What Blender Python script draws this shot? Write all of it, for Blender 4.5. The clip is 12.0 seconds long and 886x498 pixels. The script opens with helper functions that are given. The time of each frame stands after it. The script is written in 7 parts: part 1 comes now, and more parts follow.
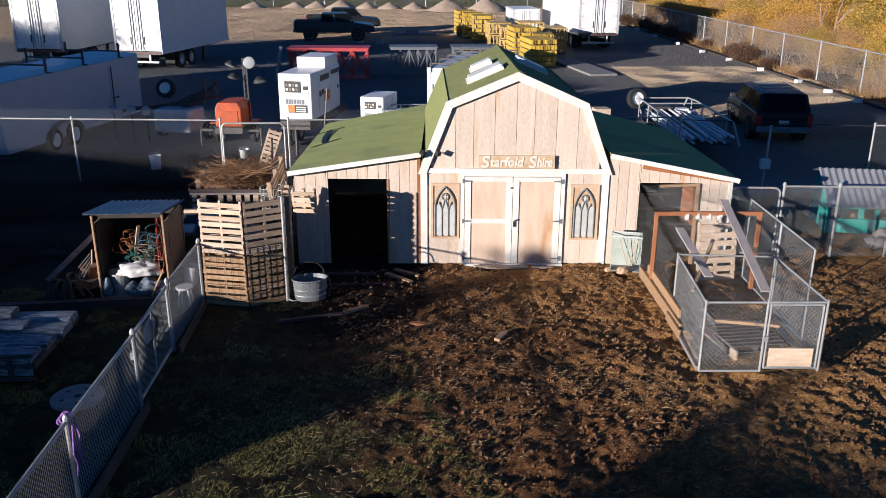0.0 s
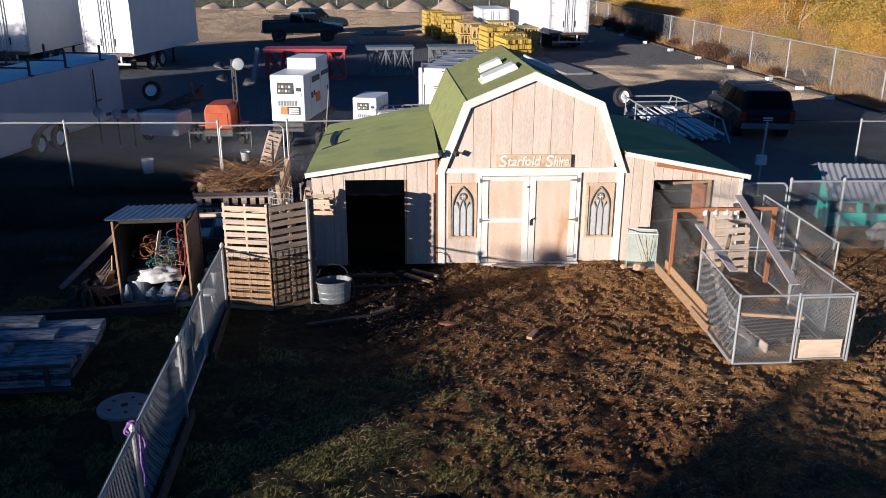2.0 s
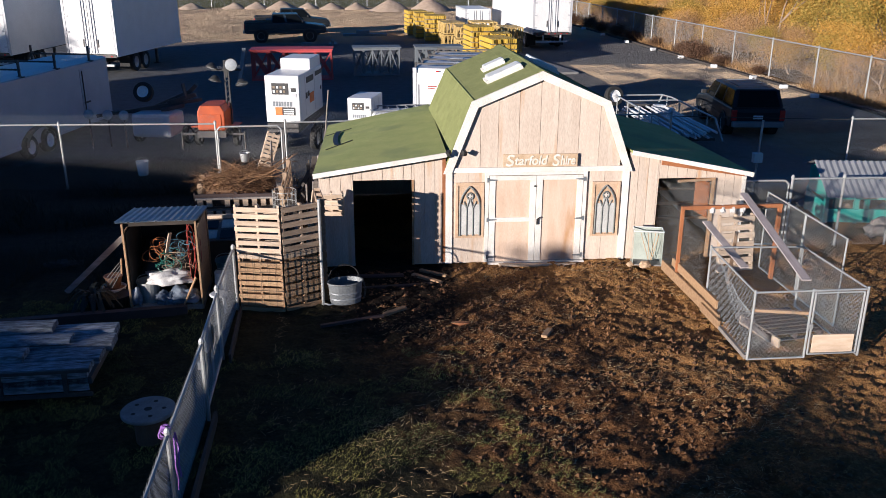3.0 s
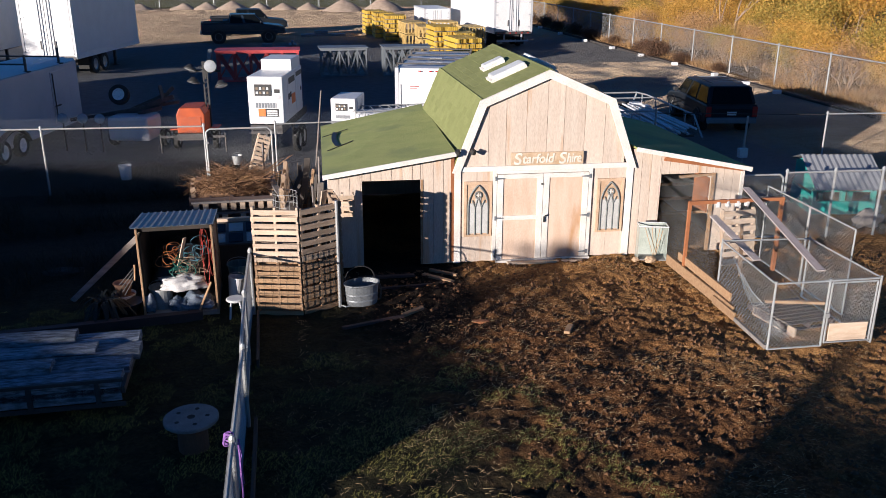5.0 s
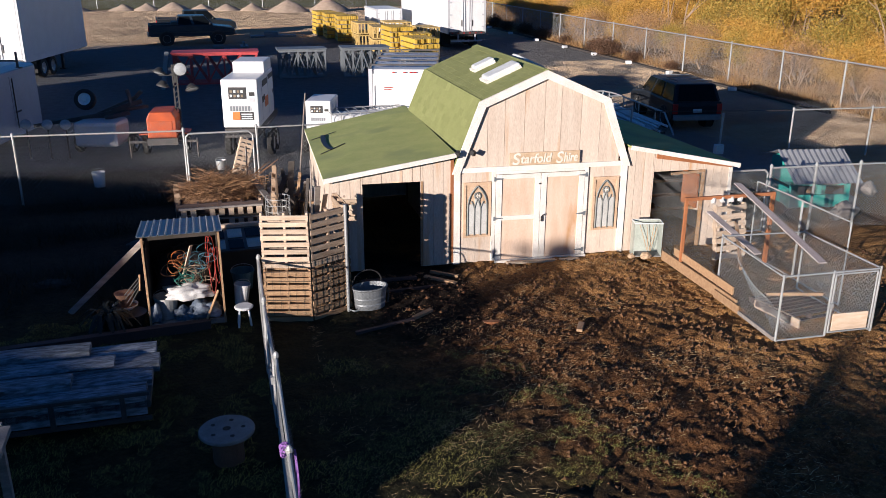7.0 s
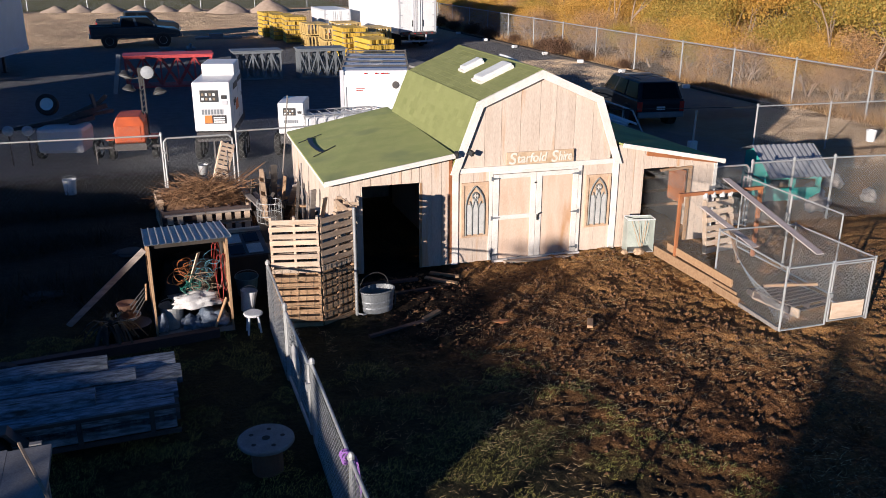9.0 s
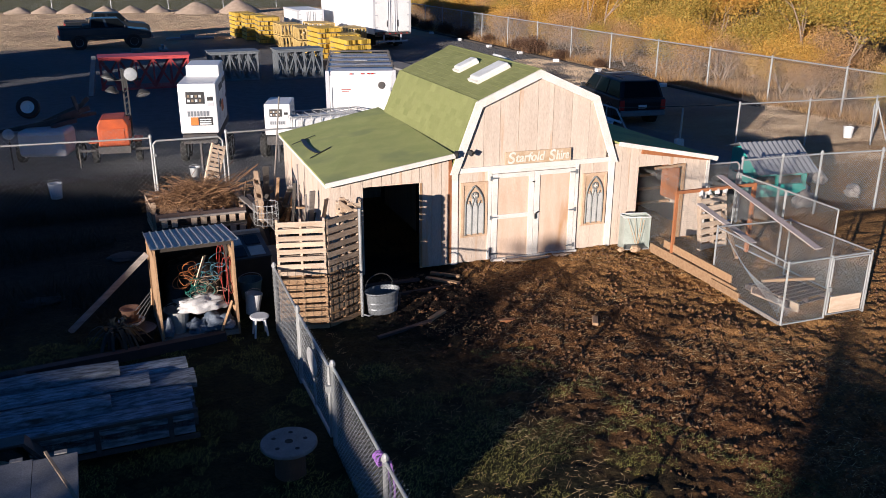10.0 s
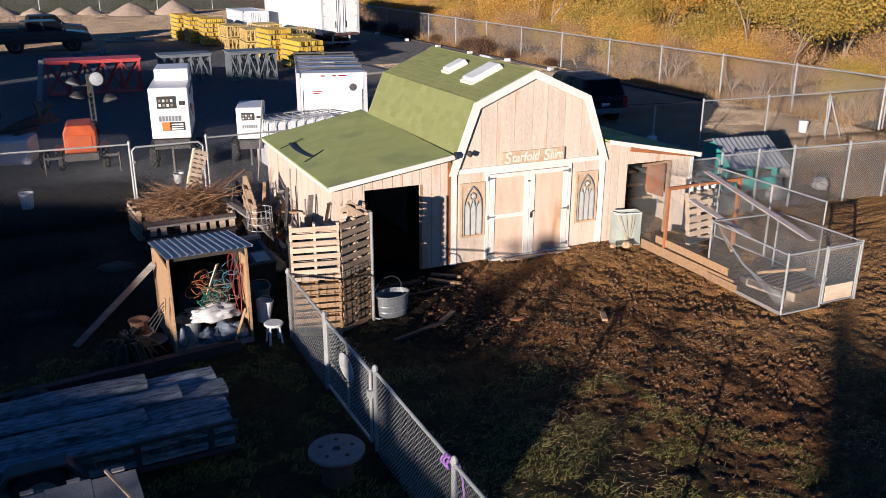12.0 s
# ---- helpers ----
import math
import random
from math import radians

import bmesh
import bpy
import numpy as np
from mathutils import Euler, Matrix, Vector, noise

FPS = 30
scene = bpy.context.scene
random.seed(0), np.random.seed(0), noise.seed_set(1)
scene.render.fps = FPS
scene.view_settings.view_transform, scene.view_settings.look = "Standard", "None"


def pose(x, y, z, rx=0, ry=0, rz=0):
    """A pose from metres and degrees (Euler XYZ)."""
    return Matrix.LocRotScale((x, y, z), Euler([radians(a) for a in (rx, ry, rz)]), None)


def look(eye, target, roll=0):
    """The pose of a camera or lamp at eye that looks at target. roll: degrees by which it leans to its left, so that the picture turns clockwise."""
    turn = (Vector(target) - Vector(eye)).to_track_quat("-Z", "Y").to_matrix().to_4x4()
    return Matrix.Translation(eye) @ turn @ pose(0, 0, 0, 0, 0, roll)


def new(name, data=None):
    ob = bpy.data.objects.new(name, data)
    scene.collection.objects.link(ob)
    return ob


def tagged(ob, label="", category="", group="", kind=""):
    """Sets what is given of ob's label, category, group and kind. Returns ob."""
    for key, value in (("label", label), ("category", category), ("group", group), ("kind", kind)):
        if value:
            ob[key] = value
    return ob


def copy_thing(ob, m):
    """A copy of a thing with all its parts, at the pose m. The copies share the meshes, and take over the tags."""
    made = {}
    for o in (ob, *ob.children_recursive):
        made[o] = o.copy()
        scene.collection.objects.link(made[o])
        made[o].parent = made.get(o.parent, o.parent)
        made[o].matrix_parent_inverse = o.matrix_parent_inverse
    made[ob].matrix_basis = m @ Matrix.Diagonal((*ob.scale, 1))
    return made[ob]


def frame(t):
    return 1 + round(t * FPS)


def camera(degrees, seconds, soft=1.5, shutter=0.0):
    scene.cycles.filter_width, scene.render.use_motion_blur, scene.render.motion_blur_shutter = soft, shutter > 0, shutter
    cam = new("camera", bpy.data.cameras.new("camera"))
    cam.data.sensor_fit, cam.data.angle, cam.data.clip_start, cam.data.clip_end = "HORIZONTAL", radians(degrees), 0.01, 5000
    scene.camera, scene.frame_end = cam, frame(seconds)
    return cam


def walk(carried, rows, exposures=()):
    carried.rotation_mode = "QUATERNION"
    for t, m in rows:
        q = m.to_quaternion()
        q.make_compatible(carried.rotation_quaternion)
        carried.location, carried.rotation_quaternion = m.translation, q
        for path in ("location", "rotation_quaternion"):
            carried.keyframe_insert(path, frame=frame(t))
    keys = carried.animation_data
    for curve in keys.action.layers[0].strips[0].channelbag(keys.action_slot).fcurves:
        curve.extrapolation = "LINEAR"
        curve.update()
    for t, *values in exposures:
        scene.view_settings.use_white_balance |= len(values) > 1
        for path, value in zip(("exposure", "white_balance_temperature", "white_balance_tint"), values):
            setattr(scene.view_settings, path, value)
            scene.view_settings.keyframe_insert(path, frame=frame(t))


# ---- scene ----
cam = camera(55.4, 12.0, 0.8)
METRES, EYE, TILT, LEAN, TURN = 7.39, 5.93, 1.3, 0.45, -2.6
ROWS = [
    (0.0, 0.0, 0.0, 0.0, 0.23, -20.51, -0.61),
    (0.5, -0.0409, -0.0009, -0.0002, -0.53, -20.5, -0.62),
    (1.0, -0.082, -0.0011, -0.0001, -1.29, -20.5, -0.63),
    (1.5, -0.1233, -0.0006, -0.0002, -2.08, -20.49, -0.66),
    (2.0, -0.1649, 0.0006, -0.0004, -2.88, -20.48, -0.67),
    (2.5, -0.2068, 0.0021, -0.001, -3.71, -20.47, -0.7),
    (3.0, -0.2486, 0.0042, -0.0015, -4.56, -20.46, -0.71),
    (5.0, -0.4136, 0.0207, -0.0044, -8.31, -20.42, -0.81),
    (5.5, -0.4542, 0.0263, -0.0047, -9.32, -20.4, -0.82),
    (6.0, -0.4927, 0.0344, -0.0034, -10.36, -20.4, -0.84),
    (6.5, -0.5308, 0.0434, -0.003, -11.43, -20.38, -0.87),
    (7.0, -0.5693, 0.0524, -0.0031, -12.51, -20.37, -0.89),
    (9.0, -0.7288, 0.0954, -0.0042, -16.96, -20.29, -1.01),
    (9.5, -0.7699, 0.1074, -0.0046, -18.1, -20.28, -1.01),
    (10.0, -0.8113, 0.1204, -0.0047, -19.25, -20.26, -1.03),
    (10.5, -0.8528, 0.1341, -0.0041, -20.4, -20.24, -1.04),
    (11.0, -0.8936, 0.1486, -0.004, -21.56, -20.22, -1.06),
    (11.5, -0.9345, 0.1641, -0.0033, -22.73, -20.21, -1.07),
    (12.0, -0.9753, 0.1811, -0.0026, -23.9, -20.19, -1.09),
]
walk(cam, [(t, pose(0, 0, EYE, TILT, LEAN, TURN) @ pose(METRES * x, METRES * y, METRES * z, 90 + pitch, roll, yaw)) for t, x, y, z, yaw, pitch, roll in ROWS], [(0.0, 1.02, 5550, 12), (12.0, 1.0, 5800, 14)])

# ---------------------------------------------------------------- light
SUN_EL, SUN_AZ = 8.9, 231.8          # degrees above the horizon, clockwise from +y
sky_world = bpy.data.worlds.new("sky")
scene.world = sky_world
sky_world.use_nodes = True
wn = sky_world.node_tree
sky_tex = wn.nodes.new("ShaderNodeTexSky")
sky_tex.sky_type, sky_tex.sun_disc = "NISHITA", False
sky_tex.ozone_density, sky_tex.dust_density, sky_tex.air_density = 6.5, 0.0, 1.0
sky_tex.sun_elevation, sky_tex.sun_rotation = radians(SUN_EL), radians(SUN_AZ)
wn.links.new(sky_tex.outputs[0], wn.nodes["Background"].inputs[0])
wn.nodes["Background"].inputs[1].default_value = 0.05
sun = new("sun", bpy.data.lights.new("sun", "SUN"))
sun.data.energy, sun.data.angle, sun.data.color = 5.0, radians(0.5), (1.0, 0.84, 0.655)
back = Vector((math.sin(radians(SUN_AZ)) * math.cos(radians(SUN_EL)), math.cos(radians(SUN_AZ)) * math.cos(radians(SUN_EL)), math.sin(radians(SUN_EL))))
sun.matrix_world = look(tuple(back * 60), (0, 0, 0))


# ---------------------------------------------------------------- materials
def mat(name, c1, c2=None, scale=4.0, rough=0.7, metal=0.0, bump=0.0, fine=60.0, stretch=(1, 1, 1), vary=0.0, spec=0.5, stain=None, stain_at=0.6, world=False):
    """Two-tone noise at a coarse and a fine scale, optional stains, fine relief and a tone of its own per piece."""
    m = bpy.data.materials.new(name)
    m.use_nodes = True
    nt = m.node_tree
    b = nt.nodes["Principled BSDF"]
    b.inputs["Roughness"].default_value = rough
    b.inputs["Metallic"].default_value = metal
    b.inputs["Specular IOR Level"].default_value = spec
    tc = nt.nodes.new("ShaderNodeTexCoord")
    mp = nt.nodes.new("ShaderNodeMapping")
    mp.inputs["Scale"].default_value = stretch
    if world:
        geo = nt.nodes.new("ShaderNodeNewGeometry")
        nt.links.new(geo.outputs["Position"], mp.inputs["Vector"])
    else:
        nt.links.new(tc.outputs["Object"], mp.inputs["Vector"])
    info = nt.nodes.new("ShaderNodeObjectInfo")
    jump = nt.nodes.new("ShaderNodeVectorMath")
    jump.operation = "SCALE"
    jump.inputs[0].default_value = (37, 51, 23)
    nt.links.new(info.outputs["Random"], jump.inputs["Scale"])
    add = nt.nodes.new("ShaderNodeVectorMath")
    nt.links.new(mp.outputs[0], add.inputs[0])
    nt.links.new(jump.outputs[0], add.inputs[1])

    def tex(s, d):
        n = nt.nodes.new("ShaderNodeTexNoise")
        n.inputs["Scale"].default_value, n.inputs["Detail"].default_value = s, d
        nt.links.new(add.outputs[0], n.inputs["Vector"])
        return n.outputs["Fac"]

    def ramp(src, lo, hi):
        r = nt.nodes.new("ShaderNodeMapRange")
        r.inputs["From Min"].default_value, r.inputs["From Max"].default_value = lo, hi
        nt.links.new(src, r.inputs["Value"])
        return r.outputs[0]

    def mix(fac, a, c, blend="MIX"):
        x = nt.nodes.new("ShaderNodeMix")
        x.data_type, x.blend_type = "RGBA", blend
        for sock, val in ((x.inputs[0], fac), (x.inputs[6], a), (x.inputs[7], c)):
            if isinstance(val, (float, int)):
                sock.default_value = val
            elif isinstance(val, tuple):
                sock.default_value = (*val[:3], 1)
            else:
                nt.links.new(val, sock)
        return x.outputs[2]

    if c2 is None:
        c2 = tuple(v * 0.82 for v in c1)
    big, small = tex(scale, 5), tex(fine, 3)
    col = mix(ramp(big, 0.35, 0.65), c1, c2)
    col = mix(ramp(small, 0.25, 0.75), col, mix(0.35, col, (0.0, 0.0, 0.0)))
    if stain:
        col = mix(ramp(tex(scale * 0.45, 6), stain_at, stain_at + 0.12), col, stain)
    if vary:
        v = nt.nodes.new("ShaderNodeMapRange")
        v.inputs["To Min"].default_value, v.inputs["To Max"].default_value = 1 - vary, 1 + vary
        nt.links.new(info.outputs["Random"], v.inputs["Value"])
        hsv = nt.nodes.new("ShaderNodeHueSaturation")
        nt.links.new(v.outputs[0], hsv.inputs["Value"])
        nt.links.new(col, hsv.inputs["Color"])
        col = hsv.outputs[0]
    nt.links.new(col, b.inputs["Base Color"])
    if bump:
        bp = nt.nodes.new("ShaderNodeBump")
        bp.inputs["Strength"].default_value, bp.inputs["Distance"].default_value = bump, 0.02
        nt.links.new(small, bp.inputs["Height"])
        nt.links.new(bp.outputs[0], b.inputs["Normal"])
    return m


M = {
    "siding": mat("siding", (0.65, 0.545, 0.45), (0.58, 0.475, 0.385), 1.6, 0.85, bump=0.12, fine=26, stretch=(6, 6, 0.5), vary=0.045, stain=(0.46, 0.29, 0.17), stain_at=0.61),
    "white_trim": mat("white_trim", (0.80, 0.77, 0.72), (0.70, 0.66, 0.60), 3, 0.6, bump=0.05, vary=0.02),
    "door_panel": mat("door_panel", (0.70, 0.54, 0.42), (0.62, 0.45, 0.33), 1.8, 0.85, bump=0.1, fine=40, stretch=(3, 3, 0.7), stain=(0.40, 0.22, 0.10), stain_at=0.62),
    "shingle": mat("shingle", (0.245, 0.262, 0.105), (0.205, 0.225, 0.085), 1.2, 0.95, bump=0.15, fine=120, vary=0.05, spec=0.2),
    "roll_roof": mat("roll_roof", (0.34, 0.385, 0.14), (0.41, 0.43, 0.165), 1.8, 0.95, bump=0.4, fine=60, spec=0.2, stain=(0.24, 0.275, 0.115), stain_at=0.52),
    # near-black colour in place of shade inside openings, gaps and holes
    "inside_shade": mat("inside_shade", (0.05, 0.04, 0.035), (0.03, 0.025, 0.02), 3, 0.95),
    "skylight": mat("skylight", (0.75, 0.76, 0.74), (0.62, 0.63, 0.60), 6, 0.35),
    "iron": mat("iron", (0.03, 0.03, 0.03), None, 8, 0.6),
    "arch_wood": mat("arch_wood", (0.62, 0.45, 0.31), (0.52, 0.35, 0.22), 4, 0.8, bump=0.1, vary=0.05),
    "grey_pane": mat("grey_pane", (0.58, 0.58, 0.56), (0.48, 0.48, 0.46), 3, 0.6),
    "tracery": mat("tracery", (0.16, 0.17, 0.16), (0.24, 0.25, 0.24), 8, 0.75),
    "sign_board": mat("sign_board", (0.60, 0.46, 0.32), (0.50, 0.35, 0.21), 4, 0.85, bump=0.1),
    "sign_paint": mat("sign_paint", (0.80, 0.77, 0.70), (0.70, 0.62, 0.50), 8, 0.6),
    "pallet": mat("pallet", (0.62, 0.49, 0.37), (0.50, 0.37, 0.26), 3, 0.85, bump=0.12, fine=40, stretch=(1, 6, 6), vary=0.18),
    "pallet_brown": mat("pallet_brown", (0.46, 0.34, 0.24), (0.33, 0.23, 0.15), 3, 0.85, bump=0.12, fine=40, stretch=(1, 6, 6), vary=0.2),
    "strap_leaf": mat("strap_leaf", (0.016, 0.025, 0.019), (0.010, 0.015, 0.012), 3, 0.75),
    "raw_wood": mat("raw_wood", (0.42, 0.27, 0.15), (0.32, 0.19, 0.10), 3, 0.85, bump=0.15, fine=40, stretch=(1, 6, 6), vary=0.2),
    "orange_wood": mat("orange_wood", (0.38, 0.145, 0.055), (0.28, 0.105, 0.04), 3, 0.7, bump=0.08, fine=40, vary=0.08),
    "faded_board": mat("faded_board", (0.50, 0.43, 0.41), (0.40, 0.34, 0.33), 3, 0.85, bump=0.15, fine=34, stretch=(6, 1, 6), vary=0.1),
    "grey_wood": mat("grey_wood", (0.30, 0.27, 0.25), (0.20, 0.18, 0.165), 3, 0.9, bump=0.2, fine=34, stretch=(1, 6, 6), vary=0.2),
    # weathered grey wood, with the sky's blue light put into its colour
    "log_wood": mat("log_wood", (0.36, 0.40, 0.46), (0.10, 0.118, 0.14), 2.6, 0.9, bump=0.9, fine=16, stretch=(2.2, 9, 9), vary=0.2, stain=(0.05, 0.045, 0.04), stain_at=0.6),
    "galv": mat("galv", (0.46, 0.47, 0.47), (0.36, 0.37, 0.37), 5, 0.45, metal=0.35, vary=0.06),
    "galv_wire": mat("galv_wire", (0.40, 0.41, 0.41), (0.31, 0.32, 0.32), 5, 0.45, metal=0.3),
    "tin": mat("tin", (0.40, 0.41, 0.43), (0.32, 0.33, 0.35), 2, 0.5, metal=0.5, vary=0.05),
    "tub_tin": mat("tub_tin", (0.30, 0.32, 0.34), (0.21, 0.225, 0.24), 3, 0.5, metal=0.4),
    "rope": mat("rope", (0.30, 0.14, 0.45), (0.24, 0.10, 0.38), 20, 0.8),
    "steel_dark": mat("steel_dark", (0.05, 0.05, 0.055), (0.09, 0.08, 0.075), 4, 0.6, metal=0.3),
    "rubber": mat("rubber", (0.02, 0.02, 0.02), None, 8, 0.85),
    "rim": mat("rim", (0.55, 0.55, 0.55), None, 8, 0.4, metal=0.6),
    "white_metal": mat("white_metal", (0.80, 0.80, 0.80), (0.74, 0.74, 0.74), 1.5, 0.4, vary=0.02),
    "grey_metal": mat("grey_metal", (0.52, 0.53, 0.56), (0.46, 0.47, 0.50), 1.2, 0.45),
    "black_plastic": mat("black_plastic", (0.025, 0.025, 0.027), None, 8, 0.5),
    "orange_paint": mat("orange_paint", (0.50, 0.085, 0.012), (0.36, 0.06, 0.012), 3, 0.55, stain=(0.08, 0.03, 0.02), stain_at=0.7),
    "red_steel": mat("red_steel", (0.58, 0.075, 0.08), (0.46, 0.06, 0.06), 3, 0.55, vary=0.06),
    "grey_steel": mat("grey_steel", (0.20, 0.22, 0.24), (0.15, 0.17, 0.19), 3, 0.55, metal=0.2, vary=0.06),
    "yellow_wood": mat("yellow_wood", (0.60, 0.40, 0.05), (0.50, 0.32, 0.04), 3, 0.65, vary=0.12),
    "teal": mat("teal", (0.05, 0.42, 0.36), (0.04, 0.34, 0.30), 3, 0.7, vary=0.06),
    "car_paint_dark": mat("car_paint_dark", (0.018, 0.022, 0.028), (0.014, 0.017, 0.022), 2, 0.35, spec=0.12),
    "car_paint_blue": mat("car_paint_blue", (0.030, 0.045, 0.062), (0.024, 0.036, 0.05), 2, 0.25),
    "car_glass": mat("car_glass", (0.006, 0.008, 0.010), None, 4, 0.08, spec=0.08),
    "red_lens": mat("red_lens", (0.45, 0.02, 0.02), None, 10, 0.25),
    "clear_lens": mat("clear_lens", (0.42, 0.44, 0.45), None, 10, 0.15),
    "gravel": mat("gravel", (0.47, 0.36, 0.27), (0.36, 0.27, 0.195), 3, 0.95, bump=0.6, fine=18),
    "brush": mat("brush", (0.26, 0.15, 0.08), (0.16, 0.09, 0.05), 4, 0.9, vary=0.2),
    "bark": mat("bark", (0.30, 0.22, 0.15), (0.20, 0.14, 0.10), 5, 0.95, bump=0.3, vary=0.1),
    "twig": mat("twig", (0.30, 0.16, 0.07), (0.09, 0.045, 0.022), 9, 0.9, world=True),
    "bank_grass": mat("bank_grass", (0.52, 0.32, 0.13), (0.36, 0.20, 0.085), 1.2, 0.9, world=True),
    "straw": mat("straw", (0.62, 0.45, 0.22), (0.34, 0.21, 0.10), 1.5, 0.9, world=True),
    "grass_dry": mat("grass_dry", (0.42, 0.36, 0.08), (0.12, 0.13, 0.036), 0.9, 0.9, world=True),
    # dead weeds, darkened for the shade of the west corner
    "weed_shade": mat("weed_shade", (0.035, 0.030, 0.018), (0.018, 0.018, 0.010), 1.2, 0.9, world=True),
    "white_plastic": mat("white_plastic", (0.72, 0.73, 0.74), (0.64, 0.65, 0.66), 5, 0.45),
    "cloth_white": mat("cloth_white", (0.60, 0.59, 0.58), (0.46, 0.45, 0.45), 7, 0.85, bump=0.2),
    # white bag plastic with blue shade put into its colour
    "bag_shade": mat("bag_shade", (0.26, 0.30, 0.36), (0.06, 0.09, 0.14), 7, 0.6, bump=0.2),
    "blue_plastic": mat("blue_plastic", (0.06, 0.16, 0.22), None, 6, 0.5),
    "hose_green": mat("hose_green", (0.02, 0.15, 0.12), None, 6, 0.5),
    "cord_red": mat("cord_red", (0.30, 0.035, 0.025), None, 6, 0.6),
    "cord_orange": mat("cord_orange", (0.28, 0.09, 0.02), None, 6, 0.6),
    "cord_tan": mat("cord_tan", (0.26, 0.20, 0.14), None, 6, 0.7),
    "terracotta": mat("terracotta", (0.15, 0.075, 0.045), None, 6, 0.8),
    "old_board": mat("old_board", (0.06, 0.05, 0.042), (0.04, 0.034, 0.03), 3, 0.9, bump=0.15, vary=0.1),
    "concrete": mat("concrete", (0.24, 0.235, 0.225), (0.19, 0.185, 0.18), 3, 0.9, bump=0.2),
    "old_glass": mat("old_glass", (0.42, 0.46, 0.42), (0.34, 0.38, 0.34), 3, 0.15),
    "net": mat("net", (0.24, 0.245, 0.24), None, 6, 0.7),
    "sign_orange": mat("sign_orange", (0.80, 0.20, 0.03), None, 9, 0.5),
    "house_paint": mat("house_paint", (0.40, 0.36, 0.30), None, 2, 0.8),
    "house_roof": mat("house_roof", (0.12, 0.10, 0.09), None, 2, 0.9),
    "crate_wood": mat("crate_wood", (0.60, 0.43, 0.16), (0.46, 0.31, 0.10), 3, 0.75, bump=0.1, vary=0.15),
    "dark_slat": mat("dark_slat", (0.075, 0.045, 0.04), (0.045, 0.03, 0.03), 3, 0.8, bump=0.15, vary=0.2),
    "stone_tan": mat("stone_tan", (0.48, 0.34, 0.22), (0.38, 0.26, 0.16), 5, 0.85, bump=0.2),
    "spool_wood": mat("spool_wood", (0.27, 0.26, 0.25), (0.19, 0.182, 0.175), 4, 0.85, bump=0.1),
}


def leaf_mat(name, c1, c2, c3):
    """Leaves: three tones by island, a little light let through."""
    m = bpy.data.materials.new(name)
    m.use_nodes = True
    nt = m.node_tree
    b = nt.nodes["Principled BSDF"]
    b.inputs["Roughness"].default_value = 0.7
    g = nt.nodes.new("ShaderNodeNewGeometry")
    r = nt.nodes.new("ShaderNodeValToRGB")
    r.color_ramp.elements[0].color, r.color_ramp.elements[1].color = (*c1, 1), (*c3, 1)
    r.color_ramp.elements.new(0.5).color = (*c2, 1)
    nt.links.new(g.outputs["Random Per Island"], r.inputs[0])
    nt.links.new(r.outputs[0], b.inputs["Base Color"])
    tr = nt.nodes.new("ShaderNodeBsdfTranslucent")
    nt.links.new(r.outputs[0], tr.inputs[0])
    mx = nt.nodes.new("ShaderNodeMixShader")
    mx.inputs[0].default_value = 0.3
    nt.links.new(b.outputs[0], mx.inputs[1])
    nt.links.new(tr.outputs[0], mx.inputs[2])
    nt.links.new(mx.outputs[0], nt.nodes["Material Output"].inputs[0])
    return m


M["leaf_gold"] = leaf_mat("leaf_gold", (0.54, 0.27, 0.05), (0.54, 0.33, 0.06), (0.36, 0.23, 0.05))
M["leaf_olive"] = leaf_mat("leaf_olive", (0.22, 0.19, 0.04), (0.36, 0.27, 0.05), (0.52, 0.29, 0.055))
M["leaf_rust"] = leaf_mat("leaf_rust", (0.42, 0.23, 0.09), (0.50, 0.31, 0.14), (0.32, 0.18, 0.075))
M["leaf_dark"] = leaf_mat("leaf_dark", (0.07, 0.045, 0.03), (0.11, 0.06, 0.035), (0.16, 0.075, 0.035))
M["leaf_green"] = leaf_mat("leaf_green", (0.05, 0.08, 0.02), (0.07, 0.10, 0.03), (0.04, 0.06, 0.02))


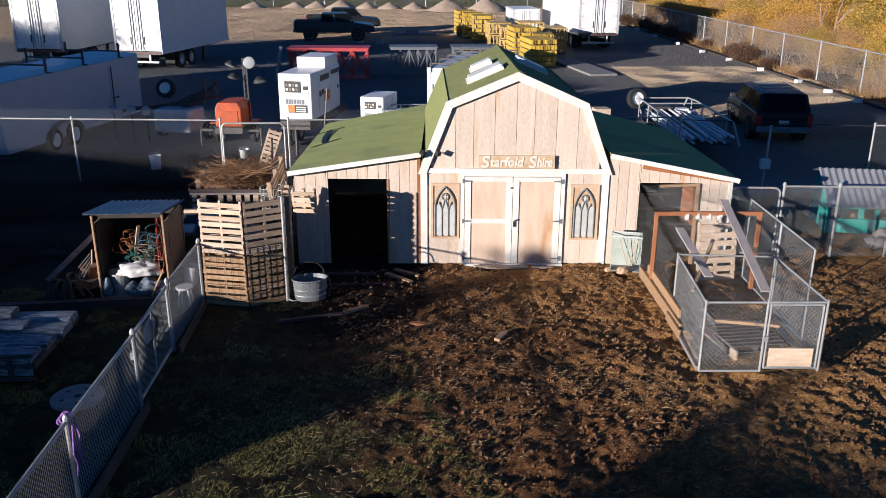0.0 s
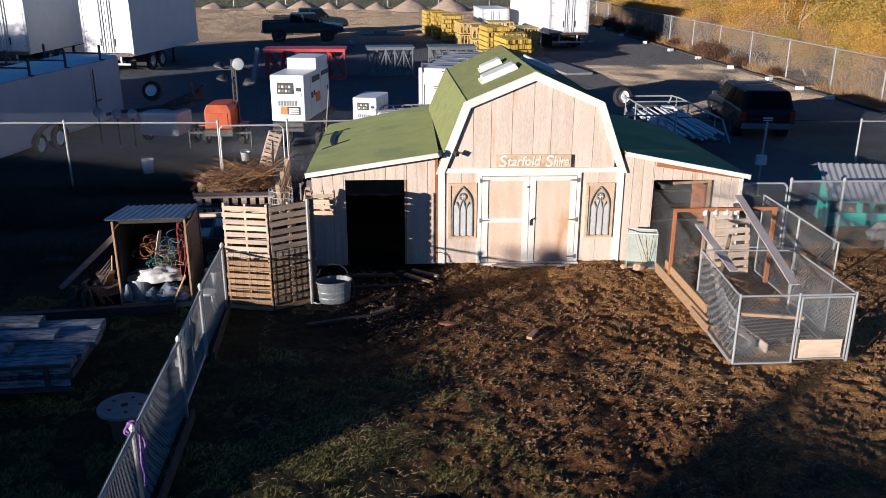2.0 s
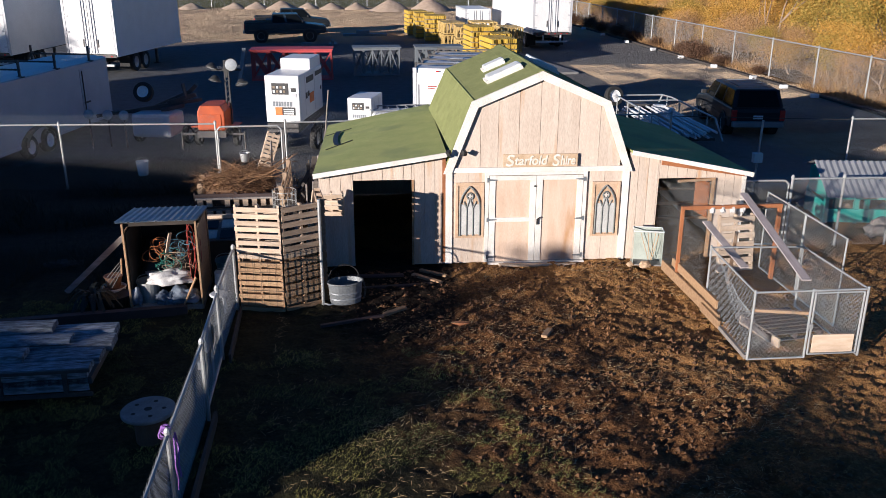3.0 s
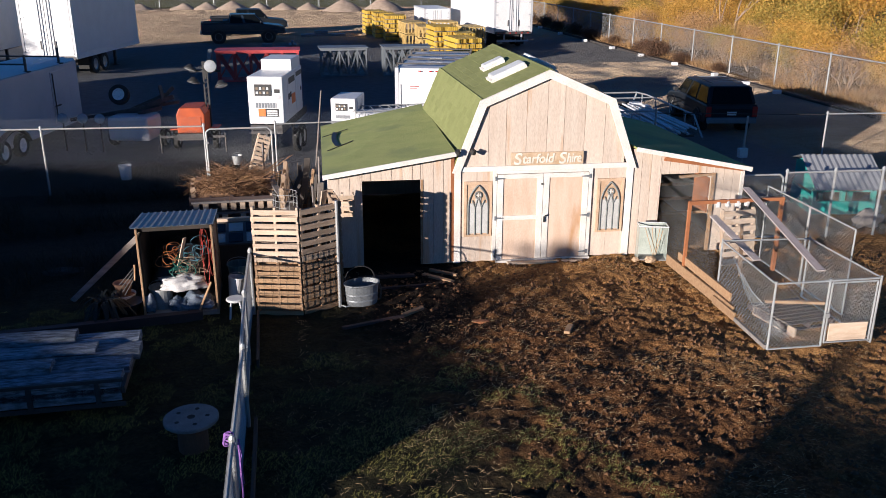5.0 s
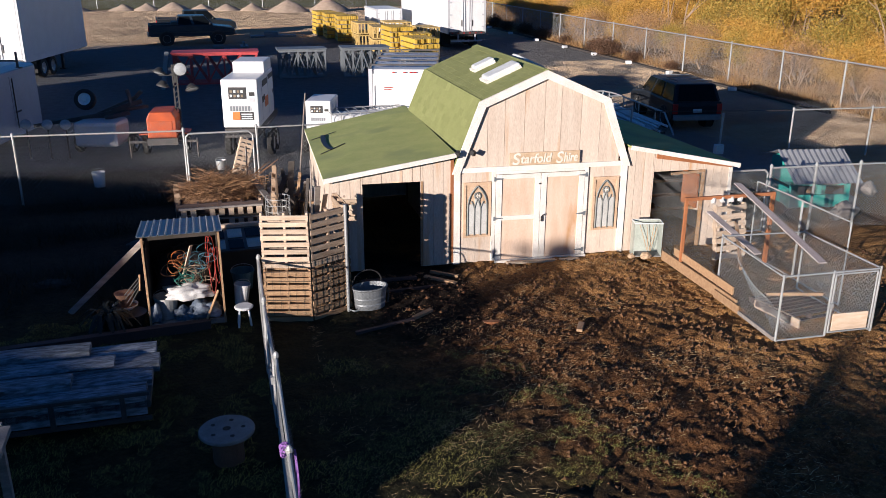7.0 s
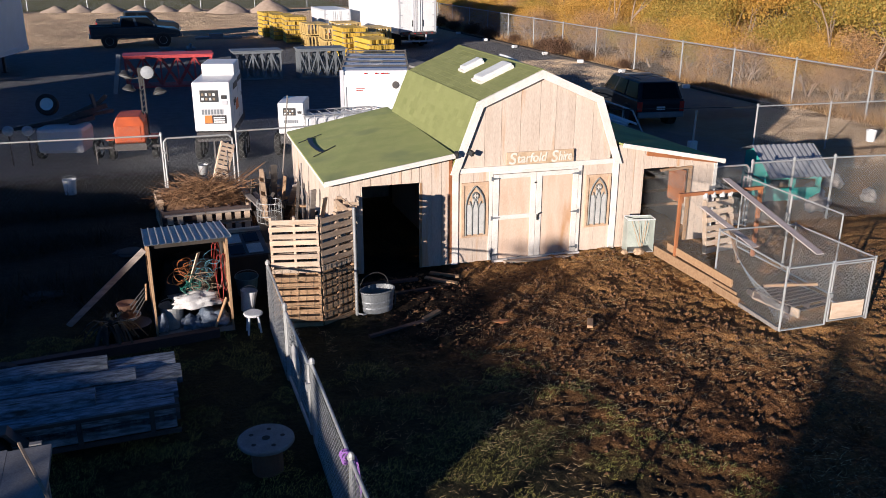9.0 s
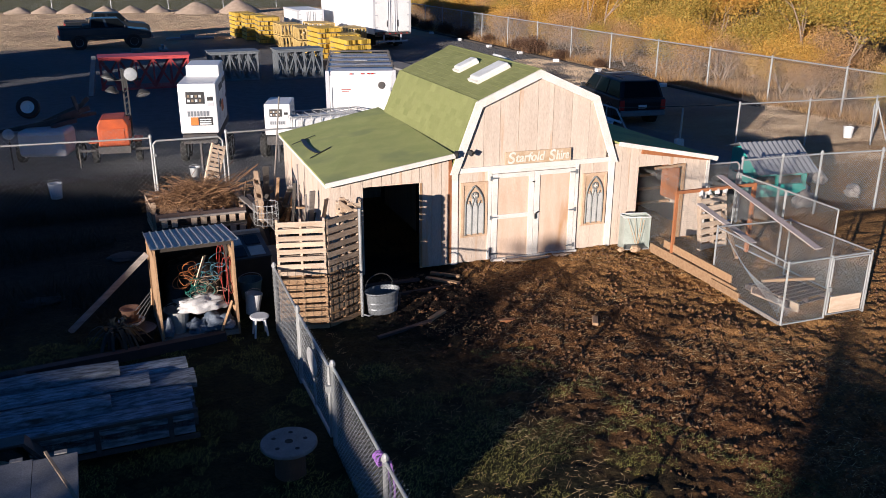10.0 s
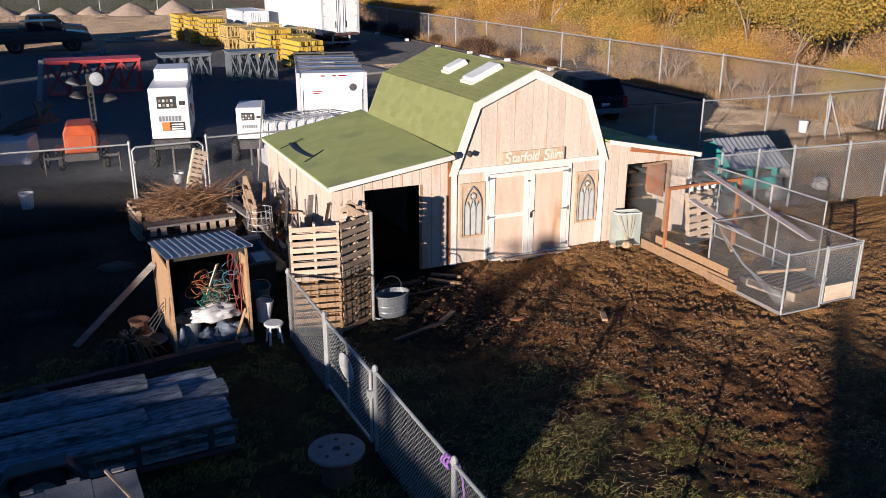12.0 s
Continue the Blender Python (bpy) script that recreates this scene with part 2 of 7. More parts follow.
# ---------------------------------------------------------------- mesh tools
class Geo:
    """A mesh in the making."""

    def __init__(self):
        self.v, self.f = [], []

    def add(self, verts, faces):
        k = len(self.v)
        self.v += [tuple(p) for p in verts]
        self.f += [tuple(k + i for i in q) for q in faces]
        return self

    def box(self, c, s, m=None):
        hx, hy, hz = s[0] / 2, s[1] / 2, s[2] / 2
        pts = [Vector((x * hx, y * hy, z * hz)) for x in (-1, 1) for y in (-1, 1) for z in (-1, 1)]
        if m is not None:
            pts = [m @ p for p in pts]
        pts = [p + Vector(c) for p in pts]
        return self.add(pts, [(0, 1, 3, 2), (4, 6, 7, 5), (0, 4, 5, 1), (2, 3, 7, 6), (0, 2, 6, 4), (1, 5, 7, 3)])

    def span(self, x0, x1, y0, y1, z0, z1):
        return self.box(((x0 + x1) / 2, (y0 + y1) / 2, (z0 + z1) / 2), (x1 - x0, y1 - y0, z1 - z0))

    def beam(self, a, b, w, h, up=(0, 0, 1)):
        """A bar from a to b, w across and h along up."""
        a, b = Vector(a), Vector(b)
        d = (b - a).normalized()
        s = d.cross(Vector(up))
        if s.length < 1e-4:
            s = d.cross(Vector((0, 1, 0)))
        s.normalize()
        u = s.cross(d)
        pts = [p + s * (i * w / 2) + u * (j * h / 2) for p in (a, b) for i, j in ((-1, -1), (1, -1), (1, 1), (-1, 1))]
        return self.add(pts, [(3, 2, 1, 0), (4, 5, 6, 7), (0, 1, 5, 4), (1, 2, 6, 5), (2, 3, 7, 6), (3, 0, 4, 7)])

    def tube(self, a, b, r, n=6, r2=None, caps=True):
        a, b = Vector(a), Vector(b)
        d = (b - a).normalized()
        s = d.orthogonal().normalized()
        u = d.cross(s)
        r2 = r if r2 is None else r2
        ring = [s * math.cos(2 * math.pi * i / n) + u * math.sin(2 * math.pi * i / n) for i in range(n)]
        faces = [(i, (i + 1) % n, n + (i + 1) % n, n + i) for i in range(n)]
        if caps:
            faces += [tuple(reversed(range(n))), tuple(range(n, 2 * n))]
        return self.add([a + q * r for q in ring] + [b + q * r2 for q in ring], faces)

    def path(self, pts, r, n=5):
        for a, b in zip(pts, pts[1:]):
            self.tube(a, b, r, n)
        return self

    def prism(self, poly, d):
        """A flat outline (3D points) pushed along d."""
        n = len(poly)
        d = Vector(d)
        pts = [Vector(p) for p in poly]
        return self.add(pts + [p + d for p in pts], [tuple(range(n)), tuple(reversed(range(n, 2 * n)))] + [(i, n + i, n + (i + 1) % n, (i + 1) % n) for i in range(n)])

    def lathe(self, prof, n=20, c=(0, 0, 0), sx=1.0, sy=1.0):
        """A profile of (radius, height) turned round the z axis."""
        pts = [(c[0] + r * sx * math.cos(2 * math.pi * i / n), c[1] + r * sy * math.sin(2 * math.pi * i / n), c[2] + z) for r, z in prof for i in range(n)]
        faces = [(k * n + i, k * n + (i + 1) % n, (k + 1) * n + (i + 1) % n, (k + 1) * n + i) for k in range(len(prof) - 1) for i in range(n)]
        return self.add(pts, faces)

    def mesh(self, name, material, smooth=False):
        me = bpy.data.meshes.new(name)
        me.from_pydata(self.v, [], self.f)
        bm = bmesh.new()
        bm.from_mesh(me)
        bmesh.ops.recalc_face_normals(bm, faces=bm.faces) if len(bm.faces) < 20000 else None
        bm.to_mesh(me)
        bm.free()
        me.materials.append(material)
        if smooth:
            me.polygons.foreach_set("use_smooth", [True] * len(me.polygons))
        return me


def part(name, geo, material, parent=None, label="", bevel=0.0, smooth=False, m=None, kind=""):
    me = geo if isinstance(geo, bpy.types.Mesh) else geo.mesh(name, M[material], smooth)
    ob = new(name, me)
    if parent is not None:
        ob.parent = parent
    if m is not None:
        ob.matrix_local = m
    if bevel:
        mod = ob.modifiers.new("edge", "BEVEL")
        mod.width, mod.segments, mod.limit_method = bevel, 2, "ANGLE"
    return tagged(ob, label=label, kind=kind)


def thing(name, label, category, m=None, group="", kind=""):
    ob = new(name)
    ob.empty_display_size = 0.2
    if m is not None:
        ob.matrix_world = m
    return tagged(ob, label, category, group, kind)


def wheel(parent, c, r, w, axis, rim_r=0.6, rim="rim"):
    """Tyre with its rim and hub, turning about axis."""
    ax = Vector(axis).normalized()
    turn = Vector((0, 0, 1)).rotation_difference(ax).to_matrix().to_4x4()
    mm = Matrix.Translation(c) @ turn
    t = Geo().lathe([(r * rim_r, -w / 2), (r * 0.93, -w / 2), (r, -w * 0.33), (r, w * 0.33), (r * 0.93, w / 2), (r * rim_r, w / 2), (r * rim_r, -w / 2)], 20)
    ty = part("tyre", t, "rubber", parent, m=mm)
    g = Geo().lathe([(0.001, w * 0.28), (r * 0.2, w * 0.34), (r * 0.25, w * 0.2), (r * 0.5, w * 0.24), (r * (rim_r + 0.02), w * 0.44), (r * (rim_r + 0.02), -w * 0.44), (r * 0.3, -w * 0.3), (0.001, -w * 0.3)], 16)
    part("rim", g, rim, ty)
    return ty


def weave(geo, a, b, h, pitch=0.068, r=0.0027, z0=0.0, lean=None):
    """Chain link: two sets of slanting wires in the upright sheet between a and b."""
    a, b = Vector(a), Vector(b)
    length = (b - a).length
    d = (b - a) / length
    up = Vector((0, 0, 1)) if lean is None else Vector(lean)
    k = -h
    while k < length:
        for s in (0, 1):
            t0, t1 = max(k, 0.0), min(k + h, length)
            if t1 - t0 > 0.005:
                p0, p1 = (t0 - k, t1 - k) if s == 0 else (h - (t0 - k), h - (t1 - k))
                geo.tube(a + d * t0 + up * (z0 + p0), a + d * t1 + up * (z0 + p1), r, 3, caps=False)
        k += pitch
    return geo


def chain_fence(name, label, pts, h, step=2.6, post_r=0.028, pitch=0.068, wire=0.0027, rail=True, over=0.0):
    """Chain-link fence along pts: posts, top rail, woven wire."""
    ob = thing(name, label, "fence")
    net = Geo()
    cap = Geo().lathe([(post_r + 0.012, -0.02), (post_r + 0.012, 0.02), (post_r * 0.7, 0.055), (0.001, 0.065)], 8)
    for a, b in zip(pts, pts[1:]):
        a, b = Vector(a), Vector(b)
        n = max(1, round((b - a).length / step))
        for i in range(n + 1):
            if i == 0 and a != Vector(pts[0]):
                continue
            p = a.lerp(b, i / n)
            post = part("post", Geo().tube(p, p + Vector((0, 0, h + 0.03)), post_r, 8), "galv", ob)
            part("cap", cap.mesh("cap", M["galv"]), "galv", post, m=Matrix.Translation(p + Vector((0, 0, h + 0.03))))
        if rail:
            part("top_rail", Geo().tube(a + Vector((0, 0, h)), b + Vector((0, 0, h)), post_r * 0.75, 8), "galv", ob)
        off = (b - a).normalized().cross(Vector((0, 0, 1))) * (post_r + 0.004)
        weave(net, a + off, b + off, h - 0.02 + over, pitch, wire, 0.03)
    part("chain_link", net, "galv_wire", ob)
    return ob


# ---------------------------------------------------------------- ground
def smooth(e0, e1, x):
    t = np.clip((x - e0) / (e1 - e0), 0, 1)
    return t * t * (3 - 2 * t)


def axis(lo, hi, step, far, near_side, far_side):
    core = list(np.arange(lo, hi, step))
    out, d = [], step * 4
    x = hi
    while x < far_side:
        out.append(x)
        x += d
        d *= 1.16
    left, d = [], step * 4
    x = lo - d
    while x > near_side:
        left.append(x)
        d *= 1.16
        x -= d
    return np.array([near_side] + left[::-1] + core + out + [far_side])


def value_noise(x, y, seed):
    """Smooth lattice noise in -1..1, for arrays."""
    rng = np.random.RandomState(seed)
    tab = rng.rand(256, 256) * 2 - 1
    xi, yi = np.floor(x).astype(int), np.floor(y).astype(int)
    fx, fy = x - xi, y - yi
    fx, fy = fx * fx * (3 - 2 * fx), fy * fy * (3 - 2 * fy)
    g = lambda i, j: tab[(xi + i) % 256, (yi + j) % 256]
    return (g(0, 0) * (1 - fx) + g(1, 0) * fx) * (1 - fy) + (g(0, 1) * (1 - fx) + g(1, 1) * fx) * fy


def height(x, y):
    """The ground: churned earth in the yard, level gravel in the lot, a bank behind the east fence."""
    yard = smooth(-11, -8.5, x) * (1 - smooth(12, 14, x)) * smooth(1, 4, y) * (1 - smooth(20, 22, y))
    churn = smooth(-2.5, 0.5, x + 0.35 * (y - 9)) * yard
    z = 0.035 * value_noise(x * 0.35, y * 0.35, 1) * yard
    z = z + churn * (0.030 * value_noise(x * 1.7, y * 1.7, 2) + 0.026 * np.abs(value_noise(x * 4.2, y * 4.2, 3)) + 0.022 * value_noise(x * 7, y * 7, 4) + 0.020 * value_noise(x * 11.3, y * 11.3, 14) - 0.035 * smooth(0.35, 0.7, value_noise(x * 3.1 + 9, y * 3.1, 9))) - 0.03 * churn
    z = z + (yard - churn) * 0.014 * value_noise(x * 6, y * 6, 5)
    z = z - 0.012 * np.clip(x - 2, 0, 5) * yard
    z = z + 0.010 * value_noise(x * 0.8, y * 0.8, 6) * (1 - yard)
    z = z + 0.9 * smooth(24, 40, x) * smooth(15, 25, y) * (1 + 0.4 * value_noise(x * 0.2, y * 0.2, 7))
    return z


def gz(x, y):
    return float(height(np.array([float(x)]), np.array([float(y)]))[0])


gx = axis(-4.5, 9.0, 0.04, 0, -500, 700)
gy = axis(6.9, 16.4, 0.04, 0, -300, 1200)
GX, GY = np.meshgrid(gx, gy)
GZ = height(GX, GY)
nx, ny = len(gx), len(gy)
idx = np.arange(nx * ny).reshape(ny, nx)
quads = np.stack([idx[:-1, :-1], idx[:-1, 1:], idx[1:, 1:], idx[1:, :-1]], -1).reshape(-1, 4)
gm = bpy.data.meshes.new("ground")
gm.from_pydata(np.stack([GX, GY, GZ], -1).reshape(-1, 3).tolist(), [], quads.tolist())
gm.polygons.foreach_set("use_smooth", [True] * len(gm.polygons))


def ground_material():
    m = bpy.data.materials.new("ground")
    m.use_nodes = True
    nt = m.node_tree
    b = nt.nodes["Principled BSDF"]
    b.inputs["Roughness"].default_value = 0.95
    b.inputs["Specular IOR Level"].default_value = 0.15
    geo = nt.nodes.new("ShaderNodeNewGeometry")
    sep = nt.nodes.new("ShaderNodeSeparateXYZ")
    nt.links.new(geo.outputs["Position"], sep.inputs[0])

    def noise(s, d=4, rough=0.6):
        n = nt.nodes.new("ShaderNodeTexNoise")
        n.inputs["Scale"].default_value, n.inputs["Detail"].default_value, n.inputs["Roughness"].default_value = s, d, rough
        nt.links.new(geo.outputs["Position"], n.inputs["Vector"])
        return n.outputs["Fac"]

    def math_(op, a, c):
        x = nt.nodes.new("ShaderNodeMath")
        x.operation = op
        for sock, val in zip(x.inputs, (a, c)):
            if isinstance(val, (float, int)):
                sock.default_value = val
            else:
                nt.links.new(val, sock)
        return x.outputs[0]

    def step(src, lo, hi):
        r = nt.nodes.new("ShaderNodeMapRange")
        r.interpolation_type = "SMOOTHSTEP"
        r.inputs["From Min"].default_value, r.inputs["From Max"].default_value = lo, hi
        nt.links.new(src, r.inputs["Value"])
        return r.outputs[0]

    def mix(fac, a, c):
        x = nt.nodes.new("ShaderNodeMix")
        x.data_type = "RGBA"
        for sock, val in ((x.inputs[0], fac), (x.inputs[6], a), (x.inputs[7], c)):
            if isinstance(val, tuple):
                sock.default_value = (*val, 1)
            else:
                nt.links.new(val, sock)
        return x.outputs[2]

    X, Y = sep.outputs[0], sep.outputs[1]
    big, mid, fine, grit = noise(0.5, 5), noise(2.6, 5), noise(16, 4), noise(70, 3)
    wob = math_("MULTIPLY", math_("SUBTRACT", mid, 0.5), 2.2)
    dirt = mix(step(mid, 0.35, 0.65), (0.185, 0.083, 0.029), (0.070, 0.031, 0.012))
    dirt = mix(step(fine, 0.48, 0.70), dirt, (0.27, 0.135, 0.052))
    # dirt turns paler and more golden to the right and the back
    dry = mix(step(fine, 0.42, 0.66), (0.28, 0.142, 0.05), (0.43, 0.24, 0.088))
    dirt = mix(step(math_("ADD", math_("ADD", X, math_("MULTIPLY", math_("SUBTRACT", Y, 12.6), 0.5)), math_("MULTIPLY", math_("SUBTRACT", big, 0.5), 6.0)), 1.0, 4.2), dirt, dry)
    dirt = mix(step(grit, 0.50, 0.66), dirt, (0.085, 0.042, 0.018))
    dirt = mix(step(noise(34, 3), 0.62, 0.74), dirt, (0.40, 0.22, 0.085))
    # grass soil, darkened to carry the left yard's shade
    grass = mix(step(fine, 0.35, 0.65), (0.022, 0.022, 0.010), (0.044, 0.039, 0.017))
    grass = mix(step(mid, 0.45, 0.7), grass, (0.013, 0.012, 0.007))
    lot = mix(step(mid, 0.3, 0.7), (0.275, 0.265, 0.255), (0.23, 0.222, 0.215))
    lot = mix(step(fine, 0.4, 0.75), lot, (0.34, 0.32, 0.295))
    lot = mix(step(big, 0.55, 0.75), lot, (0.235, 0.22, 0.205))
    # left part of the lot: dark blue shade put into the gravel colour
    shaded_lot = mix(step(mid, 0.3, 0.7), (0.205, 0.212, 0.226), (0.165, 0.171, 0.182))
    lot = mix(step(math_("ADD", X, math_("MULTIPLY", math_("SUBTRACT", big, 0.5), 5.0)), 6.0, 11.0), shaded_lot, lot)
    verge = mix(step(mid, 0.3, 0.7), (0.42, 0.29, 0.17), (0.32, 0.215, 0.125))
    lot = mix(math_("MULTIPLY", step(math_("ADD", X, wob), 12.0, 14.5), math_("SUBTRACT", 1.0, step(math_("ADD", Y, wob), 25.0, 34.0))), lot, verge)
    # far part of the lot: sunlight put into a brighter tan
    tan = mix(step(mid, 0.3, 0.7), (0.62, 0.455, 0.30), (0.54, 0.39, 0.25))
    tan = mix(step(big, 0.5, 0.75), tan, (0.42, 0.32, 0.22))
    lot = mix(step(math_("ADD", Y, math_("MULTIPLY", math_("SUBTRACT", big, 0.5), 9.0)), 60.0, 68.0), lot, tan)
    field = mix(step(mid, 0.35, 0.65), (0.11, 0.125, 0.035), (0.17, 0.14, 0.05))
    brush = mix(step(mid, 0.35, 0.65), (0.24, 0.15, 0.07), (0.15, 0.09, 0.045))
    # oval before the doorway: its shade is put into near-black dirt colours
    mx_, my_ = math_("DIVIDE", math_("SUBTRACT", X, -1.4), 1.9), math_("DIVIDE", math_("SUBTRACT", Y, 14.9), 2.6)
    shade_oval = math_("ADD", math_("ADD", math_("MULTIPLY", mx_, mx_), math_("MULTIPLY", my_, my_)), math_("MULTIPLY", math_("SUBTRACT", mid, 0.5), 1.3))
    dirt = mix(step(shade_oval, 0.65, 1.15), mix(step(fine, 0.5, 0.75), (0.014, 0.009, 0.006), (0.034, 0.021, 0.012)), dirt)
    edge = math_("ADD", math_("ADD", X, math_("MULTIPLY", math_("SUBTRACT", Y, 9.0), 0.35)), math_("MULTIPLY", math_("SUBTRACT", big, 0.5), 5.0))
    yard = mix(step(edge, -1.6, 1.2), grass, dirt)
    col = mix(step(math_("ADD", math_("ADD", Y, math_("MULTIPLY", step(X, 6.5, 8.5), 1.0)), wob), 21.4, 23.0), yard, lot)
    # ground west of the barn, near-black with its shade put into the colour
    west_shade = mix(step(mid, 0.35, 0.65), (0.034, 0.027, 0.019), (0.018, 0.016, 0.012))
    west_shade = mix(step(fine, 0.5, 0.72), west_shade, (0.06, 0.046, 0.032))
    col = mix(math_("MULTIPLY", step(math_("ADD", math_("MULTIPLY", X, -1.0), wob), 3.2, 4.6), math_("MULTIPLY", step(Y, 15.0, 17.0), math_("SUBTRACT", 1.0, step(math_("ADD", Y, wob), 25.4, 27.4)))), col, west_shade)
    col = mix(step(math_("ADD", Y, wob), 104.0, 108.0), col, field)
    col = mix(step(math_("ADD", X, wob), 19.2, 20.6), col, brush)
    nt.links.new(col, b.inputs["Base Color"])
    bp = nt.nodes.new("ShaderNodeBump")
    bp.inputs["Strength"].default_value, bp.inputs["Distance"].default_value = 1.0, 0.065
    rel = math_("ADD", 1.0, math_("MULTIPLY", step(Y, 21.0, 24.0), 3.5))
    nt.links.new(math_("MULTIPLY", rel, math_("ADD", math_("MULTIPLY", grit, 0.5), fine)), bp.inputs["Height"])
    nt.links.new(bp.outputs[0], b.inputs["Normal"])
    return m


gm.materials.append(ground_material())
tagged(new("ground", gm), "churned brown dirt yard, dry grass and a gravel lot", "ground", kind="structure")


# ---------------------------------------------------------------- the barn
SKEW = 0.012                         # and is not quite square
TILT_X = -0.012                       # the whole barn stands a little out of level


def out_of_level(geo):
    geo.v = [(x + SKEW * y, y, z + TILT_X * x) for x, y, z in geo.v]
    return geo


BARN = pose(2.105, 16.09, -0.02, 0, 0, -0.4)
HALF, BREAK, EAVE, KNEE, RIDGE, DEEP = 1.85, 1.32, 1.95, 3.26, 3.84, 4.82


def roof_line(x):
    """Height of the gambrel over x."""
    x = abs(x)
    if x > BREAK:
        return KNEE + (EAVE - KNEE) * (x - BREAK) / (HALF - BREAK)
    return RIDGE + (KNEE - RIDGE) * x / BREAK


barn = thing("barn", "gambrel-roofed wooden barn with tan siding, white trim and green shingles", "barn", BARN)


def bpart(name, geo, material, parent=None, label="", bevel=0.0, smooth=False, kind=""):
    return part(name, out_of_level(geo), material, parent or barn, label, bevel, smooth, kind=kind)


# shell behind the boards
shell = Geo()
prof = [(-HALF + 0.04, 0), (HALF - 0.04, 0), (HALF - 0.04, EAVE - 0.06), (BREAK - 0.03, KNEE - 0.06), (0, RIDGE - 0.07), (-BREAK + 0.03, KNEE - 0.06), (-HALF + 0.04, EAVE - 0.06)]
shell.prism([(x, 0.06, z) for x, z in prof], (0, DEEP - 0.12, 0))
body = bpart("body", shell, "siding")
# upper gable boards
wall = bpart("gable_wall", Geo().prism([(-1.25, 0.03, 2.0), (1.25, 0.03, 2.0), (1.2, 0.03, 3.15), (0, 0.03, 3.7), (-1.2, 0.03, 3.15)], (0, 0.025, 0)), "siding")
xs = [-1.66, -1.18, -0.83, -0.42, 0.0, 0.35, 0.78, 1.20, 1.66]
for a, b in zip(xs, xs[1:]):
    a, b = a + 0.004, b - 0.004
    cuts = [a] + [c for c in (-BREAK, 0.0, BREAK) if a < c < b] + [b]
    top = [(c, 0.0, roof_line(c) - 0.05) for c in reversed(cuts)]
    bpart("board", Geo().prism([(a, 0, 1.96), (b, 0, 1.96)] + top, (0, 0.028, 0)), "siding", wall)
lower = bpart("front_wall", Geo().span(-1.83, 1.83, 0.03, 0.05, 0, 1.95), "siding")
for a, b in ((-1.76, -1.40), (-1.40, -1.05), (0.95, 1.36), (1.36, 1.76)):
    bpart("board", Geo().span(a + 0.003, b - 0.003, 0.0, 0.028, 0.03, 1.93), "siding", lower)

# white trim
for s in (-1, 1):
    bpart("corner_post", Geo().span(s * 1.80 - 0.07, s * 1.80 + 0.07, -0.03, 0.02, 0.0, 1.93), "white_trim", bevel=0.005)
    o0, o1, o2 = (s * (HALF + 0.06), EAVE - 0.06), (s * (BREAK + 0.05), KNEE + 0.035), (0.0, RIDGE + 0.035)
    i0, i1, i2 = (s * (HALF - 0.10), EAVE - 0.06), (s * (BREAK - 0.075), KNEE - 0.075), (0.0, RIDGE - 0.135)
    for quad in ((o0, o1, i1, i0), (o1, o2, i2, i1)):
        bpart("rake_board", Geo().prism([(x, -0.07, z) for x, z in quad], (0, 0.05, 0)), "white_trim")
bpart("band_board", Geo().span(-1.86, 1.86, -0.045, 0.0, 1.90, 2.0), "white_trim", bevel=0.004)

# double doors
doors = bpart("door_frame", Geo().span(-0.995, 0.915, -0.012, 0.0, 0.02, 1.835), "inside_shade")
for a, b, c, d in ((-1.075, -1.0, 0.03, 1.90), (0.92, 0.995, 0.03, 1.90), (-1.0, 0.92, 1.84, 1.90)):
    bpart("door_casing", Geo().span(a, b, -0.043, 0.0, c, d), "white_trim", bevel=0.003)
for x0, x1, rail in ((-0.99, -0.045, True), (-0.035, 0.91, False)):
    leaf = bpart("door_leaf", Geo().span(x0, x1, -0.03, -0.014, 0.04, 1.83), "door_panel", barn, "weathered plywood door leaf")
    st = 0.12
    for a, b in ((x0, x0 + st), (x1 - st, x1)):
        bpart("stile", Geo().span(a, b, -0.05, -0.031, 0.04, 1.83), "white_trim", leaf, bevel=0.003)
    bpart("rail", Geo().span(x0 + st, x1 - st, -0.049, -0.031, 1.74, 1.83), "white_trim", leaf)
    if rail:
        bpart("rail", Geo().span(x0 + st, x1 - st, -0.049, -0.031, 0.88, 0.97), "white_trim", leaf)
    hx, d = (x0 - 0.05, 1) if rail else (x1 + 0.05, -1)
    for z in (0.14, 0.93, 1.75):
        h = Geo().span(min(hx, hx + d * 0.04), max(hx, hx + d * 0.04), -0.058, -0.051, z - 0.045, z + 0.045)
        h.prism([(hx + d * 0.04, -0.058, z - 0.022), (hx + d * 0.20, -0.058, z - 0.008), (hx + d * 0.20, -0.058, z + 0.008), (hx + d * 0.04, -0.058, z + 0.022)], (0, 0.007, 0))
        bpart("hinge", h, "grey_steel", leaf, "dark grey strap hinge")
lock = Geo().span(-0.02, 0.01, -0.085, -0.052, 0.82, 0.93)
lock.tube((0.0, -0.08, 0.94), (0.05, -0.08, 0.97), 0.012)
bpart("door_latch", lock, "iron")
bpart("hasp", Geo().span(-0.09, -0.04, -0.06, -0.051, 1.60, 1.63), "iron")
bpart("sill", Geo().span(-1.0, 1.0, -0.11, -0.03, -0.02, 0.035), "white_trim")


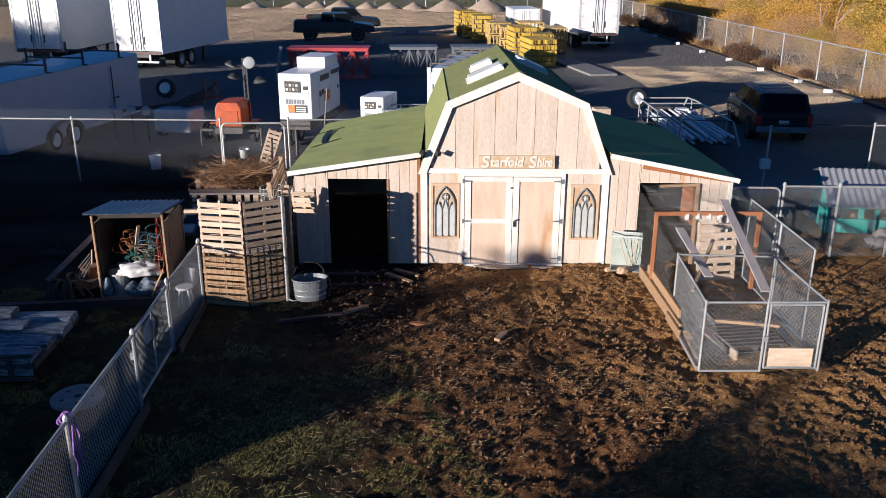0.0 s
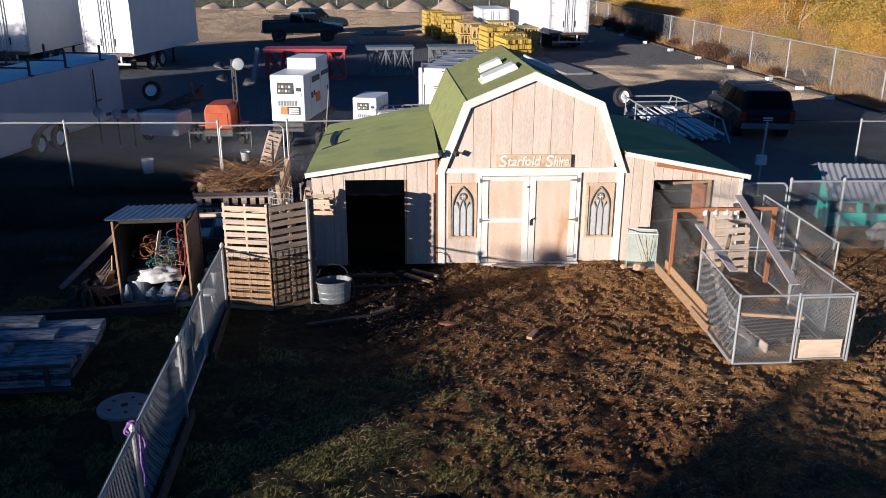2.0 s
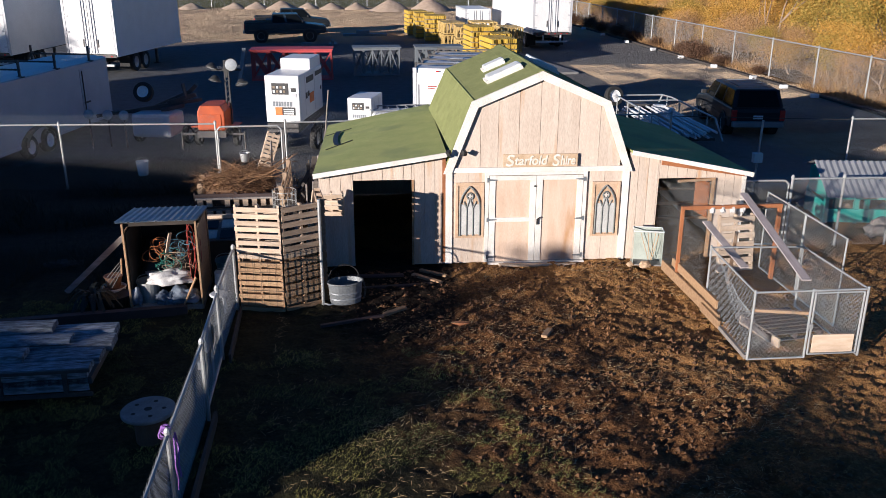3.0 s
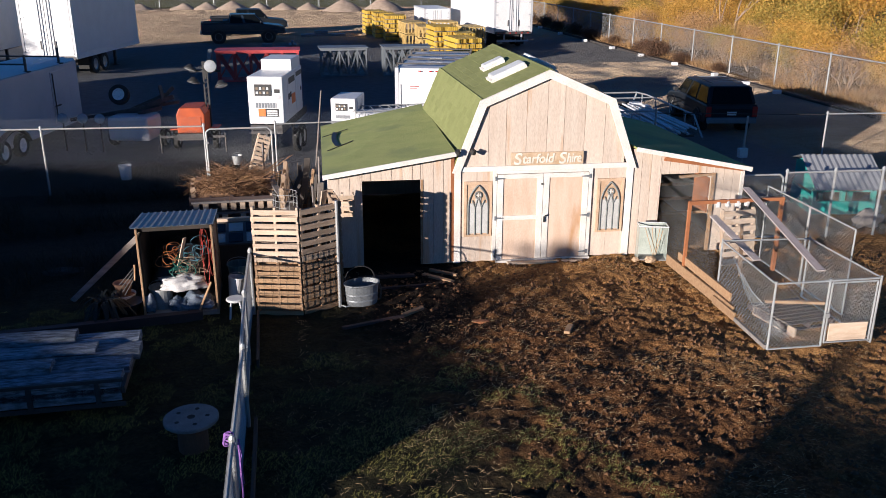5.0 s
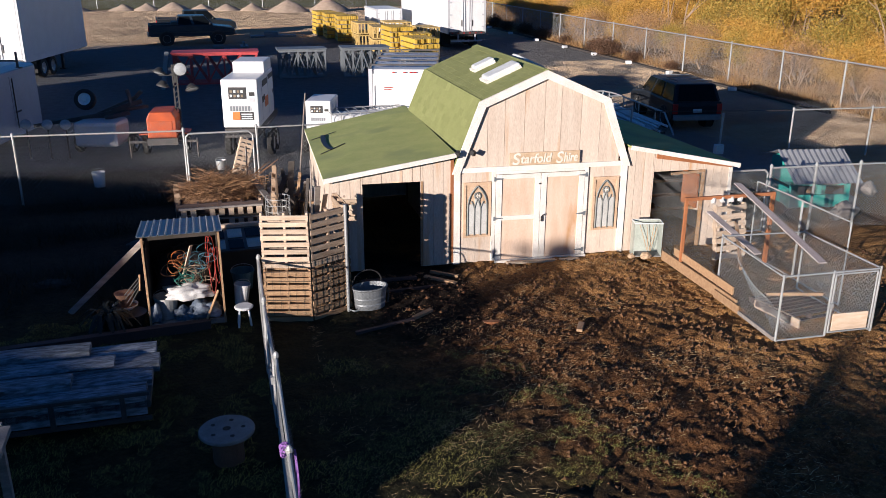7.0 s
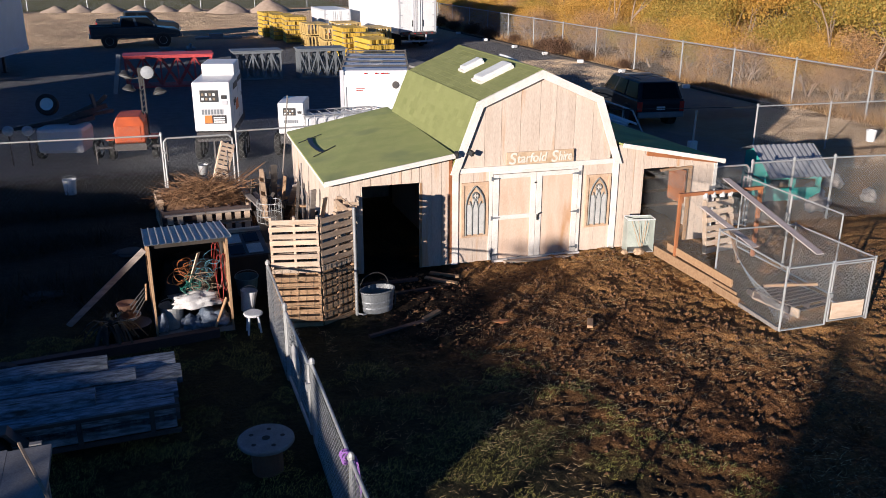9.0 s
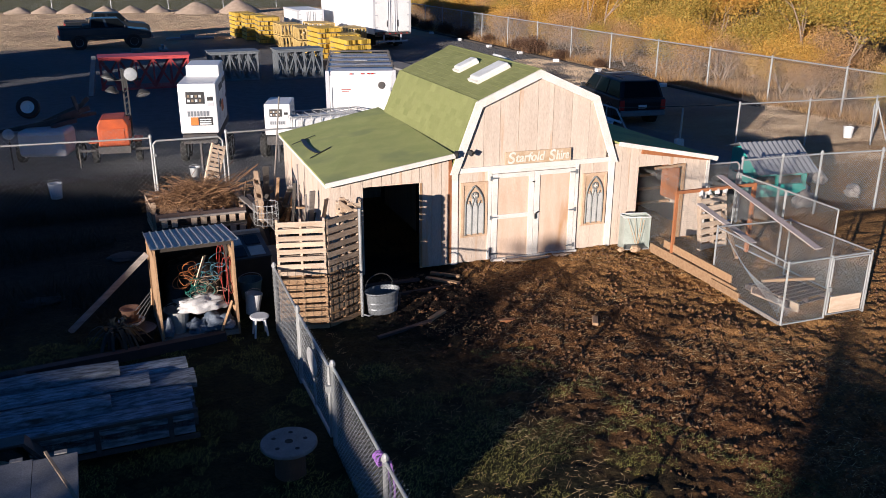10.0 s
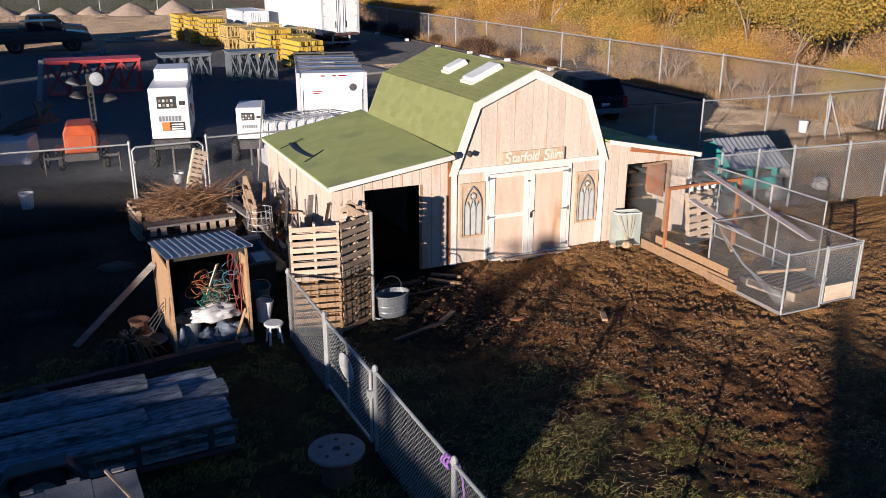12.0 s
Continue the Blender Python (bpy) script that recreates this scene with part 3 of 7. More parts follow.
def gothic_window(cx, z0, z1, w):
    """Framed panel with a pointed arch, three lancets and tracery."""
    f = bpart("window_panel", Geo().span(cx - w / 2, cx + w / 2, -0.03, -0.005, z0, z1), "arch_wood", barn, "wooden panel with gothic arched tracery")
    for a in (Geo().span(cx - w / 2, cx - w / 2 + 0.05, -0.05, -0.031, z0, z1), Geo().span(cx + w / 2 - 0.05, cx + w / 2, -0.05, -0.031, z0, z1),
              Geo().span(cx - w / 2 + 0.05, cx + w / 2 - 0.05, -0.05, -0.031, z0, z0 + 0.04), Geo().span(cx - w / 2 + 0.05, cx + w / 2 - 0.05, -0.05, -0.031, z1 - 0.05, z1)):
        bpart("frame", a, "arch_wood", f)
    hw, base, spring, tip = w / 2 - 0.085, z0 + 0.05, z1 - 0.50, z1 - 0.07
    rad = (hw * hw + (tip - spring) ** 2) / (2 * hw)      # two arcs that meet in a point

    def side(s, k):
        top_a = math.asin((tip - spring) / rad)
        t = top_a * k / 8
        return (cx + s * (hw - rad + rad * math.cos(t)), spring + rad * math.sin(t))

    out = [(cx - hw, base), (cx + hw, base)] + [side(1, k) for k in range(9)] + [side(-1, k) for k in range(7, -1, -1)]
    bpart("back_pane", Geo().prism([(x, -0.032, z) for x, z in out], (0, -0.006, 0)), "arch_wood", f)
    for i in range(3):
        x = cx + (i - 1) * hw * 0.66
        bpart("pane", Geo().span(x - hw * 0.28, x + hw * 0.28, -0.05, -0.039, base + 0.02, spring + (0.16 if i == 1 else 0.06)), "grey_pane", f)
    tr = Geo()
    edge = [(cx - hw, -0.055, base)] + [(side(-1, k)[0], -0.055, side(-1, k)[1]) for k in range(9)]
    tr.path(edge, 0.018, 5)
    tr.path([(2 * cx - x, y, z) for x, y, z in edge], 0.018, 5)
    for s in (-1, 1):
        tr.path([(cx + s * hw * 0.32, -0.055, base), (cx + s * hw * 0.32, -0.055, spring - 0.02), (cx + s * hw * 0.05, -0.055, spring + 0.16)], 0.014, 5)
        tr.path([(cx + s * hw * 0.32, -0.055, spring - 0.02), (cx + s * hw * 0.62, -0.055, spring + 0.12)], 0.014, 5)
    ring = [(cx + 0.065 * math.cos(a * math.pi / 5), -0.055, tip - 0.20 + 0.065 * math.sin(a * math.pi / 5)) for a in range(11)]
    tr.path(ring, 0.016, 5)
    bpart("tracery", tr, "tracery", f)
    cross = Geo().span(cx - 0.045, cx + 0.045, -0.058, -0.05, tip - 0.212, tip - 0.188).span(cx - 0.012, cx + 0.012, -0.058, -0.05, tip - 0.245, tip - 0.155)
    bpart("cross", cross, "white_trim", f)


gothic_window(-1.38, 0.56, 1.70, 0.57)
gothic_window(1.40, 0.54, 1.68, 0.57)

# sign board with its lettering
sign = bpart("sign_board", Geo().span(-0.73, 0.76, -0.075, -0.048, 2.015, 2.27), "sign_board", barn, "weathered sign board with white painted letters")
for word, x, wd, size in (("S", -0.69, 0.17, 0.36), ("tarfold", -0.51, 0.66, 0.29), ("S", 0.24, 0.16, 0.36), ("hire", 0.41, 0.30, 0.29)):
    cu = bpy.data.curves.new("letters", "FONT")
    cu.body, cu.size, cu.extrude, cu.offset, cu.shear = word, size, 0.003, 0.006, 0.16
    cu.materials.append(M["sign_paint"])
    tmp = bpy.data.objects.new("letters", cu)
    me = bpy.data.meshes.new_from_object(tmp)
    bpy.data.objects.remove(tmp)
    wide = max(v.co.x for v in me.vertices) - min(v.co.x for v in me.vertices)
    ob = part("lettering", me, None, sign)
    ob.matrix_local = Matrix.Translation((x, -0.082, (2.035 if word == "S" else 2.055) + TILT_X * x)) @ pose(0, 0, 0, 90) @ Matrix.Diagonal((wd / wide, 0.90, 1, 1))
# two floodlights under the left rake
for x, s in ((-1.83, -1), (-1.52, 1)):
    fl = Geo().box((x, -0.17, 2.33), (0.075, 0.09, 0.09), Euler((0.4, 0, 0.5 * s)).to_matrix())
    fl.tube((x, -0.12, 2.33), (-1.66, 0.0, 2.28), 0.012)
    bpart("floodlight", fl, "iron", barn, "small black floodlight")


def shingles(parent, x0, z0, x1, z1, y0, y1, rows, each):
    """Overlapping shingles from the lower edge (x0, z0) to the upper edge (x1, z1)."""
    d = Vector((x1 - x0, 0, z1 - z0))
    n = Vector((-d.z, 0, d.x)).normalized()
    if n.z < 0:
        n = -n
    run = d.length / rows
    d.normalize()
    rng = random.Random(7)
    share, stuff = {}, Geo()
    for r in range(rows):
        y = y0 - (0.15 if r % 2 else 0.0)
        while y < y1 - 0.02:
            a, b = max(y, y0), min(y + 0.30, y1)
            y += 0.30
            key = round(b - a, 3)
            if key not in share:
                u = Vector((0, 1, 0))
                g = Geo()
                pts = [d * 0 + n * 0.007, u * (key - 0.006) + n * 0.007, u * (key - 0.008) + d * run * 1.25 + n * 0.002, d * run * 1.25 + n * 0.002]
                g.add([p for p in pts] + [p - n * 0.008 for p in pts], [(0, 1, 2, 3), (7, 6, 5, 4), (0, 4, 5, 1), (1, 5, 6, 2), (2, 6, 7, 3), (3, 7, 4, 0)])
                share[key] = g
            base = Vector((x0, 0, z0)) + d * run * r + Vector((0, a, 0)) + n * rng.uniform(0, 0.0025)
            base.z += TILT_X * base.x
            base.x += SKEW * base.y
            if each:
                if not isinstance(share[key], bpy.types.Mesh):
                    share[key] = share[key].mesh("shingle", M["shingle"])
                part("shingle", share[key], None, parent, m=Matrix.Translation(base))
            else:
                stuff.add([Vector(p) + base for p in share[key].v], share[key].f)
    if not each:
        part("shingles", stuff, "shingle", parent, kind="stuff")


Y0, Y1 = -0.02, DEEP + 0.06
for s in (-1, 1):
    ex, ez, kx, kz = s * (HALF + 0.07), EAVE - 0.02, s * (BREAK + 0.02), KNEE + 0.03
    lowr = bpart("roof_steep", Geo().prism([(ex, Y0, ez), (kx, Y0, kz), (kx - s * 0.03, Y0, kz - 0.03), (ex - s * 0.05, Y0, ez)], (0, Y1 - Y0, 0)), "shingle", barn, "green asphalt shingles")
    upr = bpart("roof_upper", Geo().prism([(kx, Y0, kz), (0, Y0, RIDGE + 0.03), (0, Y0, RIDGE - 0.02), (kx - s * 0.02, Y0, kz - 0.04)], (0, Y1 - Y0, 0)), "shingle", barn, "green asphalt shingles")
    shingles(lowr, ex, ez, kx, kz, Y0, Y1, 10, s < 0)
    shingles(upr, kx, kz, 0, RIDGE + 0.03, Y0, Y1, 10, s < 0)
    # skylight domes on the upper slope
    for y, w, l in ((1.22, 0.52, 0.80), (2.5, 0.36, 0.52)) if s < 0 else ((2.6, 0.5, 0.75),):
        cx = s * 0.55
        cz = roof_line(cx) + 0.07
        R = Matrix.Rotation(-s * -math.atan2(RIDGE - KNEE, BREAK), 3, "Y")
        curb = bpart("skylight", Geo().box((cx, y, cz - 0.02), (l, w, 0.10), R), "white_trim", barn, "white domed roof skylight")
        dome = Geo().box((cx, y, cz + 0.05), (l * 0.94, w * 0.94, 0.09), R)
        bpart("dome", dome, "skylight", curb, bevel=0.04)
bpart("ridge_cap", Geo().prism([(-0.14, Y0, RIDGE - 0.005), (0, Y0, RIDGE + 0.055), (0.14, Y0, RIDGE - 0.005), (0, Y0, RIDGE + 0.03)], (0, Y1 - Y0, 0)), "shingle")


# lean-tos
def lean_to(name, label, s, xo, z_in, z_out, door, y_front=0.0, deep=5.45, skew=0.04, sink=0.022):
    DEEP = deep

    def settle(geo):
        """The outer edge drops a little towards the back, and the shed is not square."""
        out = []
        for x, y, z in geo.v:
            k = max(0.0, (abs(x) - HALF) / (abs(xo) - HALF)) if z > 1.2 else 0.0
            out.append((x + skew * y, y, z + TILT_X * x - sink * y * k))
        geo.v = out
        return geo

    ob = thing(name, label, "shed", BARN)
    xi = s * (HALF + 0.005)
    zr = lambda x: z_in + (z_out - z_in) * (abs(x) - HALF) / (abs(xo) - HALF)

    def lp(nm, g, mt, parent=None, lab="", bevel=0.0):
        return part(nm, settle(g), mt, parent or ob, lab, bevel)

    lo, hi = sorted((xi, xo))
    d0, d1, dz = door
    front = lp("front_wall", Geo().span(lo + 0.02, d0, y_front + 0.022, y_front + 0.05, 0, zr(xo) - 0.12).span(d1, hi - 0.02, y_front + 0.022, y_front + 0.05, 0, zr(xo) - 0.12).span(d0, d1, y_front + 0.022, y_front + 0.05, dz, zr(xo) - 0.12), "siding")
    x = lo
    rng = random.Random(3)
    while x < hi - 0.01:
        b = min(x + 0.205, hi)
        for a, c in ((x, b),):
            segs = []
            if c <= d0 + 0.001 or a >= d1 - 0.001:
                segs.append((a, c, 0.02))
            else:
                if a < d0:
                    segs.append((a, d0, 0.02))
                if c > d1:
                    segs.append((d1, c, 0.02))
                segs.append((max(a, d0), min(c, d1), dz))
            for p, q, zb in segs:
                if q - p > 0.02:
                    lp("board", Geo().prism([(p + 0.004, y_front, zb), (q - 0.004, y_front, zb), (q - 0.004, y_front, zr(q) - 0.06), (p + 0.004, y_front, zr(p) - 0.06)], (0, 0.02, 0)), "siding", front)
        x = b
    # outer side wall
    sw = lp("side_wall", Geo().span(min(xo - s * 0.06, xo - s * 0.03), max(xo - s * 0.06, xo - s * 0.03), 0.05, DEEP - 0.05, 0, zr(xo) - 0.1), "siding")
    y = 0.0
    while y < DEEP - 0.02:
        e = min(y + 0.41, DEEP)
        lp("board", Geo().span(min(xo, xo - s * 0.025), max(xo, xo - s * 0.025), y + 0.004, e - 0.004, 0.02, zr(xo) - 0.06), "siding", sw)
        y = e
    lp("back_wall", Geo().span(lo + 0.02, hi - 0.03, DEEP - 0.05, DEEP, 0, zr(xo) - 0.05), "siding")
    # wall seen through the doorway, near-black to give the inside its shade
    lp("inner_wall", Geo().span(min(xi, xi + s * 0.02), max(xi, xi + s * 0.02), 0.06, DEEP - 0.06, 0, 2.0), "inside_shade")
    over = xo + s * 0.10
    slab = [(xi, -0.16, zr(xi) - 0.04), (over, -0.16, zr(over) - 0.04), (over, -0.16, zr(over)), (xi, -0.16, zr(xi))]
    rf = lp("roof", Geo().prism(slab, (0, DEEP + 0.22, 0)), "roll_roof", None, "faded green rolled roofing")
    lp("fascia", Geo().beam((xi, -0.18, zr(xi) - 0.03), (over, -0.18, zr(over) - 0.03), 0.03, 0.09), "white_trim")
    lp("drip_edge", Geo().span(min(over, over - s * 0.02), max(over, over - s * 0.02), -0.16, DEEP + 0.05, zr(over) - 0.09, zr(over) - 0.03), "white_trim")
    if s > 0:
        lp("corner_post", Geo().span(xo - 0.05, xo + 0.03, -0.02, 0.04, 0, zr(xo) - 0.08), "white_trim")
    return ob, lp


lean_l, lpl = lean_to("lean_to_shed", "tan board lean-to shed with green roof and an open dark doorway", -1, -4.33, 2.33, 1.95, (-3.68, -2.53, 1.77))
lean_r, lpr = lean_to("lean_to_coop", "tan board lean-to coop with dark green roof and screened opening", 1, 4.33, 2.33, 1.86, (2.50, 3.66, 1.72))
# rusty door leaf folded open against the left jamb of the dark doorway
lpl("jamb", Geo().span(-2.53, -2.49, -0.015, -0.003, 0.02, 1.77), "raw_wood")
lpl("jamb", Geo().span(-1.93, -1.865, -0.03, -0.003, 0.05, 2.25), "orange_wood")
# timber over the screened opening, hanging door, door post
lpr("header", Geo().beam((2.52, -0.045, 2.06), (4.30, -0.045, 1.79), 0.05, 0.085), "orange_wood")
lpr("jamb", Geo().span(3.62, 3.69, -0.05, -0.004, 0.02, 1.72), "raw_wood")
lpr("hanging_door", Geo().box((3.58, 0.34, 1.22), (0.03, 0.56, 0.75), Euler((0, 0, 0.12)).to_matrix()), "orange_wood")
lpr("perch", Geo().beam((2.9, -0.02, 1.66), (3.62, -0.02, 1.69), 0.05, 0.05), "raw_wood")
for i in range(5):
    lpr("inner_slat", Geo().beam((2.1, 1.2 + 0.3 * i, 0.5 + 0.25 * i), (4.2, 1.2 + 0.3 * i, 0.5 + 0.25 * i), 0.05, 0.06), "raw_wood")


# ---------------------------------------------------------------- the lot: vehicles and trailers
def box_trailer(name, label, m, w, l, z0, z1, rear_doors=True, axles=2, wheel_y=None, wheel_r=0.5, cat="semi trailer", wall="white_metal", group=""):
    """Van body with ribs, rear doors, underframe, wheels. Rear face at y=0, front at y=l."""
    ob = thing(name, label, cat, m, group)
    part("body", Geo().span(-w / 2, w / 2, 0.03, l, z0, z1), wall, ob, bevel=0.03)
    for s in (-1, 1):
        part("side_rail", Geo().span(min(s * w / 2, s * (w / 2 + 0.02)), max(s * w / 2, s * (w / 2 + 0.02)), 0, l, z0 - 0.14, z0 + 0.10), wall, ob)
        part("top_rail", Geo().span(min(s * w / 2, s * (w / 2 + 0.02)), max(s * w / 2, s * (w / 2 + 0.02)), 0, l, z1 - 0.12, z1 + 0.02), "grey_metal", ob)
        part("corner_post", Geo().span(s * w / 2 - 0.06, s * w / 2 + 0.06, -0.03, 0.05, z0 - 0.1, z1 + 0.02), "grey_metal", ob)
    if rear_doors:
        for s in (-1, 1):
            d = part("rear_door", Geo().span(min(s * 0.02, s * (w / 2 - 0.08)), max(s * 0.02, s * (w / 2 - 0.08)), -0.02, 0.03, z0 + 0.06, z1 - 0.08), wall, ob, bevel=0.008)
            for x in (0.16, 0.30):
                part("lock_rod", Geo().tube((s * x, -0.05, z0), (s * x, -0.05, z1 - 0.1), 0.02), "grey_metal", d)
            for k in range(4):
                z = z0 + 0.3 + k * (z1 - z0 - 0.6) / 3
                part("hinge", Geo().span(min(s * (w / 2 - 0.22), s * (w / 2 - 0.04)), max(s * (w / 2 - 0.22), s * (w / 2 - 0.04)), -0.045, -0.021, z - 0.04, z + 0.04), "grey_metal", d)
            part("handle", Geo().span(min(s * 0.34, s * 0.40), max(s * 0.34, s * 0.40), -0.06, -0.021, z0 + 0.35, z0 + 0.75), "steel_dark", d)
    part("bumper", Geo().span(-w / 2, w / 2, -0.06, 0.06, z0 - 0.16, z0 - 0.02), "steel_dark", ob)
    for i in range(6):
        part("marker_light", Geo().span(-w / 2 + 0.2 + i * (w - 0.5) / 5, -w / 2 + 0.3 + i * (w - 0.5) / 5, -0.075, -0.061, z0 - 0.12, z0 - 0.06), "red_lens", ob)
    guard = Geo().span(-w / 2 + 0.2, w / 2 - 0.2, -0.04, 0.04, 0.5, 0.6)
    for x in (-0.6, 0.6):
        guard.span(x - 0.05, x + 0.05, -0.03, 0.03, 0.6, z0 - 0.1)
    part("rear_guard", guard, "grey_metal", ob)
    part("underframe", Geo().span(-0.5, 0.5, 0.2, l - 0.3, z0 - 0.35, z0 - 0.1), "steel_dark", ob)
    for k in range(axles):
        y = (wheel_y or 1.6) + k * wheel_r * 2.3
        part("axle", Geo().tube((-w / 2 + 0.3, y, wheel_r), (w / 2 - 0.3, y, wheel_r), 0.07), "steel_dark", ob)
        for s in (-1, 1):
            wheel(ob, (s * (w / 2 - 0.16), y, wheel_r), wheel_r, 0.28, (s, 0, 0))
    for s in (-1, 1):
        part("landing_leg", Geo().span(s * 0.8 - 0.06, s * 0.8 + 0.06, l - 2.6, l - 2.45, 0.03, z0 - 0.05).span(s * 0.8 - 0.15, s * 0.8 + 0.15, l - 2.65, l - 2.4, 0.0, 0.04), "steel_dark", ob)
        part("mud_flap", Geo().span(s * (w / 2 - 0.3) - 0.28, s * (w / 2 - 0.3) + 0.28, (wheel_y or 1.6) - 0.85, (wheel_y or 1.6) - 0.83, 0.2, z0 - 0.1), "rubber", ob)
    return ob


semi_label = "white box semi trailer with closed rear doors"
box_trailer("semi_trailer", semi_label, pose(-14.08, 46.0, 0, 0, 0, -13), 2.58, 8.3, 1.1, 4.1, wheel_y=2.2, group="semi trailers")
box_trailer("semi_trailer", semi_label, pose(-19.7, 47.2, 0, 0, 0, -9), 2.58, 8.3, 1.1, 4.1, wheel_y=2.2, group="semi trailers")
box_trailer("semi_trailer", "white box semi trailer parked beside stacked yellow lumber", pose(12.45, 56.0, 0, 0, 0, 3.5), 2.55, 11.3, 1.15, 4.1, wheel_y=2.2, group="semi trailers")
white_box = box_trailer("cargo_trailer", "small white box trailer behind the yellow lumber", pose(8.76, 63.6, 0, 0, 0, 1), 1.85, 4.6, 0.6, 2.2, axles=1, wheel_r=0.35, cat="trailer")

# cargo trailer behind the barn, with a roof rack
ct = box_trailer("cargo_trailer", "white enclosed cargo trailer with black roof rack bars", pose(1.72, 27.25, 0, 0, 0, -16), 2.1, 5.0, 0.55, 2.5, rear_doors=False, axles=2, wheel_y=2.0, wheel_r=0.34, cat="trailer")
part("ramp_door", Geo().span(-0.98, 0.98, -0.02, 0.03, 0.62, 2.36), "white_metal", ct, bevel=0.01)
for s in (-1, 1):
    part("door_bar", Geo().tube((s * 0.93, -0.045, 1.2), (s * 0.93, -0.045, 2.0), 0.018), "grey_metal", ct)
    part("tail_light", Geo().span(s * 0.97 - 0.05, s * 0.97 + 0.05, -0.05, -0.021, 0.75, 0.95), "red_lens", ct)
    part("latch", Geo().span(s * 0.68 - 0.12, s * 0.68 + 0.12, -0.05, -0.021, 0.78, 0.82), "steel_dark", ct)
for x in (-0.35, 0.0, 0.2, 0.33):
    part("marker_light", Geo().span(x, x + 0.09, -0.045, -0.031, 2.40, 2.44), "red_lens", ct)
part("round_badge", Geo().tube((0.66, -0.032, 2.05), (0.66, -0.021, 2.05), 0.12, 14), "steel_dark", ct)
part("decal", Geo().span(-0.62, -0.32, -0.026, -0.0205, 1.92, 1.95).span(-0.62, -0.38, -0.026, -0.0205, 1.86, 1.89), "cord_red", ct)
for y in (0.25, 1.5, 2.7, 3.9, 4.8):
    bar = Geo().beam((-1.08, y, 2.62), (1.08, y, 2.62), 0.05, 0.05)
    for s in (-1, 1):
        bar.beam((s * 1.06, y, 2.45), (s * 1.06, y, 2.66), 0.05, 0.05)
    part("rack_bar", bar, "steel_dark", ct)
part("roof_vent", Geo().span(-0.2, 0.25, 2.0, 2.4, 2.5, 2.6), "skylight", ct, bevel=0.02)

# long enclosed trailer along the fence
et = thing("enclosed_trailer", "long grey-white enclosed trailer with black roof rack and tandem wheels", "trailer", pose(-12.78, 25.0, 0, 0, 0, -13))
part("body", Geo().span(-1.1, 1.1, 0, 7.7, 0.42, 2.42), "grey_metal", et, bevel=0.04)
part("front_nose", Geo().prism([(-1.1, 7.7, 0.42), (1.1, 7.7, 0.42), (0.75, 8.3, 0.42), (-0.75, 8.3, 0.42)], (0, 0, 2.0)), "grey_metal", et, bevel=0.03)
part("roof", Geo().prism([(-1.1, 0.05, 2.43), (1.1, 0.05, 2.43), (0.7, 0.05, 2.52), (-0.7, 0.05, 2.52)], (0, 7.6, 0)), "white_metal", et)
part("skirt", Geo().span(-1.12, 1.12, 0.02, 7.7, 0.36, 0.44), "grey_metal", et)
part("side_door", Geo().span(1.101, 1.125, 5.7, 6.9, 0.55, 2.25), "grey_metal", et, bevel=0.01)
part("door_bar", Geo().tube((1.15, 5.8, 0.6), (1.15, 5.8, 2.2), 0.02), "steel_dark", et)
part("door_latch", Geo().span(1.13, 1.16, 5.75, 6.15, 1.1, 1.15), "steel_dark", et)
for y in (2.4, 4.4, 6.6):
    rack = Geo().beam((-1.05, y, 2.66), (1.08, y, 2.66), 0.05, 0.05)
    for s in (-1, 1):
        rack.beam((s * 1.04, y, 2.4), (s * 1.04, y, 2.95), 0.06, 0.06)
        rack.span(s * 1.04 - 0.13, s * 1.04 + 0.13, y - 0.06, y + 0.06, 2.42, 2.46)
    part("rack_bar", rack, "steel_dark", et)
fender = Geo()
for k in range(10):
    a0, a1 = math.pi * k / 10, math.pi * (k + 1) / 10
    fender.beam((1.2, 2.75 - 0.85 * math.cos(a0), 0.40 + 0.5 * math.sin(a0)), (1.2, 2.75 - 0.85 * math.cos(a1), 0.40 + 0.5 * math.sin(a1)), 0.24, 0.02, up=(0, math.cos(a0), 0.6))
part("fender", fender, "steel_dark", et)
for y in (2.17, 3.22):
    for s in (-1, 1):
        wheel(et, (s * 1.12, y, 0.36), 0.36, 0.22, (s, 0, 0), 0.62, "white_metal")
part("tongue", Geo().beam((-0.5, 8.2, 0.45), (0, 9.6, 0.45), 0.1, 0.12).beam((0.5, 8.2, 0.45), (0, 9.6, 0.45), 0.1, 0.12), "steel_dark", et)


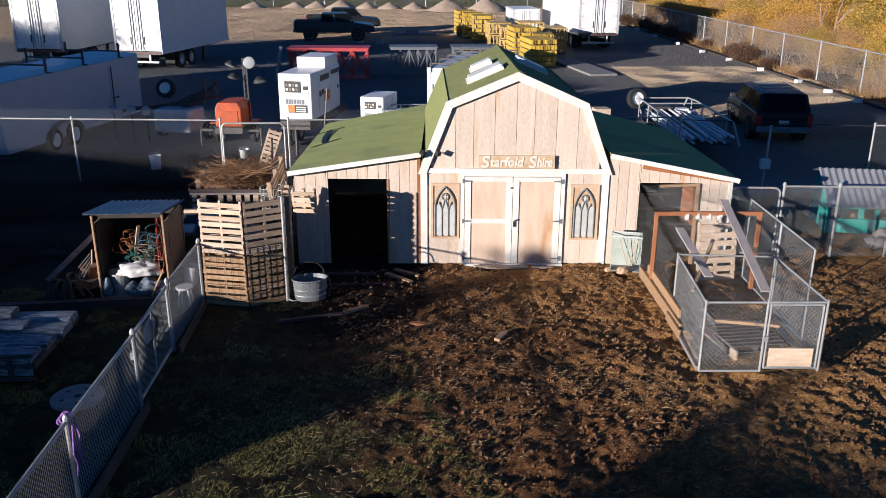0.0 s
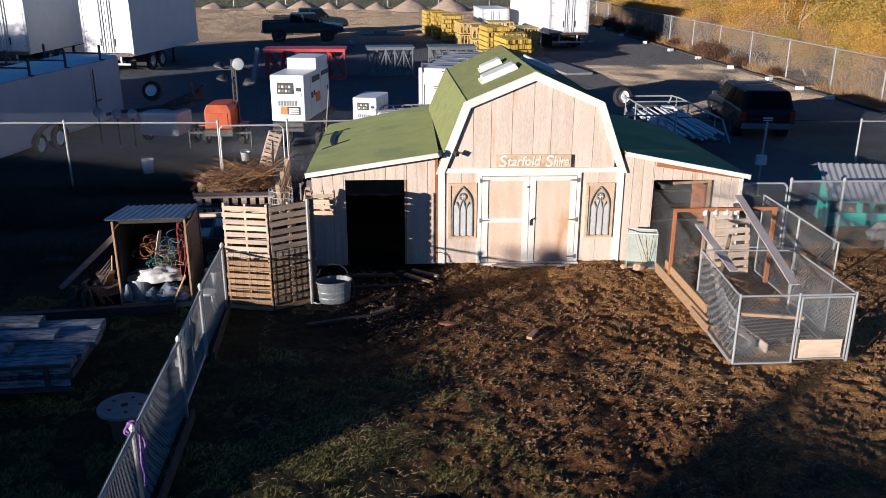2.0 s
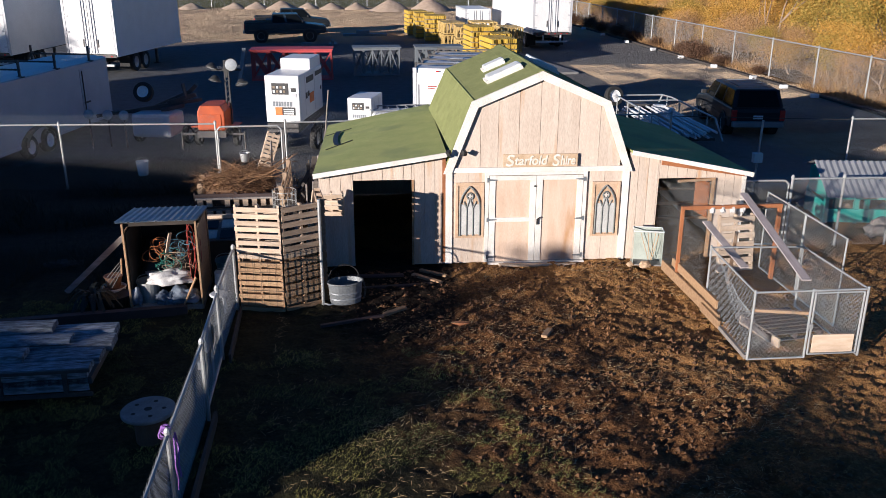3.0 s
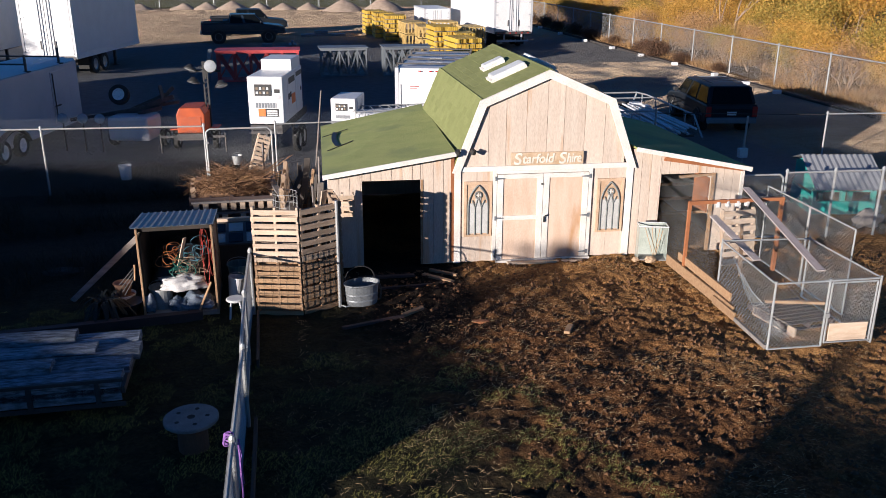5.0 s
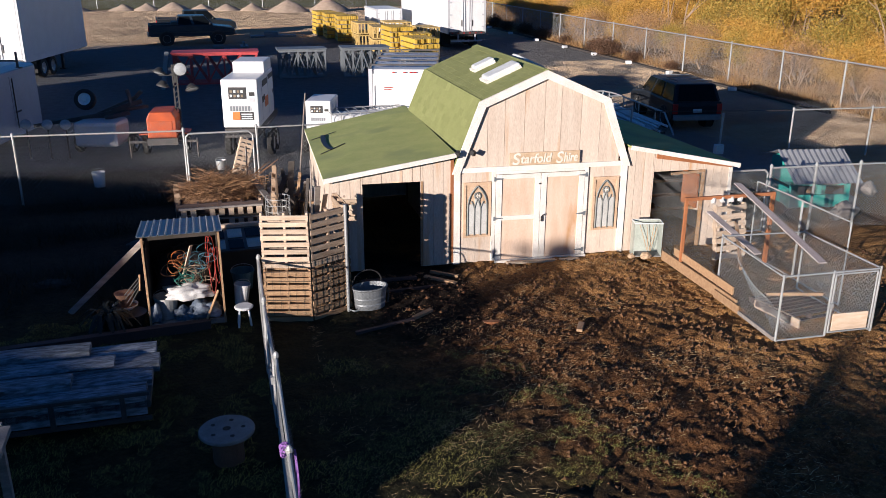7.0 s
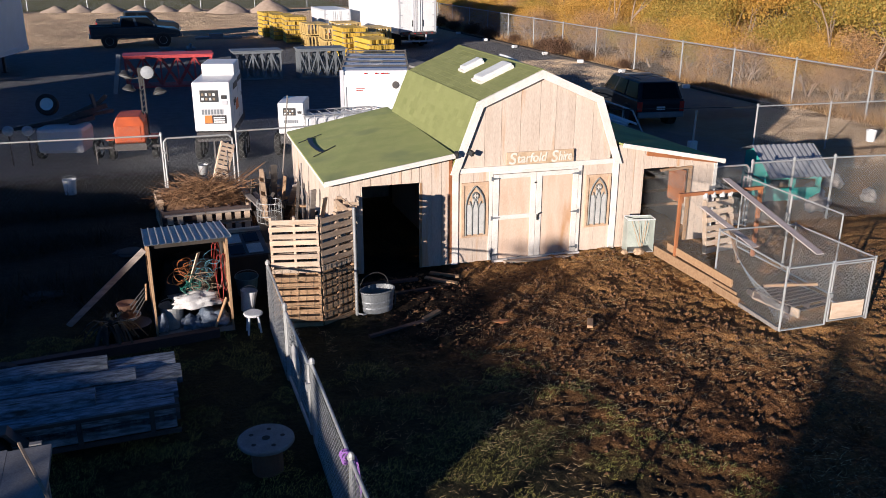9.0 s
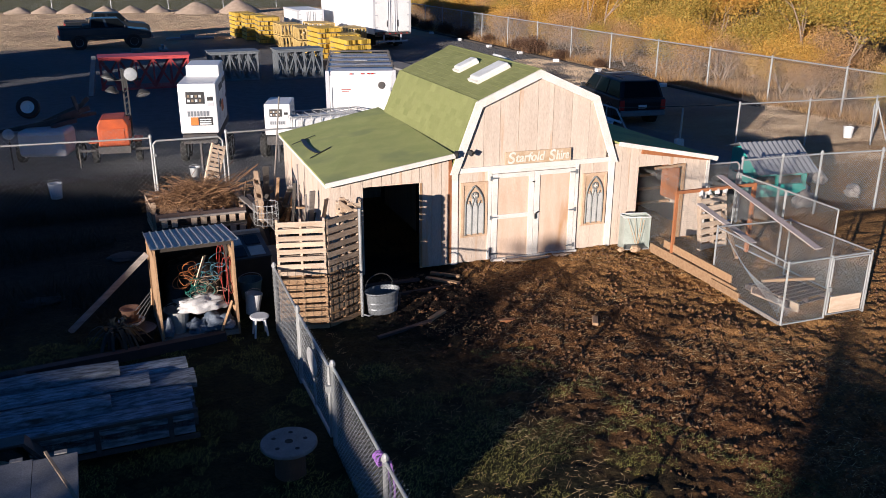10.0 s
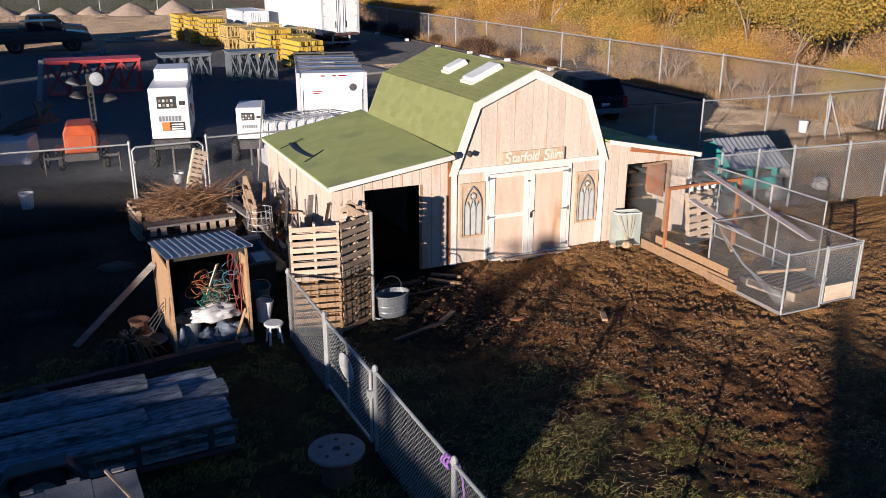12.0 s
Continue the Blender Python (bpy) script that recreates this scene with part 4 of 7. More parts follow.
# generators on their trailers
def generator(label, m, w, l, z0, z1, hump):
    ob = thing("generator", label, "generator", m, "generators")
    part("housing", Geo().span(-w / 2, w / 2, 0, l, z0, z1), "white_metal", ob, bevel=0.03)
    if hump:
        part("exhaust_box", Geo().span(-w / 2 + 0.08, w / 2 - 0.02, l * 0.52, l * 0.98, z1 - 0.01, z1 + 0.34), "white_metal", ob, bevel=0.03)
    h = z1 - z0
    cp = part("control_panel", Geo().span(-w * 0.30, w * 0.18, -0.02, 0.005, z0 + h * 0.60, z0 + h * 0.84), "black_plastic", ob, "dark control panel")
    for i in range(4):
        for j in range(2):
            part("gauge", Geo().span(-w * 0.26 + i * w * 0.10, -w * 0.20 + i * w * 0.10, -0.03, -0.021, z0 + h * (0.64 + 0.09 * j), z0 + h * (0.69 + 0.09 * j)), "cord_tan" if (i + j) % 2 else "white_plastic", cp)
    part("switch_box", Geo().span(w * 0.26, w * 0.40, -0.025, 0.005, z0 + h * 0.66, z0 + h * 0.74), "black_plastic", ob)
    part("nameplate", Geo().span(w * 0.26, w * 0.42, -0.012, 0.005, z0 + h * 0.54, z0 + h * 0.62), "grey_metal", ob)
    part("louvre", Geo().span(-w * 0.30, w * 0.30, -0.01, 0.005, z0 + h * 0.34, z0 + h * 0.46), "grey_metal", ob)
    for i in range(7):
        part("louvre_slat", Geo().span(-w * 0.28 + i * w * 0.082, -w * 0.23 + i * w * 0.082, -0.02, -0.011, z0 + h * 0.35, z0 + h * 0.45), "grey_steel", ob)
    if hump:
        d = part("decal", Geo().span(-w * 0.22, w * 0.36, -0.012, 0.005, z0 + h * 0.16, z0 + h * 0.33), "black_plastic", ob, "orange and black decal")
        part("decal_field", Geo().span(-w * 0.22, -w * 0.02, -0.018, -0.013, z0 + h * 0.17, z0 + h * 0.33), "sign_orange", d)
        for k in range(3):
            part("decal_bar", Geo().span(w * 0.02, w * 0.32, -0.018, -0.013, z0 + h * (0.27 - 0.045 * k), z0 + h * (0.295 - 0.045 * k)), "white_metal", d)
        part("side_strip", Geo().span(w / 2 - 0.005, w / 2 + 0.012, l * 0.30, l * 0.60, z1 - 0.34, z1 - 0.16).span(w / 2 - 0.005, w / 2 + 0.012, l * 0.68, l * 0.97, z1 - 0.26, z1 - 0.12), "black_plastic", ob)
        sd = part("side_decal", Geo().span(w / 2 - 0.005, w / 2 + 0.012, l * 0.42, l * 0.60, z0 + 0.42, z0 + 0.72), "sign_orange", ob)
        part("side_vent", Geo().span(w / 2 - 0.005, w / 2 + 0.014, l * 0.26, l * 0.32, z0 + 0.62, z0 + 0.8).span(w / 2 - 0.005, w / 2 + 0.014, l * 0.35, l * 0.40, z0 + 0.66, z0 + 0.82), "black_plastic", ob)
        part("fuel_door", Geo().tube((w / 2 - 0.01, l * 0.92, z0 + 0.7), (w / 2 + 0.012, l * 0.92, z0 + 0.7), 0.07, 12), "black_plastic", ob)
    part("door_seam", Geo().span(w / 2 - 0.004, w / 2 + 0.006, l * 0.24, l * 0.25, z0 + 0.1, z1 - 0.1), "grey_metal", ob)
    part("door_seam", Geo().span(w / 2 - 0.004, w / 2 + 0.006, l * 0.64, l * 0.65, z0 + 0.1, z1 - 0.1), "grey_metal", ob)
    part("chassis", Geo().span(-w / 2 + 0.05, w / 2 - 0.05, -0.1, l + 0.9, z0 - 0.28, z0 - 0.02), "steel_dark", ob)
    for y in (l * 0.42, l * 0.66):
        for s in (-1, 1):
            wheel(ob, (s * (w / 2 + 0.12), y, 0.36), 0.36, 0.2, (s, 0, 0))
    for y in (-0.05, l + 0.8):
        part("jack", Geo().tube((0, y, 0), (0, y, z0), 0.05), "steel_dark", ob)
    return ob


generator("large white towable generator with orange and black decal", pose(-3.45, 26.2, 0, 0, 0, -13), 1.06, 2.9, 1.08, 2.5, True)
generator("small white towable generator with black control panel", pose(-1.12, 26.6, 0, 0, 0, -18), 0.78, 1.35, 0.78, 1.72, False)

# white tank in a tube cage beside it
tk = thing("caged_tank", "white plastic tank inside a galvanised tube cage", "tank", pose(0.4, 26.7, 0, 0, 0, 3))
part("tank", Geo().span(-1.15, 1.15, -0.45, 0.45, 0.65, 1.31), "white_plastic", tk, bevel=0.12)
part("pallet_base", Geo().span(-1.2, 1.2, -0.5, 0.5, 0.0, 0.64), "grey_metal", tk)
cage = Geo()
for z in (0.75, 1.02, 1.38):
    cage.path([(-1.2, -0.5, z), (1.2, -0.5, z), (1.2, 0.5, z), (-1.2, 0.5, z), (-1.2, -0.5, z)], 0.02)
for i in range(9):
    x = -1.2 + 0.3 * i
    cage.path([(x, -0.5, 0.64), (x, -0.5, 1.38), (x, 0.5, 1.38), (x, 0.5, 0.64)], 0.014)
part("cage", cage, "galv", tk)

# light tower
lt = thing("light_tower", "towable light tower with orange housing and four floodlights", "light tower", pose(-5.75, 27.9, 0, 0, 0, -6))
part("housing", Geo().prism([(-0.43, -0.45, 0.62), (0.43, -0.45, 0.62), (0.43, -0.45, 1.22), (0.33, -0.45, 1.42), (-0.33, -0.45, 1.42), (-0.43, -0.45, 1.22)], (0, 1.2, 0)), "orange_paint", lt, bevel=0.03)
part("hood_panel", Geo().span(-0.32, 0.32, -0.47, -0.449, 0.72, 1.15), "orange_paint", lt, bevel=0.01)
part("chassis", Geo().span(-0.45, 0.45, -0.5, 1.2, 0.42, 0.63), "steel_dark", lt)
for s in (-1, 1):
    wheel(lt, (s * 0.62, 0.3, 0.32), 0.32, 0.18, (s, 0, 0))
    part("fender", Geo().span(s * 0.62 - 0.12, s * 0.62 + 0.12, -0.1, 0.7, 0.67, 0.70), "orange_paint", lt)
part("outrigger", Geo().beam((-1.0, -0.3, 0.5), (1.0, -0.3, 0.5), 0.07, 0.07).tube((-1.0, -0.3, 0), (-1.0, -0.3, 0.6), 0.03).tube((1.0, -0.3, 0), (1.0, -0.3, 0.6), 0.03), "steel_dark", lt)
mast = Geo()
for s in (-1, 1):
    mast.beam((0.42 + s * 0.06, 0.35, 0.6), (0.42 + s * 0.06, 0.35, 2.75), 0.045, 0.045)
for k in range(9):
    mast.beam((0.36, 0.35, 1.2 + k * 0.17), (0.48, 0.35, 1.3 + k * 0.17), 0.03, 0.03)
mast.beam((-0.05, 0.35, 2.45), (0.9, 0.35, 2.45), 0.06, 0.06).beam((0.42, 0.35, 2.2), (0.42, 0.35, 2.75), 0.06, 0.06)
part("mast", mast, "iron", lt)
for x, y, z, ax in ((0.62, 0.18, 2.62, (0.1, -0.9, 0.2)), (-0.02, 0.3, 2.52, (-0.25, -0.3, -0.9)), (0.05, 0.28, 2.12, (-0.2, -0.2, -1)), (0.92, 0.2, 2.02, (0.2, -0.35, -0.8))):
    turn = Vector((0, 0, 1)).rotation_difference(Vector(ax)).to_matrix().to_4x4()
    lamp = part("lamp_bowl", Geo().lathe([(0.001, -0.16), (0.08, -0.15), (0.18, -0.03), (0.21, 0.02), (0.19, 0.03)], 18), "iron", lt, smooth=True, m=Matrix.Translation((x, y, z)) @ turn)
    part("lens", Geo().lathe([(0.195, 0.022), (0.13, 0.045), (0.001, 0.055)], 18), "clear_lens", lamp, smooth=True)

# small utility trailer tipped up with its spare wheel in the air
ut = thing("utility_trailer", "small dark trailer frame with raised spare wheel beside grey boxes", "trailer", pose(-7.7, 28.4, 0, 0, 0, -15))
part("box", Geo().span(-0.6, 0.75, -0.5, 0.6, 0.35, 1.12), "grey_metal", ut, bevel=0.12)
part("frame", Geo().beam((-1.9, -0.2, 0.95), (1.4, 0.6, 1.45), 0.1, 0.1).beam((-0.2, 0.3, 1.2), (1.1, 0.6, 1.75), 0.08, 0.08).beam((0.6, 0.55, 1.3), (1.2, 0.7, 1.9), 0.12, 0.12).beam((0.35, 0.3, 1.35), (1.25, 0.5, 1.62), 0.10, 0.14).beam((0.95, 0.4, 1.5), (0.8, 0.55, 1.95), 0.09, 0.09).beam((-1.6, 0.1, 1.0), (0.4, 0.4, 1.22), 0.16, 0.12).beam((0.2, 0.1, 1.15), (0.9, 0.3, 1.3), 0.2, 0.12), "steel_dark", ut)
wheel(ut, (-0.35, 0.1, 1.72), 0.32, 0.2, (0.1, -0.9, 0.35), 0.6, "white_metal")
for x in (-2.0, -1.35, -0.8):
    lb = part("work_light", Geo().lathe([(0.001, -0.1), (0.12, -0.08), (0.16, 0.04), (0.13, 0.06), (0.001, 0.07)], 14), "clear_lens", ut, smooth=True, m=Matrix.Translation((x, -0.5, 1.05)) @ pose(0, 0, 0, 70, 0, 20))
    part("stand", Geo().tube((x, -0.5, 0.0), (x, -0.5, 1.0), 0.025), "steel_dark", ut)
for s in (-1, 1):
    wheel(ut, (s * 0.85, 0.5, 0.3), 0.3, 0.18, (s, 0, 0))


# cars
def car(name, label, m, paint, length, width, roof_h, belt, prof_roof, wheel_r, pickup=False, lift=0.0):
    """Side profile pushed across the width, with tapered cabin, glass, lights, wheels. Rear at y=0, front at y=length."""
    ob = thing(name, label, "car" if not pickup else "truck", m)
    sill = 0.38 + lift
    hw = width / 2
    hood = belt - 0.06
    low = [(0.02, sill + 0.1), (0.0, belt - 0.15), (0.03, belt), (length * 0.70, belt), (length * 0.78, hood), (length - 0.18, hood - 0.12), (length, hood - 0.28), (length, sill + 0.12), (length - 0.12, sill), (0.12, sill)]
    body_ = Geo()
    n = len(low)
    ring = []
    for x, k in ((-hw, 0.06), (-hw * 0.97, 0.0), (hw * 0.97, 0.0), (hw, 0.06)):
        ring.append([(x, y + (k if y < length / 2 else -k), z - (k if z > belt - 0.2 else 0)) for y, z in low])
    pts = [p for r in ring for p in r]
    faces = [(a * n + i, a * n + (i + 1) % n, (a + 1) * n + (i + 1) % n, (a + 1) * n + i) for a in range(3) for i in range(n)]
    faces += [tuple(range(n)), tuple(reversed(range(3 * n, 4 * n)))]
    body_.add(pts, faces)
    part("body", body_, paint, ob, bevel=0.04)
    r0, r1, r2, r3 = prof_roof
    cab = Geo()
    tw, bw = hw * 0.80, hw * 0.95
    c = [(-bw, r0, belt - 0.02), (bw, r0, belt - 0.02), (bw, r3, belt - 0.02), (-bw, r3, belt - 0.02), (-tw, r1, roof_h), (tw, r1, roof_h), (tw, r2, roof_h), (-tw, r2, roof_h)]
    cab.add(c, [(3, 2, 1, 0), (4, 5, 6, 7), (0, 1, 5, 4), (1, 2, 6, 5), (2, 3, 7, 6), (3, 0, 4, 7)])
    part("cabin", cab, paint, ob, bevel=0.07)

    def glass(a, b, c_, d, f=0.13, off=0.012):
        """A pane set proud of the four corners' plane, inset by f."""
        p = [Vector(q) for q in (a, b, c_, d)]
        mid = sum(p, Vector()) / 4
        nrm = (p[1] - p[0]).cross(p[2] - p[0]).normalized()
        if nrm.dot(mid - Vector((0, length * 0.45, belt))) < 0:
            nrm = -nrm
        q = [mid + (v - mid) * (1 - f) + nrm * off for v in p]
        return part("window", Geo().prism(q, nrm * 0.006), "car_glass", ob)

    glass(c[0], c[1], c[5], c[4], 0.16)
    glass(c[3], c[2], c[6], c[7], 0.12)
    for s, (a, b, e, d) in ((1, (c[1], c[2], c[6], c[5])), (-1, (c[0], c[3], c[7], c[4]))):
        a, b, e, d = Vector(a), Vector(b), Vector(e), Vector(d)
        cuts = (0.0, 0.36, 0.68, 1.0) if not pickup else (0.0, 0.45, 1.0)
        for u0, u1 in zip(cuts, cuts[1:]):
            glass(a.lerp(b, u0), a.lerp(b, u1), d.lerp(e, u1), d.lerp(e, u0), 0.16)
        part("side_trim", Geo().span(min(s * hw, s * (hw + 0.015)), max(s * hw, s * (hw + 0.015)), 0.3, length - 0.3, sill + 0.22, sill + 0.30), "black_plastic", ob)
        part("mirror", Geo().box((s * (hw + 0.1), r3 - 0.25, belt + 0.08), (0.2, 0.1, 0.16)), "black_plastic", ob, bevel=0.03)
        part("tail_light", Geo().span(s * (hw - 0.1) - 0.09, s * (hw - 0.1) + 0.09, -0.02, 0.06, belt - 0.42, belt - 0.06), "red_lens", ob, bevel=0.01)
        part("headlight", Geo().span(s * (hw - 0.22) - 0.16, s * (hw - 0.22) + 0.16, length - 0.03, length + 0.02, hood - 0.40, hood - 0.26), "clear_lens", ob, bevel=0.01)
        for y in (length * 0.20, length * 0.80):
            arch = Geo()
            for k in range(9):
                a0, a1 = math.pi * k / 9, math.pi * (k + 1) / 9
                rr = wheel_r * 1.16
                arch.beam((s * (hw + 0.005), y - rr * math.cos(a0), wheel_r + rr * math.sin(a0)), (s * (hw + 0.005), y - rr * math.cos(a1), wheel_r + rr * math.sin(a1)), 0.05, 0.05, up=(1, 0, 0))
            part("wheel_arch", arch, "black_plastic", ob)
            part("wheel_well", Geo().tube((s * (hw - 0.3), y, wheel_r), (s * (hw + 0.003), y, wheel_r), wheel_r * 1.14, 18), "rubber", ob)
            wheel(ob, (s * (hw - 0.08), y, wheel_r), wheel_r, 0.24, (s, 0, 0))
    part("bumper", Geo().span(-hw + 0.04, hw - 0.04, -0.10, 0.06, sill + 0.02, sill + 0.22), "grey_steel", ob, "grey rear bumper", bevel=0.03)
    part("bumper", Geo().span(-hw + 0.04, hw - 0.04, length - 0.06, length + 0.1, sill + 0.02, sill + 0.24), "grey_steel", ob, bevel=0.03)
    part("grille", Geo().span(-0.42, 0.42, length - 0.03, length + 0.015, hood - 0.45, hood - 0.24), "black_plastic", ob)
    part("number_plate", Geo().span(-0.16, 0.16, -0.02, 0.0, belt - 0.36, belt - 0.24), "white_plastic", ob)
    return ob


suv = car("suv", "dark blue-black sport utility car parked in the gravel lot", pose(12.42, 27.2, 0, 0, 0, -9), "car_paint_dark", 4.75, 1.82, 1.64, 1.04, (0.05, 0.36, 2.95, 3.6), 0.37)
for s in (-1, 1):
    part("roof_rail", Geo().tube((s * 0.55, 0.7, 1.69), (s * 0.55, 2.7, 1.69), 0.018), "black_plastic", suv)
for y in (1.0, 1.7, 2.4):
    part("roof_bar", Geo().beam((-0.55, y, 1.695), (0.55, y, 1.695), 0.06, 0.025), "grey_steel", suv)
pk_label = "blue-grey lifted pickup truck with an open bed"
for lab, m, paint in ((pk_label, pose(-8.15, 63.9, 0.0, 0, 0, -87), "car_paint_blue"), ("black pickup truck parked behind another truck", pose(-7.9, 69.6, 0.0, 0, 0, -87), "car_paint_dark")):
    t = car("pickup_truck", lab, m, paint, 5.75, 1.95, 1.96, 1.34, (1.85, 2.02, 3.75, 4.35), 0.44, True, 0.22)
    tagged(t, group="pickup trucks")
    part("bed_floor", Geo().span(-0.78, 0.78, 0.12, 1.9, 1.345, 1.365), "rubber", t)
    for s in (-1, 1):
        part("bed_rail", Geo().span(s * 0.88 - 0.07, s * 0.88 + 0.07, 0.05, 2.0, 1.35, 1.42), "black_plastic", t)
    part("tailgate", Geo().span(-0.82, 0.82, -0.01, 0.08, 0.95, 1.41), paint, t, bevel=0.02)
    part("tool_box", Geo().span(-0.8, 0.8, 1.5, 1.95, 1.37, 1.55), "steel_dark", t, bevel=0.02)

# pipe trailer behind the barn
pt = thing("pipe_trailer", "low trailer with bent tube rails loaded with galvanised pipes", "trailer", pose(9.02, 27.3, 0, 0, 0, -1))
part("deck", Geo().span(-0.85, 0.85, -2.5, 2.4, 0.5, 0.58), "steel_dark", pt)
for s in (-1, 1):
    part("side_rail", Geo().path([(s * 0.92, -2.9, 0.55), (s * 0.92, -2.2, 1.15), (s * 0.92, 1.6, 1.2), (s * 0.92, 2.5, 1.15), (s * 0.7, 2.5, 0.6)], 0.03), "galv", pt)
    for y in (-1.6, -0.4, 0.8, 2.0):
        part("stanchion", Geo().tube((s * 0.92, y, 0.5), (s * 0.92, y, 1.19), 0.022), "galv", pt)
    wheel(pt, (s * 1.0, 0.2, 0.34), 0.34, 0.2, (s, 0, 0))
part("front_rail", Geo().path([(-0.92, 2.5, 1.15), (0.92, 2.5, 1.15)], 0.03), "galv", pt)
part("cross_rail", Geo().path([(-0.92, 1.0, 1.2), (0.92, 1.0, 1.2)], 0.025), "galv", pt)
wheel(pt, (-0.95, 2.35, 1.15), 0.36, 0.22, (0.25, -0.9, 0.2), 0.62, "white_metal")
rng = random.Random(11)
for i in range(24):
    x = -0.75 + 0.064 * i
    part("pipe", Geo().tube((x + rng.uniform(-0.1, 0.1), -2.7 + rng.uniform(-0.2, 0.3), 0.64 + 0.08 * (i % 3)), (x + rng.uniform(-0.15, 0.15), 1.7 + rng.uniform(-0.3, 0.4), 0.68 + 0.1 * (i % 3)), 0.04, 8), "white_plastic", pt)
part("tool_tray", Geo().span(-0.5, 0.5, 1.75, 2.3, 0.58, 0.95), "steel_dark", pt, bevel=0.02)
part("white_fittings", Geo().box((0.35, 1.2, 0.95), (0.4, 0.3, 0.12)).box((0.6, 0.8, 0.92), (0.3, 0.2, 0.1), Euler((0.2, 0.1, 0.5)).to_matrix()), "white_plastic", pt, bevel=0.02)
# stack with a cardboard box just past the roof
cb = thing("hand_truck", "dark hand cart with a tan cardboard box on top", "cart", pose(6.35, 27.2, 0, 0, 0, 5))
part("cart_frame", Geo().span(-0.5, 0.5, -0.35, 0.35, 0.1, 0.75), "steel_dark", cb, bevel=0.03)
part("carton", Geo().span(-0.3, 0.2, -0.25, 0.25, 0.76, 1.25), "pallet", cb, bevel=0.01)


# truss and lumber stacks
def truss_stack(label, m, mt, length, height_, n):
    """Stack of upright trusses, side by side: chords, posts, diagonals."""
    ob = thing("truss_stack", label, "truss", m, "truss stacks")
    for k in range(n):
        y = k * 0.20
        t = part("top_chord", Geo().beam((0, y, height_), (length, y, height_), 0.09, 0.11), mt, ob)
        part("bottom_chord", Geo().beam((0, y, 0.05), (length, y, 0.05), 0.09, 0.09), mt, t)
        cells = 5
        for i in range(cells + 1):
            x = 0.05 + i * (length - 0.1) / cells
            part("post", Geo().beam((x, y, 0.05), (x, y, height_), 0.06, 0.06), mt, t)
            if i < cells:
                x2 = 0.05 + (i + 1) * (length - 0.1) / cells
                za, zb = (0.08, height_ - 0.05) if (i + k) % 2 else (height_ - 0.05, 0.08)
                part("diagonal", Geo().beam((x, y, za), (x2, y, zb), 0.05, 0.05), mt, t)
    part("load_board", Geo().span(-0.05, length + 0.05, -0.1, n * 0.2, height_ + 0.06, height_ + 0.1), mt, ob)
    return ob


truss_stack("stack of red painted steel trusses standing in the lot", pose(-5.95, 43.4, 0, 0, 0, -2), "red_steel", 4.0, 1.42, 7)
truss_stack("stack of grey steel trusses standing in the lot", pose(-0.85, 44.6, 0, 0, 0, 1), "grey_steel", 2.4, 1.35, 6)
truss_stack("stack of grey steel trusses standing in the lot", pose(2.35, 44.2, 0, 0, 0, 1), "grey_steel", 2.4, 1.40, 6)
lf_ = thing("lift_frame", "leaning grey steel frame beside the red trusses", "frame", pose(-6.4, 42.0, 0, 0, 0, 10))
part("rail", Geo().beam((0, 0, 0), (0.35, 0.2, 1.7), 0.3, 0.08), "grey_steel", lf_)


def lumber_stack(label, m, w, d, layers, mt="yellow_wood"):
    """Bundles of yellow beams stacked in crossed layers."""
    ob = thing("lumber_stack", label, "lumber", m, "lumber stacks")
    z = 0.05
    rg = random.Random(int(w * 100 + layers))
    for k in range(layers):
        h = 0.30
        cnt = 11
        for i in range(cnt):
            x = -w / 2 + (i + 0.5) * w / cnt
            part("beam", Geo().span(x - w / cnt * 0.42, x + w / cnt * 0.42, -d / 2 + rg.uniform(-0.1, 0.1), d / 2 + rg.uniform(-0.1, 0.1), z + 0.07, z + h), mt, ob)
        for e in (-1, 1):
            part("spacer", Geo().span(-w / 2, w / 2, e * (d / 2 - 0.25) - 0.05, e * (d / 2 - 0.25) + 0.05, z - 0.02, z + 0.068), "grey_wood", ob)
        z += h
    return ob


def crate_stack(label, m, w, d, tiers):
    """Open-sided timber crates, one on another: decks, uprights and slanting braces."""
    ob = thing("crate_stack", label, "crates", m, "crate stacks")
    rg = random.Random(int(w * 100 + d * 10 + tiers))
    for k in range(tiers):
        z, h = 0.06 + k * 0.80, 0.74
        jx = rg.uniform(-0.08, 0.08)
        for zz in (z, z + h - 0.07):
            for i in range(6):
                x = jx - w / 2 + (i + 0.5) * w / 6
                part("deck_board", Geo().span(x - w * 0.075, x + w * 0.075, -d / 2, d / 2, zz, zz + 0.06), "crate_wood", ob)
        for s in (-1, 1):
            n = 6
            for i in range(n + 1):
                x = jx - w / 2 + 0.04 + i * (w - 0.08) / n
                part("upright", Geo().span(x - 0.035, x + 0.035, s * (d / 2 - 0.06) - 0.03, s * (d / 2 - 0.06) + 0.03, z + 0.06, z + h - 0.07), "crate_wood", ob)
            n = 8
            for i in range(n):
                y0, y1 = -d / 2 + 0.1 + i * (d - 0.2) / n, -d / 2 + 0.1 + (i + 1) * (d - 0.2) / n
                za, zb = (z + 0.06, z + h - 0.07) if i % 2 else (z + h - 0.07, z + 0.06)
                part("brace", Geo().beam((jx + s * (w / 2 - 0.04), y0, za), (jx + s * (w / 2 - 0.04), y1, zb), 0.05, 0.06, up=(1, 0, 0)), "crate_wood", ob)
    return ob


